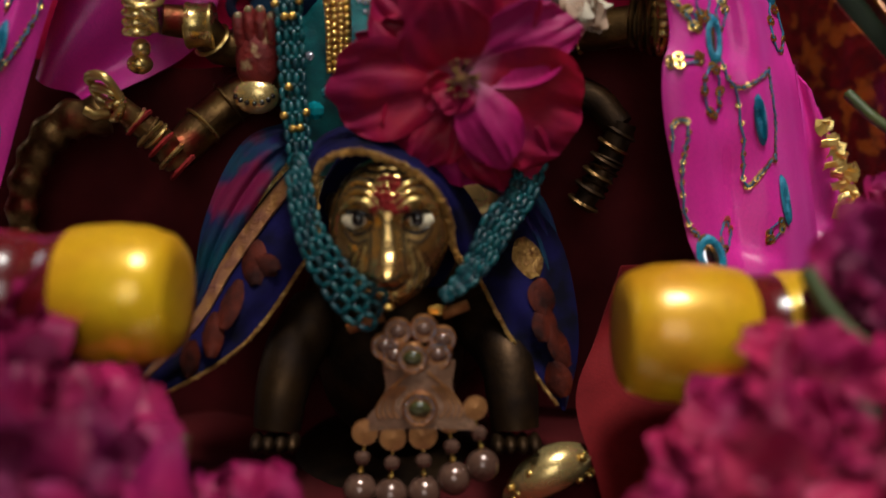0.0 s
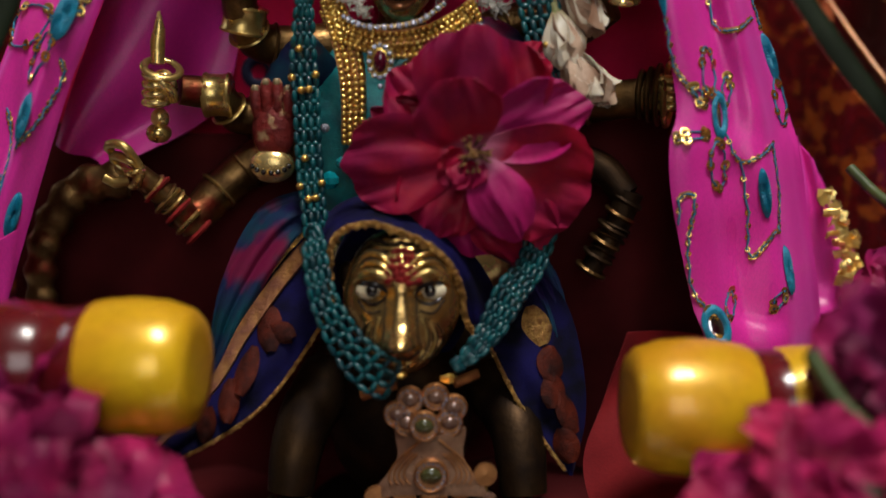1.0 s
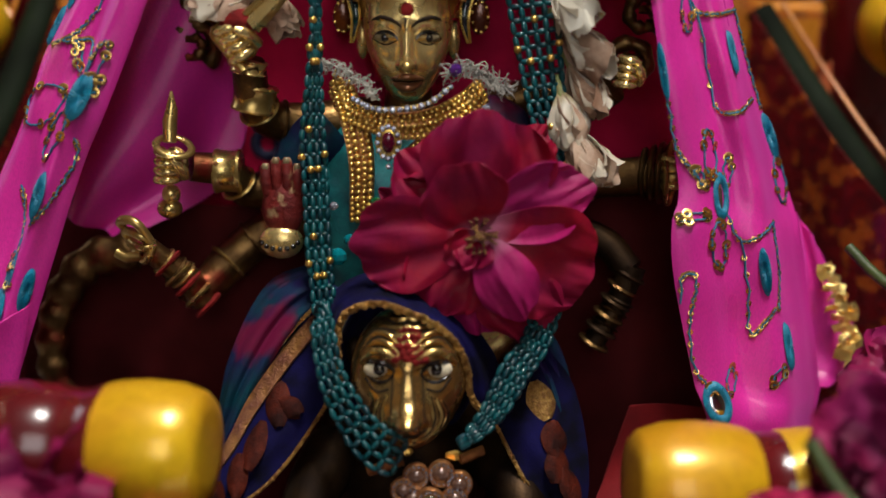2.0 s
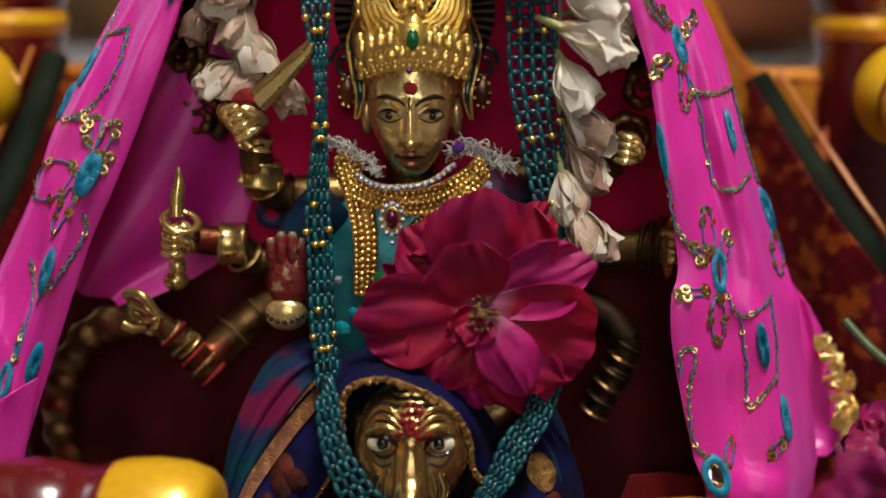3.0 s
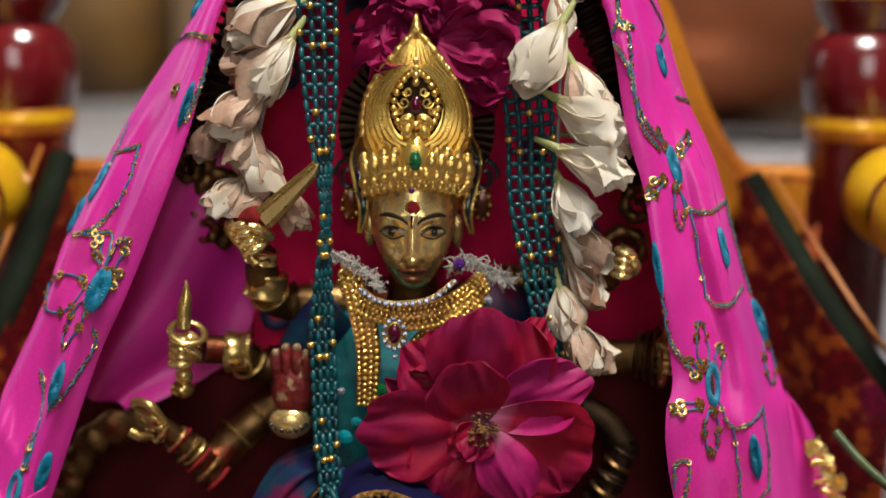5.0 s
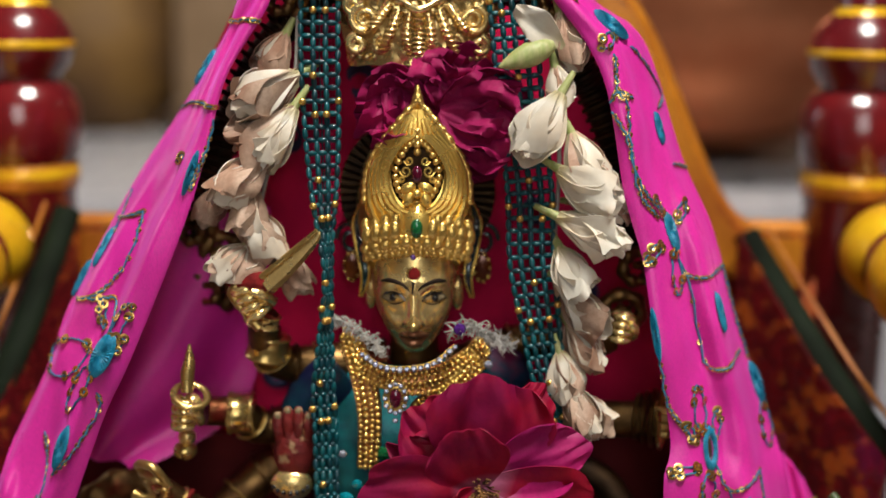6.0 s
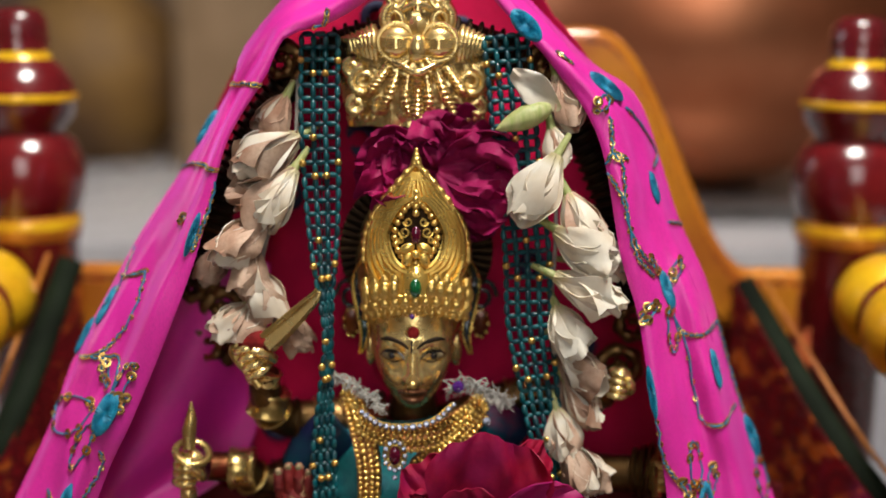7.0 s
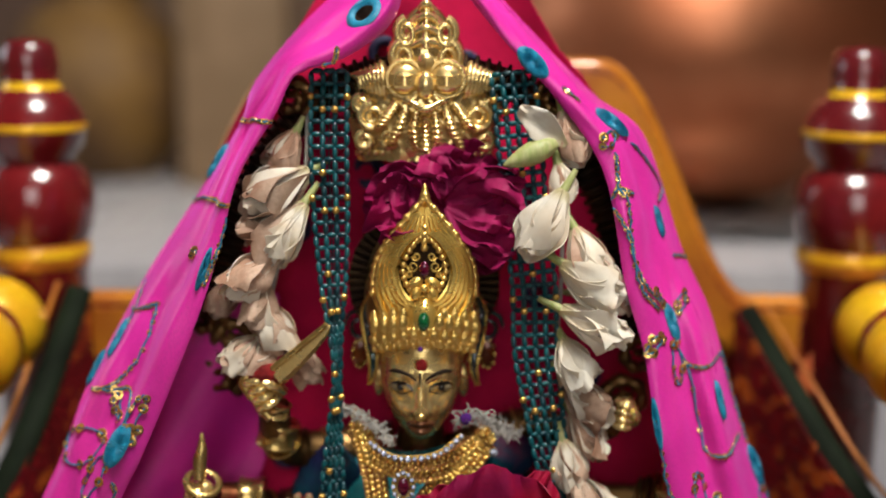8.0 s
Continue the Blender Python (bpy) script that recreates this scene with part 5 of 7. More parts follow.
# ---- lion statue ----
def lion_statue():
    mb = Mesh()
    # DK: near-black brass that puts shade into the body and leg colour
    B, G, V, W, D, C, DK = 0, 1, 2, 3, 4, 5, 6
    O = Vector((-0.0210, 0.4120, 0.0590))
    k = 0.000208

    def front(x, z):
        a, c = 0.0228, 0.0292
        zc = z + 0.000
        wide = a * (1 - 0.30 * max(0, -zc / c) ** 1.5)
        d = 0.020 * math.sqrt(max(0, 1 - (x / wide) ** 2 - (zc / c) ** 2)) ** 0.8
        d -= 0.0030 * (gauss(x, z, -52 * k, 38 * k, 0.0062, 0.0045) + gauss(x, z, 52 * k, 36 * k, 0.0062, 0.0045))
        d += 0.0022 * (gauss(x, z, -55 * k, 66 * k, 0.008, 0.0026) + gauss(x, z, 55 * k, 66 * k, 0.008, 0.0026))
        t = min(max((40 * k - z) / (85 * k), 0), 1)
        d += 0.0024 * gauss(x, z, 0, -36 * k, 0.0050, 0.0036)
        d += (0.0012 + 0.0046 * t ** 1.4) / (1 + (abs(x) / ((15 + 10 * t) * k)) ** 4) * (1 if z < 42 * k else math.exp(-((z - 42 * k) / 0.003) ** 2)) * (1 if z > -40 * k else math.exp(-((z + 40 * k) / 0.0018) ** 2))
        d += 0.0085 * gauss(x, z, 0, -62 * k, 0.0130, 0.0085)
        d += 0.0012 * (gauss(x, z, -52 * k, -8 * k, 0.006, 0.005) + gauss(x, z, 52 * k, -8 * k, 0.006, 0.005))
        r = math.hypot(x, (z + 52 * k) * 0.9)
        if z < -30 * k and 30 * k < r < 90 * k:
            d += 0.0006 * math.sin(r / k * 0.62)
        if z > 74 * k:
            d += 0.0007 * math.sin((z / k - 0.004 * (abs(x) / k - 30) ** 2) * 0.45)
        return d

    def at(x, y, out=0.0):
        return O + Vector((x * k, -front(x * k, -y * k) - out, -y * k))

    def skin(s, w):
        z = -0.0290 + 0.0580 * s
        wide = 0.0228 * (1 - 0.30 * max(0, -z / 0.0292) ** 1.5) * math.sqrt(max(0, 1 - (z / 0.0293) ** 2))
        x = wide * math.sin((w - 0.5) * math.pi)
        return O + Vector((x, -front(x, z), z))
    mb.sheet(skin, 110, 100, 0.0004, B)
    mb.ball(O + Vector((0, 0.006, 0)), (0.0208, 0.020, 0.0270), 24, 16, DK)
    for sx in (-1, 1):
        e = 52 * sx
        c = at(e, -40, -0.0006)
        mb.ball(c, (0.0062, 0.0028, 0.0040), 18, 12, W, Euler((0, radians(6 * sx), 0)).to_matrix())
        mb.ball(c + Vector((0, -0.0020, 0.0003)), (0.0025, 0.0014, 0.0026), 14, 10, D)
        # small eye-white ball put on the pupil as its highlight
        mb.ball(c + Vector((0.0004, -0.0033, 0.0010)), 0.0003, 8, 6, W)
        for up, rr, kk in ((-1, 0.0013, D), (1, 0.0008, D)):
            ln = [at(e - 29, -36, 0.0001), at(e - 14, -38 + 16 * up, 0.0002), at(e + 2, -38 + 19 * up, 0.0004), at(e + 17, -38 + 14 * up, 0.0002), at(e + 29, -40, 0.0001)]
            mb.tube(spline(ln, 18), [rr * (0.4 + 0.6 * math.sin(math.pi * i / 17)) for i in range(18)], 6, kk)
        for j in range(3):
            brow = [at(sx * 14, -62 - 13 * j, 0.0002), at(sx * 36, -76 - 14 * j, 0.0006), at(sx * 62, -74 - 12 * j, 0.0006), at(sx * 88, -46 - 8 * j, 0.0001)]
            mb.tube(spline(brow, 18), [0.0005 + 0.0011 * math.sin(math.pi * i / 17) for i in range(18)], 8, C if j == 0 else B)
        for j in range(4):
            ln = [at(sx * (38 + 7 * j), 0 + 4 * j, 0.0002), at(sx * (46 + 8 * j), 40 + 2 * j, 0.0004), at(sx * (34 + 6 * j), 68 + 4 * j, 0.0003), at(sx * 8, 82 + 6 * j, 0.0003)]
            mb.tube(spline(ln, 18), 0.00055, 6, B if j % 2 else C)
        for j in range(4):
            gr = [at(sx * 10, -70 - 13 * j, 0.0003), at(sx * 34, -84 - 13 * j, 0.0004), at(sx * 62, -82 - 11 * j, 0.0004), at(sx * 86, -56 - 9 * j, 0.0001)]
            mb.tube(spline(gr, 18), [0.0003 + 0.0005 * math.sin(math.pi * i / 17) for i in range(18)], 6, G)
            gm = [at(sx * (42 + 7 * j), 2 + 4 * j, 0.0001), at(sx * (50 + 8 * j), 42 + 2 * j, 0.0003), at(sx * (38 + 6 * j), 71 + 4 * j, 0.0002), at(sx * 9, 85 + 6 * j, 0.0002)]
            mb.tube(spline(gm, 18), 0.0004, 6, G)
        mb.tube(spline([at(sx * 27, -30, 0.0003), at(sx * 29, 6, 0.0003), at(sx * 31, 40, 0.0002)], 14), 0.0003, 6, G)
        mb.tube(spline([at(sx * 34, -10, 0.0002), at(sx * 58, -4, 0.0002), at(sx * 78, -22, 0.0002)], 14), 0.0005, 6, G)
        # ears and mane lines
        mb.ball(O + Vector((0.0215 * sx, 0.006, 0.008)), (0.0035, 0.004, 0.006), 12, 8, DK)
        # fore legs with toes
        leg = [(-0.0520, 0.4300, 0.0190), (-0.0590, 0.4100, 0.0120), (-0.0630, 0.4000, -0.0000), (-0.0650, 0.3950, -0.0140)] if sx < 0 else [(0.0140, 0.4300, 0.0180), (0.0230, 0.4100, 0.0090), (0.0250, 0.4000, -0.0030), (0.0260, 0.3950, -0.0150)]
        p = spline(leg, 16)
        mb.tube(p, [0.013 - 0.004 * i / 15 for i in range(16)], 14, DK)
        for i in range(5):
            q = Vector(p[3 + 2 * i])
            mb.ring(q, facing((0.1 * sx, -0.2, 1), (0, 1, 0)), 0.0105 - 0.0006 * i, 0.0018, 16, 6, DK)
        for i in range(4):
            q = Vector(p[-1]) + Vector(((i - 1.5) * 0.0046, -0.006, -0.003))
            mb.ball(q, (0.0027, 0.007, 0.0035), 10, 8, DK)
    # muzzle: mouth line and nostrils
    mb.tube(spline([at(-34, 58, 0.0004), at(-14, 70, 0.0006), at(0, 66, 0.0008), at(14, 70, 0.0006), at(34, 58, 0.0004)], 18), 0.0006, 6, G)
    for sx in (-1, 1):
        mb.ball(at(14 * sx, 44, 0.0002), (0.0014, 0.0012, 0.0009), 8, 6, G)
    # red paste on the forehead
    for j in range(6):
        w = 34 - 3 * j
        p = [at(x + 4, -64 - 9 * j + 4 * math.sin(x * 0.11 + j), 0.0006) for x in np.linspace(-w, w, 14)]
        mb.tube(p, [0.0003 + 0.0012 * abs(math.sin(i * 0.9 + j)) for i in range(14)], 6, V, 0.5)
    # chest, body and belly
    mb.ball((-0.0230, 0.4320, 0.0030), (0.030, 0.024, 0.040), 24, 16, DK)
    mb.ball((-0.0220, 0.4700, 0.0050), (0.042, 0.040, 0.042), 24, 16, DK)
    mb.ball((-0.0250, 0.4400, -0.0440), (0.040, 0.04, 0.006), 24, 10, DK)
    single("lion_statue", mb, [BRASS_LION, GROOVE, VERMILION, EYE_WHITE, EYE_DARK, BRASS_CLEAN, BRASS_DARK], "small brass lion statue with painted eyes and red paste", "statue")


lion_statue()


# ---- blue velvet shawl on the lion ----
def lion_shawl():
    t = thing("velvet_shawl", (-0.0210, 0.4200, 0.0810), "blue velvet shawl with gold lace and orange appliques on the lion", "shawl")

    def strip(A, B, bulge, n=30):
        A, B = spline(A, n), spline(B, n)

        def fn(s, w):
            p = between(A, s).lerp(between(B, s), w)
            p.y -= bulge * math.sin(math.pi * w) + 0.0018 * math.sin(9 * w + 5 * s) * math.sin(math.pi * w)
            return p
        return fn
    hood = strip([(-0.0470, 0.4050, 0.0590), (-0.0480, 0.4050, 0.0760), (-0.0450, 0.4050, 0.0870), (-0.0330, 0.4020, 0.0920), (-0.0200, 0.4000, 0.0890), (-0.0060, 0.4020, 0.0800), (0.0010, 0.4050, 0.0670), (0.0030, 0.4080, 0.0530), (0.0080, 0.4100, 0.0440)],
                 [(-0.0560, 0.4200, 0.0550), (-0.0560, 0.4250, 0.0760), (-0.0490, 0.4250, 0.0910), (-0.0360, 0.4250, 0.0970), (-0.0190, 0.4220, 0.0940), (-0.0020, 0.4220, 0.0830), (0.0110, 0.4220, 0.0670), (0.0160, 0.4200, 0.0540), (0.0160, 0.4200, 0.0380)], 0.003)
    part("hood", Mesh().sheet(hood, 50, 16, 0.0012), VELVET, t)
    part("hood_back", Mesh().ball((-0.0220, 0.4320, 0.0570), (0.029, 0.017, 0.036), 28, 18), VELVET, t)
    left = strip([(-0.0580, 0.4280, 0.0820), (-0.0700, 0.4260, 0.0690), (-0.0850, 0.4180, 0.0490), (-0.0960, 0.4080, 0.0290), (-0.1210, 0.3950, 0.0010)],
                 [(-0.0490, 0.4120, 0.0570), (-0.0540, 0.4080, 0.0470), (-0.0700, 0.4000, 0.0250), (-0.0870, 0.3940, 0.0120), (-0.1180, 0.3880, -0.0030)], 0.004)
    right = strip([(0.0310, 0.4300, 0.0670), (0.0440, 0.4280, 0.0520), (0.0500, 0.4200, 0.0310), (0.0510, 0.4120, 0.0100), (0.0460, 0.4050, -0.0100)],
                  [(0.0080, 0.4120, 0.0450), (0.0130, 0.4100, 0.0390), (0.0220, 0.4060, 0.0220), (0.0320, 0.4020, 0.0070), (0.0420, 0.3980, -0.0060)], 0.004)
    part("left_wing", Mesh().sheet(left, 40, 24, 0.0012), VELVET, t)
    part("right_wing", Mesh().sheet(right, 40, 24, 0.0012), VELVET, t)

    def lace(fn, w, r, name, mt=TRIM, s0=0.0, s1=1.0, n=90):
        mb = Mesh()
        rnd = random.Random(3)
        pts = [fn(s0 + (s1 - s0) * i / (n - 1), w) + Vector((0, -0.0012, 0)) for i in range(n)]
        mb.tube(pts, r * 0.7, 6, 0, 0.5)
        for i in range(n - 1):
            for f in (0.0, 0.5):
                q = pts[i].lerp(pts[i + 1], f)
                mb.ball(q + Vector((rnd.uniform(-r, r) * 0.6, -r * 0.4, rnd.uniform(-r, r) * 0.6)), r * rnd.uniform(0.3, 0.55), 5, 4)
        part(name, mb, mt, t, "gold lace edging", flat=True)
    lace(hood, 0.02, 0.0019, "hood_lace")
    lace(left, 0.985, 0.0011, "lace")
    lace(right, 0.985, 0.0011, "lace")

    def wide(s, w):
        p = left(0.02 + 0.95 * s, 0.02 + 0.20 * w)
        p.y -= 0.0022
        return p
    part("brocade_band", Mesh().sheet(wide, 50, 8, 0.001), BROCADE, t, "wide copper brocade band")
    # appliques: leaf-shaped pads
    def pad(fn, s, w, L, W, ang, name="applique", mt=ORANGE):
        c = fn(s, w)
        nrm = (fn(min(s + 0.03, 1), w) - fn(max(s - 0.03, 0), w)).cross(fn(s, min(w + 0.05, 1)) - fn(s, max(w - 0.05, 0))).normalized()
        if nrm.y > 0:
            nrm = -nrm
        R = facing(nrm).to_4x4() @ Euler((0, 0, radians(ang))).to_matrix().to_4x4()

        def leaf(a, b):
            q = 2 * b - 1
            h = W * math.sin(math.pi * (0.06 + 0.9 * a)) ** 0.7
            return (q * h, (a - 0.5) * L, 0.0016 * (1 - q * q) + 0.0008)
        part(name, Mesh().sheet(leaf, 12, 9, 0.0008, m=Matrix.Translation(c) @ R), mt, t, "orange leaf-shaped applique")
    for s, w, L, W, a in ((0.30, 0.42, 0.021, 0.0055, 25), (0.25, 0.60, 0.012, 0.004, 70), (0.46, 0.50, 0.020, 0.0048, 5), (0.58, 0.55, 0.017, 0.004, 0), (0.70, 0.55, 0.014, 0.0035, -10)):
        pad(left, s, w, L, W, a)
    for s, w, L, W, a in ((0.20, 0.42, 0.016, 0.0065, 10), (0.40, 0.45, 0.014, 0.0065, -25), (0.52, 0.52, 0.014, 0.0055, -20), (0.66, 0.42, 0.017, 0.0055, 10), (0.82, 0.5, 0.014, 0.005, 20)):
        pad(right, s, w, L, W, a, "applique", TRIM if s == 0.20 else ORANGE)


lion_shawl()


# ---- pearl pendant below the lion's face ----
def lion_pendant():
    O = Vector((-0.0110, 0.3860, 0.0050))
    k = 0.000198
    t = thing("pearl_pendant", O + Vector((0, 0, -0.03)), "copper and enamel pendant with pearl drops hanging from the bead garland", "pendant")

    def at(x, y, d=0.0):
        return O + Vector((x * k, -d - 0.00004 * (y * k / 0.0002), -y * k))
    for sx, a, b in ((-1, (-128, -108), (-62, -140)), (1, (95, -150), (50, -142))):
        part("bar", Mesh().tube([at(*a, -0.004), at(*b, 0.001)], 0.0022, 8, 0, 0.6), COPPER_GILT, t)
    part("clasp", Mesh().ball(at(-52, -155, 0.0), (0.0024, 0.0016, 0.0018), 6, 4), GOLD, t, flat=True)
    part("clasp", Mesh().ball(at(40, -148, 0.0), (0.0040, 0.002, 0.0022), 4, 3), GOLD, t, flat=True)

    def cup(x, y, r, stone, d=0.003):
        c = at(x, y, d)
        m = Matrix.Translation(c) @ facing((0, -1, 0.15)).to_4x4()
        cp = part("cup", Mesh().lathe([(0.0, -0.003), (r * 0.92, -0.003), (r, -0.001), (r, 0.001), (r * 0.93, 0.0014), (r * 0.86, 0.0006), (0.0, 0.0003)], 22, m=m), COPPER_GILT, t)
        part("stone", Mesh().ball(c + Vector((0, -0.0008, 0)), (r * 0.62, 0.0016, r * 0.52), 12, 8), stone, cp)
        mb = Mesh()
        n = int(r / 0.00035)
        for i in range(n):
            a = 2 * math.pi * i / n
            mb.ball(c + Vector((r * 0.78 * math.cos(a), -0.0012, r * 0.78 * math.sin(a))), 0.00055, 5, 4)
        part("glass_rim", mb, DIAMOND, cp, flat=True)
    for x, y in ((-34, -115), (14, -120), (48, -100), (-58, -88), (40, -72), (-40, -72)):
        cup(x, y, 0.0052, PEARL)
    cup(-7, -72, 0.0058, GEM_OLIVE, 0.006)

    def plate(s, w):
        y = -50 + 112 * s
        h = 58 + 46 * s ** 1.6 + 8 * math.cos(s * 7)
        x = (2 * w - 1) * h + 4
        y += 10 * (abs(2 * w - 1) ** 2) * (1 if s > 0.5 else -1) * abs(s - 0.5) * 2
        return at(x, y, 0.0015 + 0.0022 * math.cos((2 * w - 1) * 1.5))
    part("plate", Mesh().sheet(plate, 26, 26, 0.0022), PEARL_PLATE, t)
    for sx in (-1, 1):
        for j in range(4):
            p = [plate(0.30 + 0.5 * f, 0.5 + sx * (0.20 + 0.06 * j + 0.14 * math.sin(math.pi * f))) + Vector((0, -0.0014, 0)) for f in np.linspace(0, 1, 12)]
            part("engraved_line", Mesh().tube(p, 0.0004, 5), COPPER_GILT, t)
        p = [plate(0.06 + 0.3 * f, 0.5 + sx * (0.12 + 0.3 * f)) + Vector((0, -0.0014, 0)) for f in np.linspace(0, 1, 8)]
        part("engraved_line", Mesh().tube(p, 0.0005, 5), COPPER_GILT, t)
    cup(5, 22, 0.0066, GEM_OLIVE, 0.0055)
    for x, y, r in ((-98, 72, 0.0050), (-46, 82, 0.0052), (10, 78, 0.0056), (60, 52, 0.0048), (108, 28, 0.0046)):
        c = at(x, y, 0.002)
        part("disc", Mesh().lathe([(0, -0.001), (r * 0.95, -0.001), (r, 0.0), (r * 0.95, 0.0012), (r * 0.8, 0.0012), (0, 0.0016)], 22, m=Matrix.Translation(c) @ facing((0.1, -1, 0.2)).to_4x4()), COPPER_GILT, t)
        dx = x * 0.12
        part("wire", Mesh().tube([at(x, y + 18, 0.001), at(x + dx, y + 95, 0.0)], 0.0005, 6), GOLD, t)
        part("crystal", Mesh().ball(at(x + dx * 0.5, y + 50, 0.001), 0.0032, 8, 6), PEARL, t, flat=True)
        part("spacer", Mesh().ball(at(x + dx * 0.8, y + 74, 0.001), 0.0012, 6, 4), GOLD, t)
        part("pearl", Mesh().ball(at(x + dx, y + 112, 0.0), 0.0064, 18, 12), PEARL, t, "smoky brown pearl")


lion_pendant()


# ---- teal bead garland ----
def bead_net(t, name, path, cols, seed, step=0.0051, gold_every=8):
    """A net of glass beads along path, rows of (x, y, z, width, turn)."""
    rnd = random.Random(seed)
    p = spline(path, 400)
    l = sum((Vector(b[:3]) - Vector(a[:3])).length for a, b in zip(p, p[1:]))
    n = int(l / step)
    rows = spline(path, n)
    nodes = []
    for i, r in enumerate(rows):
        a, b = Vector(rows[max(i - 1, 0)][:3]), Vector(rows[min(i + 1, n - 1)][:3])
        d = (b - a).normalized()
        side = d.cross(Vector((0, 1, 0))).normalized()
        q = radians(r[4])
        side = (side * math.cos(q) + Vector((0, 1, 0)) * math.sin(q))
        bow = d.cross(side)
        nodes.append([Vector(r[:3]) + side * (j / (cols - 1) - 0.5) * -r[3] + bow * 0.0006 * math.sin(3 * i + j) for j in range(cols)])
    strand = part(name, Mesh().tube([sum((nodes[i][j] for j in range(cols)), Vector()) / cols + Vector((0, 0.0008, 0)) for i in range(n)], 0.0003, 4), TEAL_DARK, t)
    net, gold = Mesh(), []

    def bead(a, b, r):
        d = b - a
        if d.length < 0.0012:
            return
        net.ball(a.lerp(b, 0.5), (r, r, d.length * 0.50), 8, 6, rnd.choice((0, 0, 1)), facing(d, (0.2, 1, 0.1)))
    for i in range(n):
        for j in range(cols):
            if i + 1 < n:
                bead(nodes[i][j], nodes[i + 1][j], 0.00125)
            if j + 1 < cols:
                bead(nodes[i][j], nodes[i][j + 1], 0.0012)
        if i > n * 0.70:
            continue
        if i % gold_every == 2:
            gold += [nodes[i][0] + Vector((0, -0.001, 0)), nodes[i][cols - 1] + Vector((0, -0.001, 0))]
        if i % gold_every == 3:
            gold += [nodes[i][1] + Vector((0, -0.0016, 0)), nodes[i][cols - 2] + Vector((0, -0.0016, 0))]
        if i % gold_every == 0 and i:
            gold.append(nodes[i][cols // 2] + Vector((0, -0.0016, 0)))
    part("bead_net", net, [TEAL_BEAD, TEAL_DARK], strand, "", kind="stuff")
    me = Mesh().ball((0, 0, 0), 0.0016, 10, 7).data("gold_bead", [GOLD_BEAD])
    for q in gold:
        ob = part("gold_bead", me, [GOLD_BEAD], strand)
        ob.location = q


garland = thing("bead_garland", (-0.0210, 0.3900, 0.0360), "teal glass bead garland with gold beads hung on the statue", "garland")
bead_net(garland, "left_strand", [
    (*(-0.0610, 0.4580, 0.3190), 0.0150, 0), (*(-0.0610, 0.4520, 0.2870), 0.0150, 0), (*(-0.0600, 0.4480, 0.2600), 0.0140, 0), (*(-0.0590, 0.4440, 0.2350), 0.0110, 15), (*(-0.0580, 0.4400, 0.2140), 0.0070, 40), (*(-0.0570, 0.4380, 0.1960), 0.0050, 60),
    (*(-0.0580, 0.4360, 0.1740), 0.0060, 40), (*(-0.0590, 0.4340, 0.1480), 0.0088, 15), (*(-0.0580, 0.4310, 0.1360), 0.0088, 10), (*(-0.0570, 0.4260, 0.1090), 0.0085, 10), (*(-0.0540, 0.4160, 0.0840), 0.0080, 20), (*(-0.0540, 0.4040, 0.0870), 0.0080, 30), (*(-0.0500, 0.3950, 0.0660), 0.0090, 20),
    (*(-0.0410, 0.3900, 0.0490), 0.0125, 0), (*(-0.0320, 0.3860, 0.0400), 0.0160, 0), (*(-0.0240, 0.3860, 0.0360), 0.0160, 0)], 4, 1)
bead_net(garland, "right_strand", [
    (*(0.0150, 0.4580, 0.3190), 0.0180, 0), (*(0.0180, 0.4530, 0.2930), 0.0180, 0), (*(0.0210, 0.4480, 0.2610), 0.0180, 0), (*(0.0250, 0.4440, 0.2310), 0.0180, 0), (*(0.0260, 0.4400, 0.2050), 0.0180, 0), (*(0.0300, 0.4370, 0.1790), 0.0155, 0), (*(0.0340, 0.4340, 0.1560), 0.0130, 10),
    (*(0.0400, 0.4310, 0.1320), 0.0080, 30), (*(0.0410, 0.4280, 0.1280), 0.0080, 30), (*(0.0370, 0.4240, 0.1010), 0.0110, 0), (*(0.0290, 0.4120, 0.0740), 0.0100, 0), (*(0.0200, 0.4020, 0.0650), 0.0110, 0), (*(0.0130, 0.3960, 0.0530), 0.0090, 0), (*(0.0050, 0.3920, 0.0440), 0.0060, 0), (*(-0.0020, 0.3880, 0.0400), 0.0030, 0)], 5, 2)


# ---- flowers ----
def petal(mb, m, L, W, rise, reflex, cup, ruffle, seed, k=0, tip=0.18, th=0.0004, n=(12, 11), fold=0.0, veins=0.0):
    """A petal along y from the origin, W half wide; rise and reflex bend it along z, cup across."""
    def fn(s, w):
        t = 2 * w - 1
        h = W * (math.sin(math.pi * (0.05 + 0.62 * s)) ** 0.9)
        e = 1 + 0.10 * noise.noise((seed * 3.1, t * 1.7, 1.0)) * s
        y = L * s * (1 - tip * t * t * s) * e
        z = rise * s - reflex * s ** 3 + cup * t * t * s * (1 - 0.35 * s)
        z += ruffle * s * (noise.noise((t * 2.2 + seed, s * 2.0, seed * 1.7)) + 0.6 * s * noise.noise((t * 5.5 + seed, s * 3.5, 9.0)))
        z += veins * s * math.cos(8.5 * t + seed) * (1 - 0.4 * s)
        x = t * h
        if fold:
            z += fold * abs(t) * s
            x *= 0.8
        return (x, y, z)
    mb.sheet(fn, n[0], n[1], th, k, m)


def flower_turn(c, face, spin):
    """The pose of a flower at c that faces along face."""
    return Matrix.Translation(c) @ facing(face).to_4x4() @ Euler((0, 0, radians(spin))).to_matrix().to_4x4()


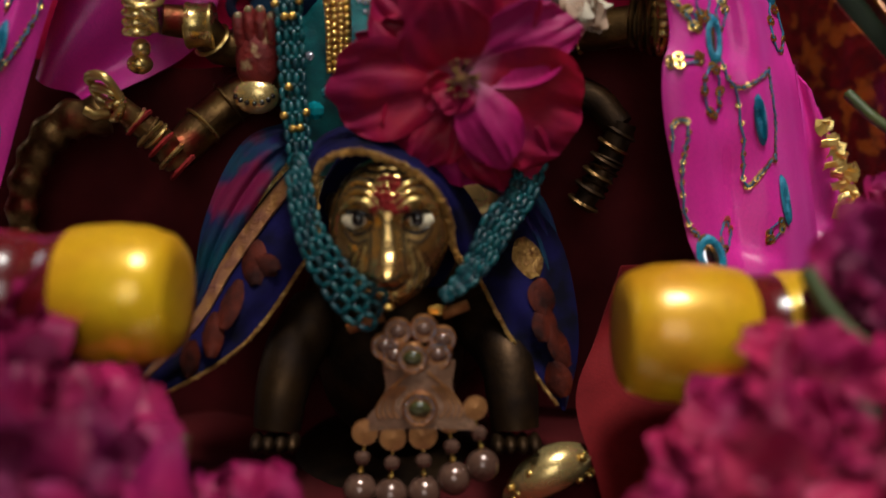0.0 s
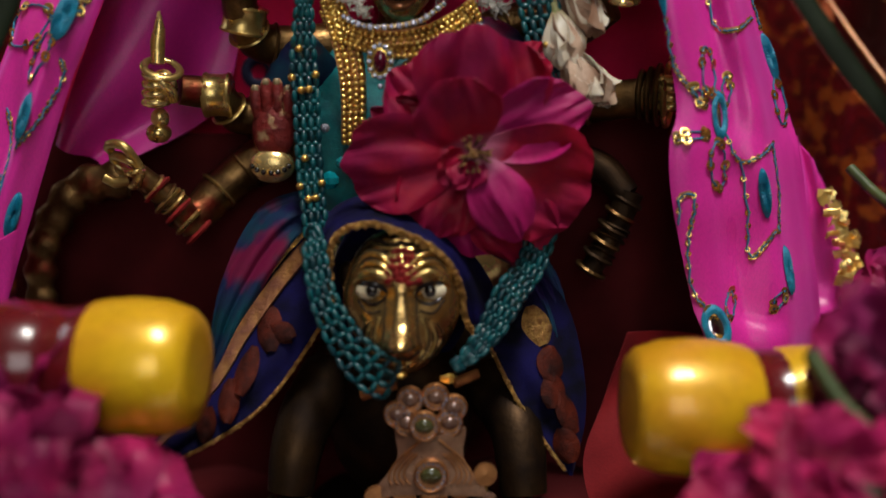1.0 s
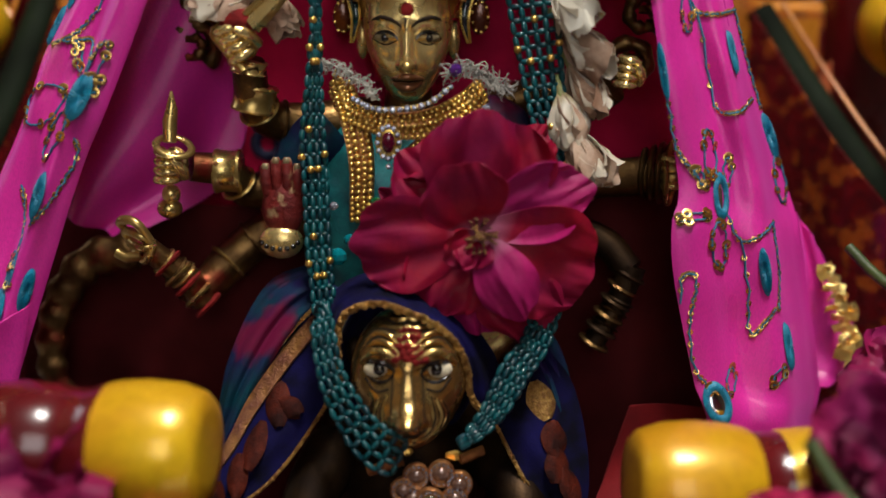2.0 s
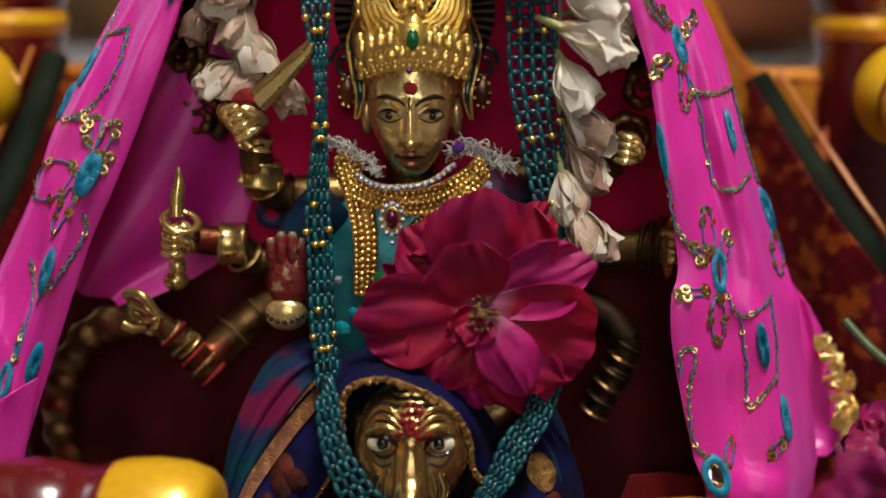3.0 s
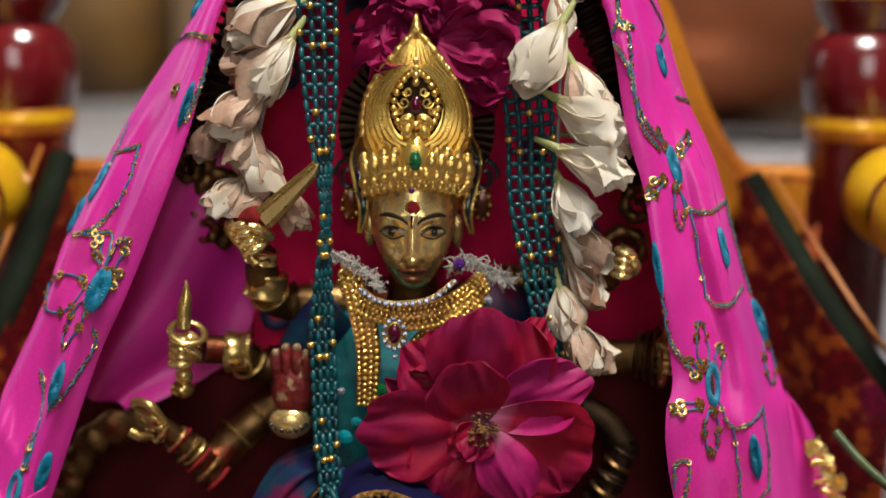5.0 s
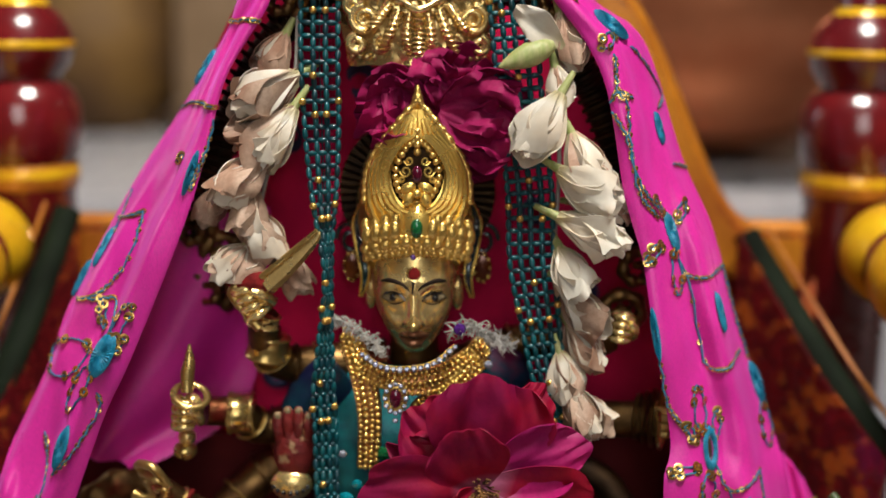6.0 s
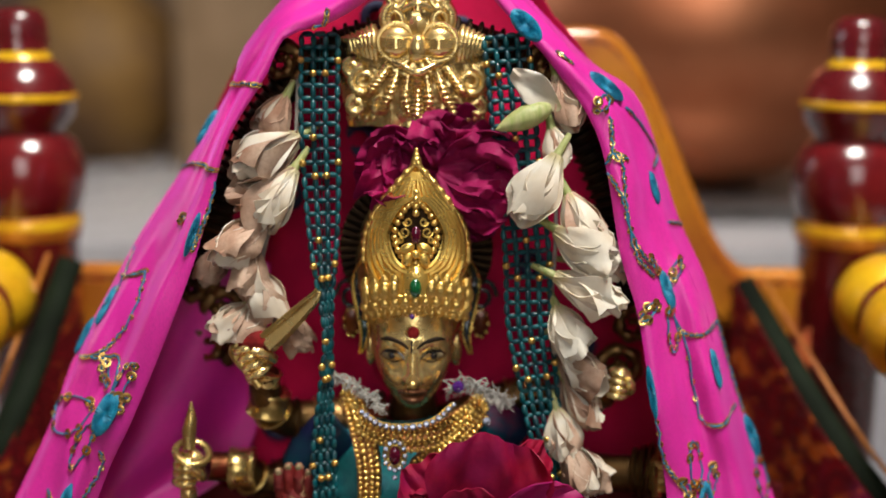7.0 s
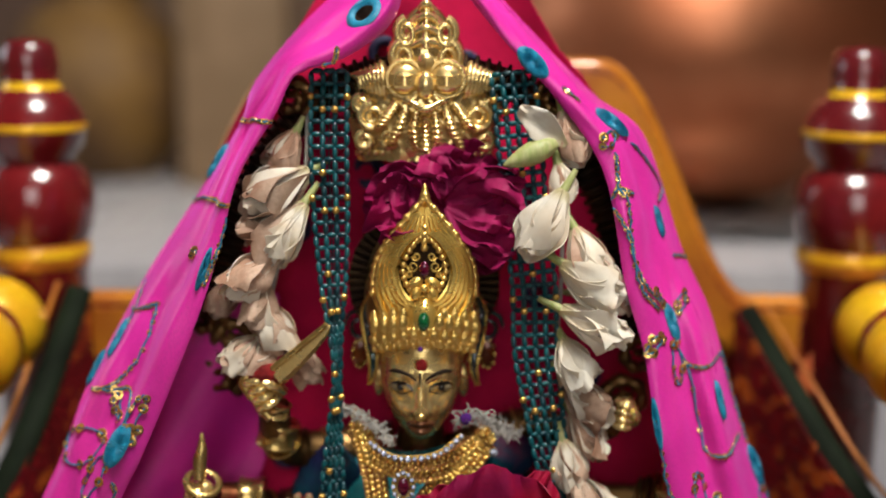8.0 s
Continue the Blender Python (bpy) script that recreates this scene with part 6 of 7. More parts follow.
def open_rose():
    c = Vector((0.0055, 0.4120, 0.1165))
    t = thing("open_rose", c, "wide open magenta rose tucked into the bead garland", "flower")
    base = flower_turn(c, (0.06, -1, 0.12), 0)
    # angle from the right, length, half width, tilt outward, rise, reflex, cup, ruffle, pale, depth
    rows = [(56, .049, .011, 6, .004, .006, .006, .0055, 0, -.010), (127, .042, .019, 8, .004, .005, .006, .0055, 0, -.009), (156, .039, .014, 6, .003, .005, .006, .005, 0, -.008),
            (84, .047, .026, 16, .006, .006, .008, .0055, 0, -.006), (-57, .048, .018, 6, .003, .007, .005, .0055, 0, -.006), (-85, .040, .016, 8, .003, .008, -.006, .006, 1, -.004),
            (-124, .037, .017, 10, .004, .006, .006, .0055, 0, -.005), (186, .048, .019, 10, .004, .008, .007, .005, 0, -.004), (25, .047, .015, 16, .005, .007, .009, .005, 1, -.004),
            (-21, .049, .023, 10, .004, .010, .006, .0055, 0, -.002), (108, .033, .017, 36, .005, .003, .009, .003, 0, .000), (-60, .036, .012, 24, .006, .010, -.006, .003, 1, .003),
            (-105, .015, .008, 40, .004, .003, .006, .003, 0, .001), (-150, .017, .008, 34, .004, .003, .006, .003, 0, .001)]
    for i, (a, L, W, tilt, rise, reflex, cup, ruf, pale, dep) in enumerate(rows):
        mb = Mesh()
        m = base @ Matrix.Translation((0, 0, dep)) @ Euler((0, 0, radians(a - 90))).to_matrix().to_4x4() @ Euler((radians(tilt * 0.6), radians(8 * math.sin(i * 2.3)), 0)).to_matrix().to_4x4()
        petal(mb, m, L, W, rise, reflex, cup, ruf, 1.7 * i + 0.3, 0, 0.22, 0.0005, (24, 27), 0.0, 0.0006)
        part("petal", mb, ROSE_PALE if pale else ROSE, t, "paler folded petal" if pale else "")
    mb = Mesh()
    rnd = random.Random(5)
    for i in range(46):
        a, r = rnd.uniform(0, 6.3), rnd.uniform(0, 0.0070)
        p0 = base @ Vector((math.cos(a) * r * 0.5, math.sin(a) * r * 0.5, 0.002))
        p1 = base @ Vector((math.cos(a) * r, math.sin(a) * r, 0.0105 - r * 0.3))
        mb.tube([p0, p0.lerp(p1, 0.5) + Vector((0, -0.0005, 0)), p1], 0.0003, 5)
        mb.ball(p1, (0.0007, 0.0006, 0.0005), 6, 4)
    part("stamens", mb, STAMEN, t, "dry brown stamens")


open_rose()


def wilted_rose():
    c = Vector((-0.0120, 0.4630, 0.2640))
    t = thing("wilted_rose", c, "crumpled dark magenta rose behind the crown", "flower")
    rows = [(178, .036, .017, 0), (200, .036, .013, 4), (150, .028, .016, 2), (120, .022, .016, 4), (92, .018, .018, 6), (60, .024, .017, 5), (35, .030, .016, 4), (10, .036, .018, 6), (-12, .037, .019, 9), (-30, .037, .016, 8), (-48, .036, .014, 6),
            (25, .024, .014, 11), (-5, .028, .013, 13), (-28, .028, .012, 14), (75, .014, .014, 10), (130, .018, .012, 8), (165, .026, .012, 7)]
    for i, (a, L, W, dep) in enumerate(rows):
        m = flower_turn(c + Vector((0, -0.001 * dep, 0)), (0.1, -1, 0.1), a - 90) @ Euler((radians(12 + 9 * math.sin(i)), radians(28 * math.sin(i * 1.9)), 0)).to_matrix().to_4x4()
        mb = Mesh()
        petal(mb, m, L, W, 0.004, 0.006, 0.012, 0.013, 3.1 * i + 0.7, 0, 0.2, 0.0005, (22, 21), 0.0, 0.0008)
        part("petal", mb, ROSE_WILT, t)


wilted_rose()


def ivory_flower(t, c, way, L, spread, seed, brown=0.3, n=11):
    """A half open tuberose: petals round way, from its base c."""
    rnd = random.Random(seed)
    way = Vector(way).normalized()
    base = Matrix.Translation(c) @ facing(way, (0.3, -1, 0.2)).to_4x4()
    fl = part("blossom", Mesh().tube([base @ Vector((0, 0, -L * 0.35)), base @ Vector((0, 0, 0)), base @ Vector((0, 0, L * 0.15))], [0.0012, 0.0020, 0.0022], 8), [BUD], t)
    for i in range(n):
        a = 360 * i / n + rnd.uniform(-18, 18)
        op = spread * rnd.uniform(0.35, 0.95) + (8 if i % 2 else 0)
        m = base @ Euler((0, 0, radians(a))).to_matrix().to_4x4() @ Matrix.Translation((0, L * 0.06, 0)) @ Euler((radians(90 - op), 0, 0)).to_matrix().to_4x4()
        l = L * rnd.uniform(0.8, 1.1)
        mb = Mesh()
        petal(mb, m, l, l * rnd.uniform(0.24, 0.40), 0.0, -l * rnd.uniform(0.08, 0.36), l * 0.34, l * 0.10, seed * 1.3 + i, 0, 0.34, 0.0003, (14, 15), 0.0, 0.00015)
        part("petal", mb, BROWNPETAL if rnd.random() < brown else WHITEPETAL, fl)


def ivory_garland():
    R = thing("tuberose_garland", (0.0450, 0.4500, 0.1930), "fading ivory tuberose garland hung beside the statue", "garland", "tuberose garlands")
    for i, (c, w, L, sp, br) in enumerate((
            ((0.0360, 0.4550, 0.3040), (0.35, -0.1, -1), .023, 14, .5), ((0.0340, 0.4500, 0.2830), (0.25, -0.2, -1), .018, 22, .5), ((0.0360, 0.4420, 0.2720), (-0.6, -0.3, -1), .029, 20, .0), ((0.0410, 0.4440, 0.2560), (0.5, -0.3, -1), .025, 25, .3),
            ((0.0360, 0.4400, 0.2420), (1, -0.35, -0.55), .027, 22, .0), ((0.0360, 0.4380, 0.2230), (1, -0.35, -0.4), .030, 24, .0), ((0.0370, 0.4400, 0.2100), (0.5, -0.5, -1), .022, 28, .2), ((0.0390, 0.4400, 0.1930), (0.8, -0.3, -0.8), .025, 26, .5),
            ((0.0420, 0.4400, 0.1780), (0.7, -0.3, -1), .022, 28, .6), ((0.0380, 0.4360, 0.1670), (0.25, -0.2, -1), .022, 20, .6), ((0.0420, 0.4340, 0.1530), (0.55, -0.3, -1), .023, 26, .5), ((0.0450, 0.4360, 0.1480), (0.9, -0.2, -0.9), .020, 28, .4), ((0.0460, 0.4500, 0.2270), (1, 0.1, -0.1), .024, 20, .4))):
        ivory_flower(R, c, w, L, sp, 11 + i, br)
    part("string", Mesh().tube(spline([(0.0400, 0.4570, 0.3070), (0.0370, 0.4520, 0.2740), (0.0370, 0.4480, 0.2370), (0.0360, 0.4460, 0.2040), (0.0400, 0.4420, 0.1700), (0.0430, 0.4400, 0.1460)], 50), 0.0009, 6), COTTON, R, "white cotton string")
    bud = Vector((0.0330, 0.4470, 0.2910))
    e = Vector((0.0110, 0.4420, 0.2820))
    part("bud", Mesh().tube([bud.lerp(e, f) for f in np.linspace(0, 1, 12)], [0.002, 0.0034, 0.0042, 0.0047, 0.005, 0.0050, 0.0047, 0.0042, 0.0035, 0.0027, 0.0017, 0.0004], 10), BUD, R, "pale green unopened bud")
    mb = Mesh()
    petal(mb, Matrix.Translation((0.0370, 0.4470, 0.2900)) @ facing((0, -1, 0)).to_4x4() @ Euler((0, 0, radians(52))).to_matrix().to_4x4(), .026, .0065, .002, .002, .004, .003, 4.4, 0, .4)
    part("petal", mb, WHITEPETAL, R)
    Lg = thing("tuberose_garland", (-0.0860, 0.4500, 0.2290), "browning ivory tuberose garland hung beside the statue", "garland", "tuberose garlands")
    for i, (c, w, L, sp, br) in enumerate((
            ((-0.0750, 0.4580, 0.2940), (-0.5, -0.2, -1), .020, 26, .4), ((-0.0690, 0.4520, 0.2780), (-1, -0.3, -0.6), .030, 24, .1), ((-0.0710, 0.4480, 0.2650), (-0.7, -0.3, -1), .030, 24, .1), ((-0.0790, 0.4500, 0.2570), (-1, -0.2, -0.2), .020, 26, .4), ((-0.0820, 0.4460, 0.2450), (-0.7, -0.3, -0.7), .027, 24, .35),
            ((-0.0870, 0.4460, 0.2320), (-0.2, -0.3, -1), .022, 26, .5), ((-0.0910, 0.4480, 0.2240), (0.5, -0.3, -1), .024, 28, .6), ((-0.0840, 0.4480, 0.2120), (-0.4, -0.3, -0.8), .021, 28, .3), ((-0.0770, 0.4470, 0.2060), (0.4, -0.2, -0.8), .020, 26, .6), ((-0.1020, 0.4560, 0.2320), (-0.5, -0.3, -1), .018, 24, .7), ((-0.0910, 0.4450, 0.2080), (-0.6, -0.5, -0.5), .018, 26, .3))):
        ivory_flower(Lg, c, w, L, sp, 41 + i, br + 0.35)
    part("string", Mesh().tube(spline([(-0.0700, 0.4580, 0.3010), (-0.0720, 0.4540, 0.2710), (-0.0820, 0.4520, 0.2400), (-0.0890, 0.4520, 0.2110)], 40), 0.0009, 6), COTTON, Lg, "white cotton string")


ivory_garland()


# ---- frilled pink flowers in front of the chair ----
def front_flower(c, face, R, seed, label, n=8, mt=FRONTPETAL):
    t = thing("pink_blossom", c, label, "flower", "pink blossoms before the chair")
    rnd = random.Random(seed)
    for i in range(n):
        ring = i / n
        a = i * 137.5 + rnd.uniform(-15, 15)
        L = R * (1.05 - 0.45 * ring) * rnd.uniform(0.85, 1.1)
        m = flower_turn(c, face, a) @ Matrix.Translation((0, 0, 0.004 * ring)) @ Euler((radians(-10 + 62 * ring + rnd.uniform(-14, 14)), radians(rnd.uniform(-40, 40)), 0)).to_matrix().to_4x4()
        mb = Mesh()
        petal(mb, m, L, L * rnd.uniform(0.5, 0.85), L * 0.1, L * 0.25, L * 0.2, L * 0.36, seed + i * 2.3, 0, 0.12, 0.0005, (12, 13))
        part("petal", mb, mt, t)
    return t


for i, (c, f, R) in enumerate((((-0.1360, 0.3250, 0.0250), (0.2, -0.8, 0.5), .036), ((-0.1160, 0.3180, 0.0070), (0.4, -0.8, 0.5), .034), ((-0.1250, 0.3000, 0.0130), (0.1, -0.9, 0.5), .034), ((-0.1010, 0.3150, -0.0030), (0.3, -0.7, 0.7), .026), ((-0.0620, 0.3150, -0.0090), (0.1, -0.7, 0.8), .022),
                               ((0.1150, 0.3180, 0.0310), (-0.3, -0.8, 0.5), .026), ((0.0910, 0.3120, 0.0100), (-0.4, -0.8, 0.5), .028), ((0.1050, 0.3000, 0.0090), (-0.1, -0.9, 0.5), .032), ((0.1260, 0.3100, 0.0160), (0.1, -0.9, 0.4), .030), ((0.0740, 0.3120, 0.0010), (-0.3, -0.8, 0.6), .019), ((0.1040, 0.3240, 0.0360), (-0.2, -0.8, 0.5), .018), ((0.1230, 0.3350, 0.0260), (0.0, -0.8, 0.5), .024))):
    front_flower(Vector(c), f, R, 7.0 + i * 3, "frilled dark pink blossom lying before the lacquered chair" if i < 5 else "frilled salmon pink blossom lying before the lacquered chair", 8, FRONTPETAL_DARK if i < 5 else FRONTPETAL)
for i, (c, f, R) in enumerate((((0.1370, 0.3360, 0.0620), (-0.4, -0.8, 0.3), .025), ((0.1640, 0.4000, 0.0630), (-0.5, -0.8, 0.2), .019), ((-0.1420, 0.3450, 0.0420), (0.4, -0.8, 0.4), .028))):
    front_flower(Vector(c), f, R, 57.0 + i * 3, "dark pink blossom leaning on the chair arm", 8, FRONTPETAL_DARK)


def stem(pts, r, label):
    t = thing("flower_stem", pts[-1], label, "stem")
    part("stalk", Mesh().tube(spline(pts, 20), r, 8), STEM, t)
    return t


stem([(0.1120, 0.3350, 0.0660), (0.1190, 0.3250, 0.0540), (0.1300, 0.3150, 0.0440), (0.1430, 0.3100, 0.0350)], 0.0026, "green flower stem leaning over the chair")
stem([(-0.0840, 0.3300, 0.0140), (-0.0850, 0.3250, 0.0070), (-0.0880, 0.3200, -0.0000), (-0.0900, 0.3200, -0.0120)], 0.0018, "thin pale green stem among the blossoms")
stem([(0.1540, 0.4300, 0.1070), (0.1600, 0.4200, 0.1000), (0.1660, 0.4100, 0.0950), (0.1780, 0.4000, 0.0870)], 0.0022, "green stem at the chair's side")
lf = thing("green_leaf", (0.1290, 0.3100, 0.0310), "dull green leaf among the pink blossoms", "leaf")
mb = Mesh()
petal(mb, Matrix.Translation((0.1350, 0.3060, 0.0280)) @ facing((-0.3, -1, 0.4)).to_4x4() @ Euler((0, 0, radians(70))).to_matrix().to_4x4(), .026, .0085, .002, .003, .003, .002, 2.0, 0, .5, .0006)
part("blade", mb, LEAF, lf)


# ---- embroidery of the veil ----
def on(fn, s, w):
    """A place on the cloth, its outward turn, with y along the cloth."""
    c = fn(s, w)
    a = fn(min(s + 0.01, 1), w) - fn(max(s - 0.01, 0), w)
    b = fn(s, min(w + 0.03, 1)) - fn(s, max(w - 0.03, 0))
    n = a.cross(b).normalized()
    if n.y > 0:
        n = -n
    return c + n * 0.0007, facing(n, a)


def embroidery(fn, host, seed, ovals, sprigs, chains):
    rnd = random.Random(seed)
    ring = Mesh().lathe([(0.0007, 0.0), (0.0007, 0.0004), (0.0014, 0.0007), (0.0022, 0.0005), (0.0022, 0.0002), (0.0014, 0.0001), (0.0007, 0.0)], 12).data("sequin", [SEQUIN])

    def sequin(s, w, f=1.0):
        c, r = on(fn, min(max(s, 0), 1), min(max(w, 0.02), 0.98))
        ob = part("sequin", ring, [SEQUIN], host)
        tl = Euler((rnd.uniform(-0.35, 0.35), rnd.uniform(-0.35, 0.35), 0)).to_matrix()
        ob.matrix_basis = Matrix.Translation(c) @ (r @ tl).to_4x4() @ Matrix.Scale(f, 4)

    def chain(pts, seq=True, r=0.00045, every=1):
        p = spline(pts, max(8, int(90 * sum(math.hypot(b[0] - a[0], 0.15 * (b[1] - a[1])) for a, b in zip(pts, pts[1:]))) + 6))
        mb = Mesh()
        line = []
        for i, (s, w) in enumerate(p):
            c, rr = on(fn, s, w)
            line.append(c + rr @ Vector((0.0005 * (-1) ** i, 0, 0.0002)))
        mb.tube(line, r, 6)
        part("thread_line", mb, CHAIN, host)
        if seq:
            for s, w in p[1::every]:
                sequin(s, w, 0.56)
    for s, w, a, b, mirror in ovals:
        c, r = on(fn, s, w)
        mb = Mesh()
        # satin stitch: a padded ring whose ridges run outward
        v, f, n = [], [], 64
        for i in range(n):
            q = 2 * math.pi * i / n
            z = 0.0004 if i % 2 else 0.0
            for f0, h in ((0.62 if mirror else 0.12, 0.0002), (0.8 if mirror else 0.45, 0.0011 + z), (1.02, 0.0009 + z), (1.2, 0.0001)):
                v.append(c + r @ Vector((a * f0 * math.cos(q), b * f0 * math.sin(q), h)))
        for i in range(n):
            for j in range(3):
                x, y = i * 4 + j, ((i + 1) % n) * 4 + j
                f.append((x, x + 1, y + 1, y))
        if not mirror:
            f.append(tuple(4 * i for i in range(n)))
        mb.add(v, f)
        st = part("embroidered_oval", mb, THREAD, host, "turquoise thread oval")
        if mirror:
            part("mirror", Mesh().ball(c, (a * 0.75, b * 0.75, 0.0006), 16, 6, 0, r), MIRROR, st, "tiny mirror")
    for s, w, ds, dw, n in sprigs:
        p = []
        for i in range(n):
            q = 2 * math.pi * i / n
            cs, cw = s + ds * (0.5 - 0.5 * math.cos(q)), w + dw * (0.5 - 0.5 * math.cos(q))
            cs += -0.10 * dw * math.sin(q) * 0.2
            cw += ds * math.sin(q) * 1.2
            p.append((cs, cw))
            if i % 3 != 2:
                sequin(cs, cw, 0.8 + 0.2 * (i % 2))
        chain(p + p[:1], False, 0.00042)
    for pts in chains:
        chain(pts)


def petals_round(pts):
    """Sequin loops: where each starts, where it ends and how many sequins it has."""
    return [(a[0], a[1], b[0] - a[0], b[1] - a[1], n) for a, b, n in pts]


embroidery(right_fn, drape_r, 1,
           [(*(0.130, 0.17), .0036, .007, 0), (*(0.460, 0.41), .0030, .0075, 0), (*(0.550, 0.74), .0026, .0075, 0), (*(0.640, 0.98), .0026, .0085, 0), (*(0.700, 0.32), .0040, .0080, 1), (*(0.780, 0.62), .0022, .0085, 0), (*(0.860, 0.71), .0028, .0085, 0), (*(0.930, 0.11), .0048, .0075, 1), (*(0.570, 0.02), .0014, .0095, 0), (*(0.230, 0.62), .0030, .0075, 0), (*(0.350, 0.68), .0016, .006, 0)],
           petals_round([((0.440, 0.38), (0.420, 0.35), 8), ((0.470, 0.23), (0.490, 0.02), 9), ((0.480, 0.38), (0.530, 0.32), 10), ((0.450, 0.56), (0.430, 0.71), 6), ((0.680, 0.26), (0.630, 0.32), 10), ((0.690, 0.20), (0.670, 0.14), 7), ((0.720, 0.23), (0.730, 0.02), 10), ((0.730, 0.32), (0.780, 0.32), 12), ((0.690, 0.38), (0.660, 0.47), 6), ((0.660, 0.98), (0.710, 0.89), 9), ((0.920, 0.11), (0.910, 0.08), 5), ((0.920, 0.23), (0.890, 0.29), 6), ((0.880, 0.65), (0.900, 0.56), 6), ((0.250, 0.17), (0.240, 0.47), 5)]),
           [[(0.320, 0.02), (0.350, 0.14), (0.400, 0.20), (0.430, 0.32)], [(0.490, 0.41), (0.510, 0.50), (0.510, 0.98)], [(0.510, 0.50), (0.560, 0.50), (0.610, 0.50), (0.600, 0.89)], [(0.510, 0.98), (0.570, 0.98), (0.610, 0.98)], [(0.720, 0.38), (0.750, 0.50), (0.730, 0.74)], [(0.750, 0.50), (0.800, 0.50), (0.850, 0.47), (0.820, 0.65)], [(0.730, 0.74), (0.780, 0.74), (0.820, 0.68)], [(0.550, 0.02), (0.610, 0.02), (0.650, 0.02), (0.680, 0.14)], [(0.820, 0.02), (0.790, 0.05), (0.790, 0.14), (0.840, 0.05), (0.890, 0.02), (0.910, 0.08)], [(0.260, 0.29), (0.300, 0.14), (0.310, 0.23)], [(0.310, 0.23), (0.360, 0.17), (0.410, 0.17), (0.440, 0.29)], [(0.310, 0.02), (0.300, 0.14), (0.310, 0.32)], [(0.390, 0.77), (0.400, 0.98)], [(0.170, 0.32), (0.190, 0.41)], [(0.260, 0.65), (0.290, 0.80), (0.320, 0.95), (0.330, 0.77)]])
embroidery(left_fn, drape_l, 2,
           [(*(0.060, 0.41), .0062, .0068, 1), (*(0.300, 0.98), .0030, .0075, 0), (*(0.510, 0.89), .0028, .0080, 0), (*(0.560, 0.29), .0040, .0085, 0), (*(0.660, 0.32), .0022, .0085, 0), (*(0.790, 0.41), .0065, .0075, 1), (*(0.560, 0.98), .0016, .0075, 0), (*(0.360, 0.17), .0014, .008, 0), (*(0.660, 0.32), .0030, .0075, 0), (*(0.740, 0.17), .0022, .008, 0)],
           petals_round([((0.550, 0.41), (0.540, 0.65), 9), ((0.580, 0.47), (0.650, 0.98), 12), ((0.540, 0.29), (0.500, 0.23), 9), ((0.580, 0.32), (0.640, 0.47), 11), ((0.550, 0.23), (0.530, 0.14), 5), ((0.760, 0.38), (0.730, 0.41), 9), ((0.370, 0.47), (0.360, 0.41), 4)] ),
           [[(0.240, 0.89), (0.210, 0.23), (0.200, 0.02)], [(0.350, 0.98), (0.320, 0.68), (0.290, 0.05)], [(0.480, 0.92), (0.440, 0.62)], [(0.440, 0.62), (0.480, 0.53), (0.530, 0.65), (0.570, 0.89)], [(0.550, 0.74), (0.520, 0.44), (0.540, 0.32), (0.550, 0.35)], [(0.100, 0.20), (0.110, 0.02), (0.120, 0.02)], [(0.300, 0.02), (0.330, 0.02), (0.370, 0.08)], [(0.590, 0.17), (0.600, 0.08), (0.640, 0.17), (0.690, 0.32)], [(0.690, 0.65), (0.710, 0.41), (0.750, 0.32)], [(0.450, 0.95), (0.480, 0.86), (0.530, 0.92)]])
# navy rings on the crimson back
for s, w, r in ((0.89, 0.36, .0055), (0.69, 0.37, .006), (0.41, 0.22, .0055), (0.32, 0.78, .006), (0.60, 0.24, .0055), (0.18, 0.29, .0055), (0.07, 0.80, .006), (0.47, 0.72, .005), (0.87, 0.64, .005), (0.50, 0.40, .005), (0.12, 0.15, .005)):
    c = Vector(lining(s, w)) + Vector((0, -0.0012, 0))
    part("embroidered_ring", Mesh().ring(c, facing((0, -1, 0)), r, r * 0.42, 20, 8), NAVY, back_cloth, "navy thread ring")


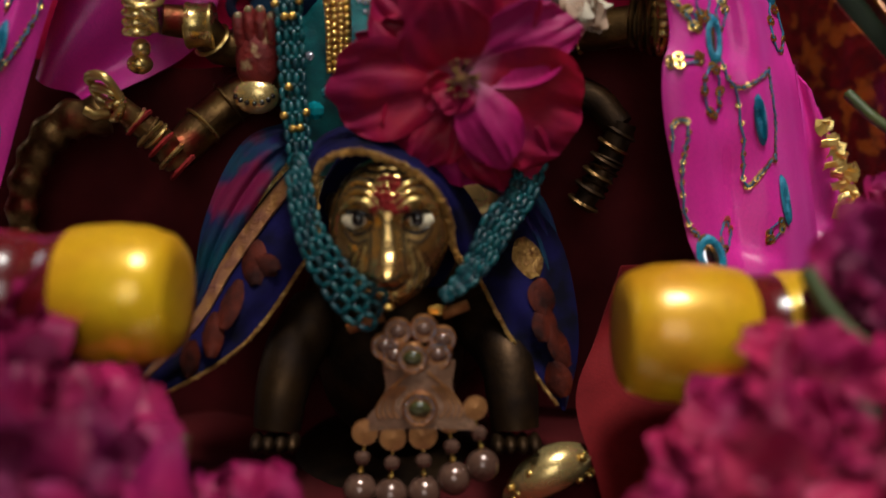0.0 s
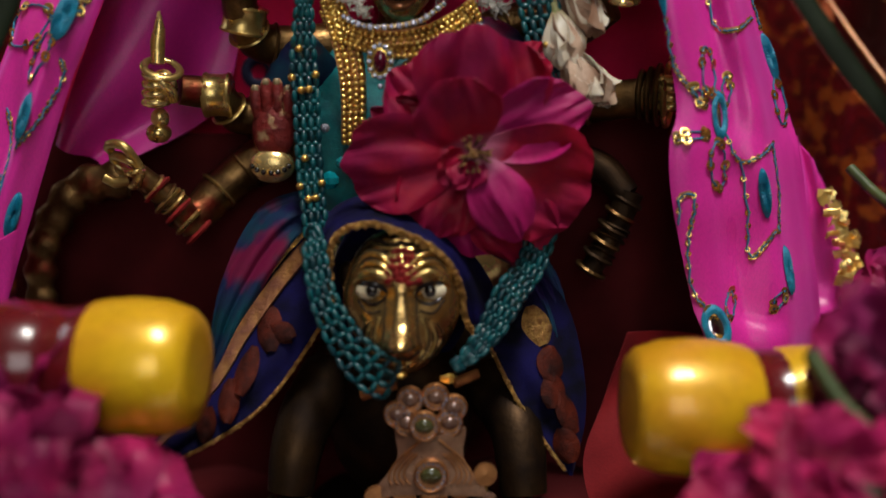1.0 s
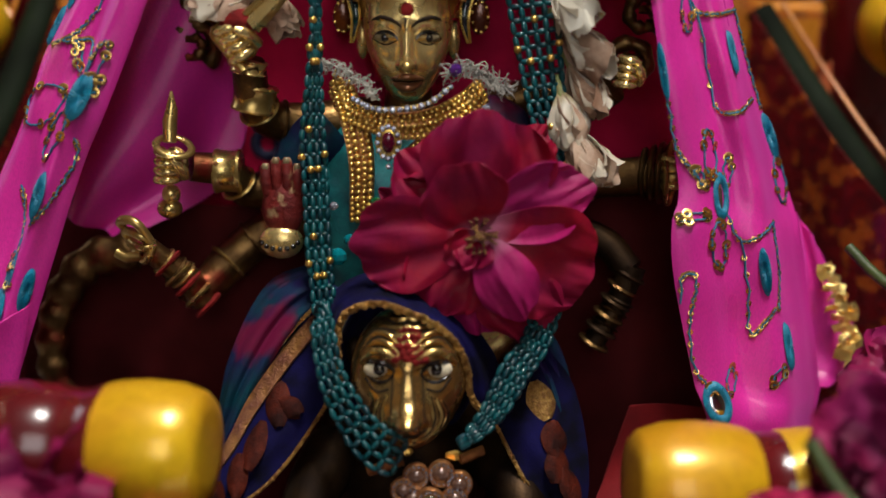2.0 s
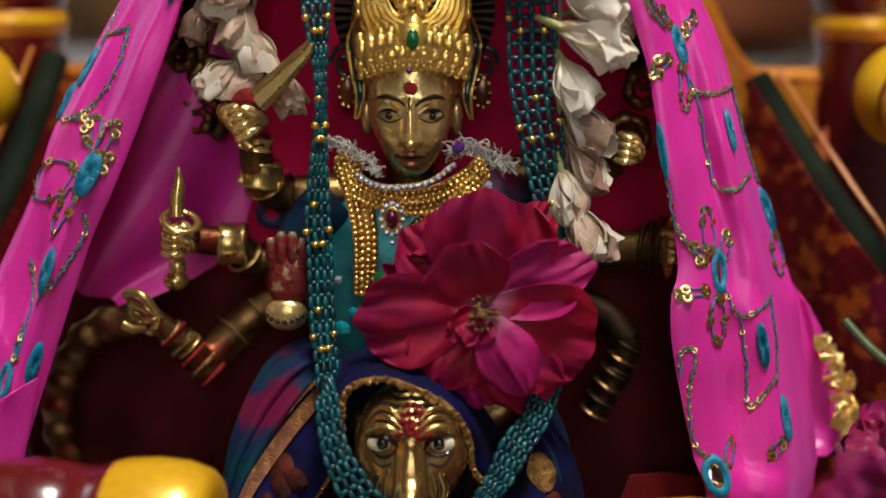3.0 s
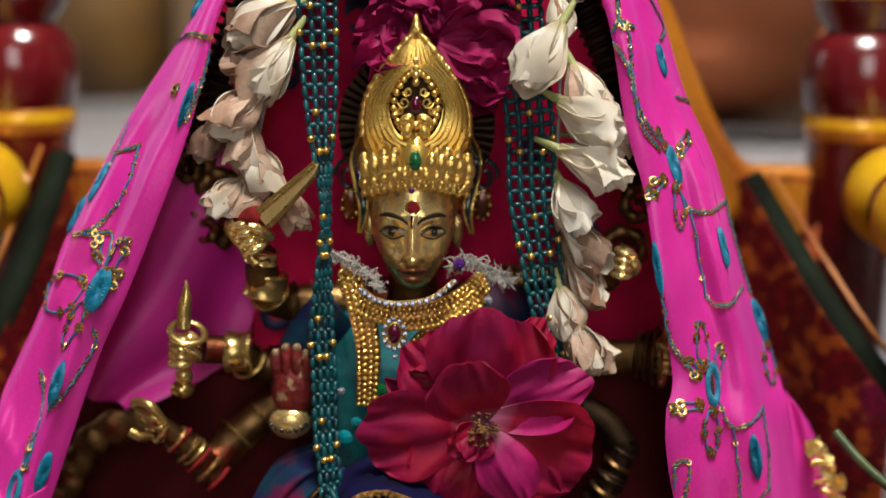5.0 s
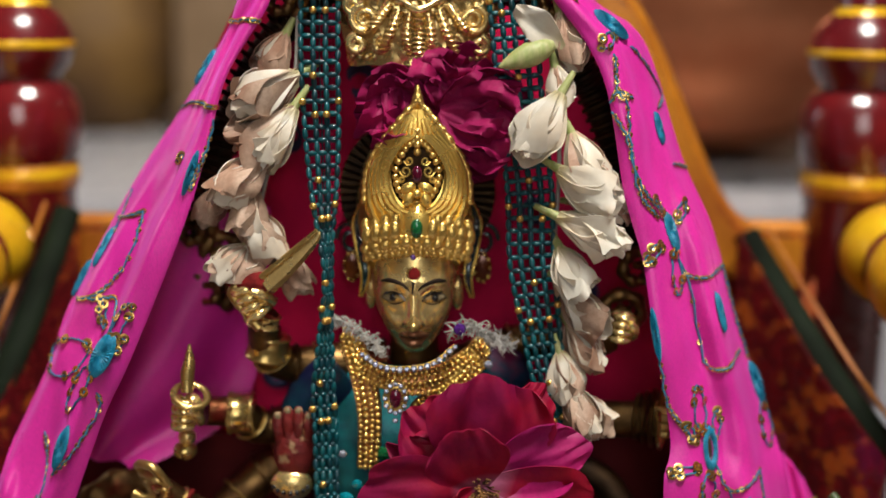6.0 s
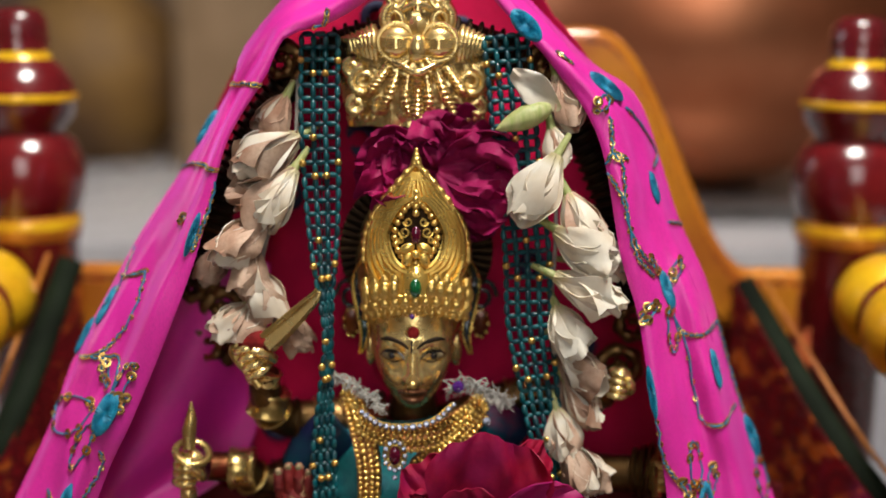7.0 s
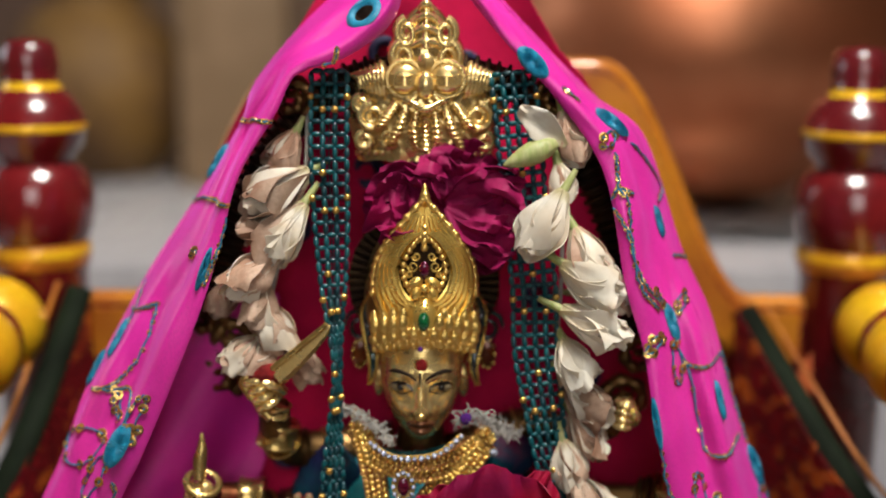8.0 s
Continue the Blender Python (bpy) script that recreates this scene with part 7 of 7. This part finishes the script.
# ---- lower cloths ----
def tail():
    A = spline([(0.1410, 0.4580, 0.1150), (0.1470, 0.4550, 0.0860), (0.1500, 0.4520, 0.0500), (0.1490, 0.4450, 0.0410)], 20)
    B = spline([(0.1570, 0.4720, 0.0950), (0.1750, 0.4700, 0.0590), (0.1900, 0.4680, 0.0270), (0.1750, 0.4600, 0.0420)], 20)

    def fn(s, w):
        p = between(A, s).lerp(between(B, s), w)
        p.y += 0.004 * math.sin(9 * w + 2 * s)
        return p
    tl = part("tail", Mesh().sheet(fn, 26, 24, 0.0009), PINK, dup)
    mb = Mesh()
    rnd = random.Random(8)
    for i in range(70):
        s, w = rnd.uniform(0.15, 0.8), rnd.uniform(0.35, 1.0)
        m = Matrix.Translation(fn(s, w) + Vector((0, -0.004 - rnd.uniform(0, 0.004), 0))) @ Euler((radians(90) + rnd.uniform(-0.7, 0.7), rnd.uniform(-0.6, 0.6), rnd.uniform(-0.8, 0.8))).to_matrix().to_4x4()
        L = rnd.uniform(0.004, 0.009)

        def flake(a, b, L=L, q=rnd.uniform(0, 9)):
            return ((a - 0.5) * L, (b - 0.5) * L * 0.55, 0.0012 * noise.noise((a * 3 + q, b * 3, q)))
        mb.sheet(flake, 5, 5, 0.0003, m=m)
    part("gold_fringe", mb, FOIL, tl, "crumpled gold foil fringe")


tail()


def red_cloth():
    A = spline([(0.0700, 0.4300, 0.0390), (0.0600, 0.4200, 0.0120), (0.0500, 0.4000, -0.0080), (0.0560, 0.3750, -0.0290), (0.0610, 0.3600, -0.0520)], 30)
    B = spline([(0.1860, 0.4600, 0.0270), (0.1600, 0.4200, 0.0020), (0.1470, 0.3900, -0.0140), (0.1380, 0.3600, -0.0260), (0.1320, 0.3400, -0.0410)], 30)

    def fn(s, w):
        p = between(A, s).lerp(between(B, s), w)
        p.y += 0.005 * math.sin(10 * w + 3 * s) - 0.006 * math.sin(math.pi * w)
        return p
    single("red_cloth", Mesh().sheet(fn, 40, 40, 0.0012), RED_CLOTH, "deep red cloth draped over the chair seat", "cloth")

    def seat(s, w):
        x = -0.175 + 0.31 * w
        y = 0.30 + 0.23 * s
        return (x, y, -0.0485 + 0.003 * math.sin(40 * x + 12 * s) + 0.002 * math.sin(80 * y) + 0.0035)
    single("seat_cover", Mesh().sheet(seat, 50, 60, 0.0015), MAROON, "dark maroon cloth spread on the chair seat", "cloth")
    g = thing("gilt_ornament", (0.0420, 0.4000, -0.0390), "tarnished gilt ornament lying on the maroon cloth", "ornament")
    p = spline([(0.0240, 0.3950, -0.0440), (0.0340, 0.3900, -0.0330), (0.0450, 0.3920, -0.0280), (0.0550, 0.4000, -0.0300)], 20)
    part("rod", Mesh().tube(p, [0.003 + 0.006 * math.sin(math.pi * (i + 1) / 22) for i in range(20)], 12), BRASS, g)
    mb = Mesh()
    rnd = random.Random(4)
    for i in range(140):
        q = Vector(p[rnd.randrange(2, 19)])
        mb.ball(q + Vector((rnd.uniform(-1, 1) * 0.004, -0.006 + rnd.uniform(0, 0.003), rnd.uniform(-1, 1) * 0.005)), rnd.uniform(0.0009, 0.0018), 6, 4)
    part("granules", mb, GOLD_BEAD, g)


red_cloth()
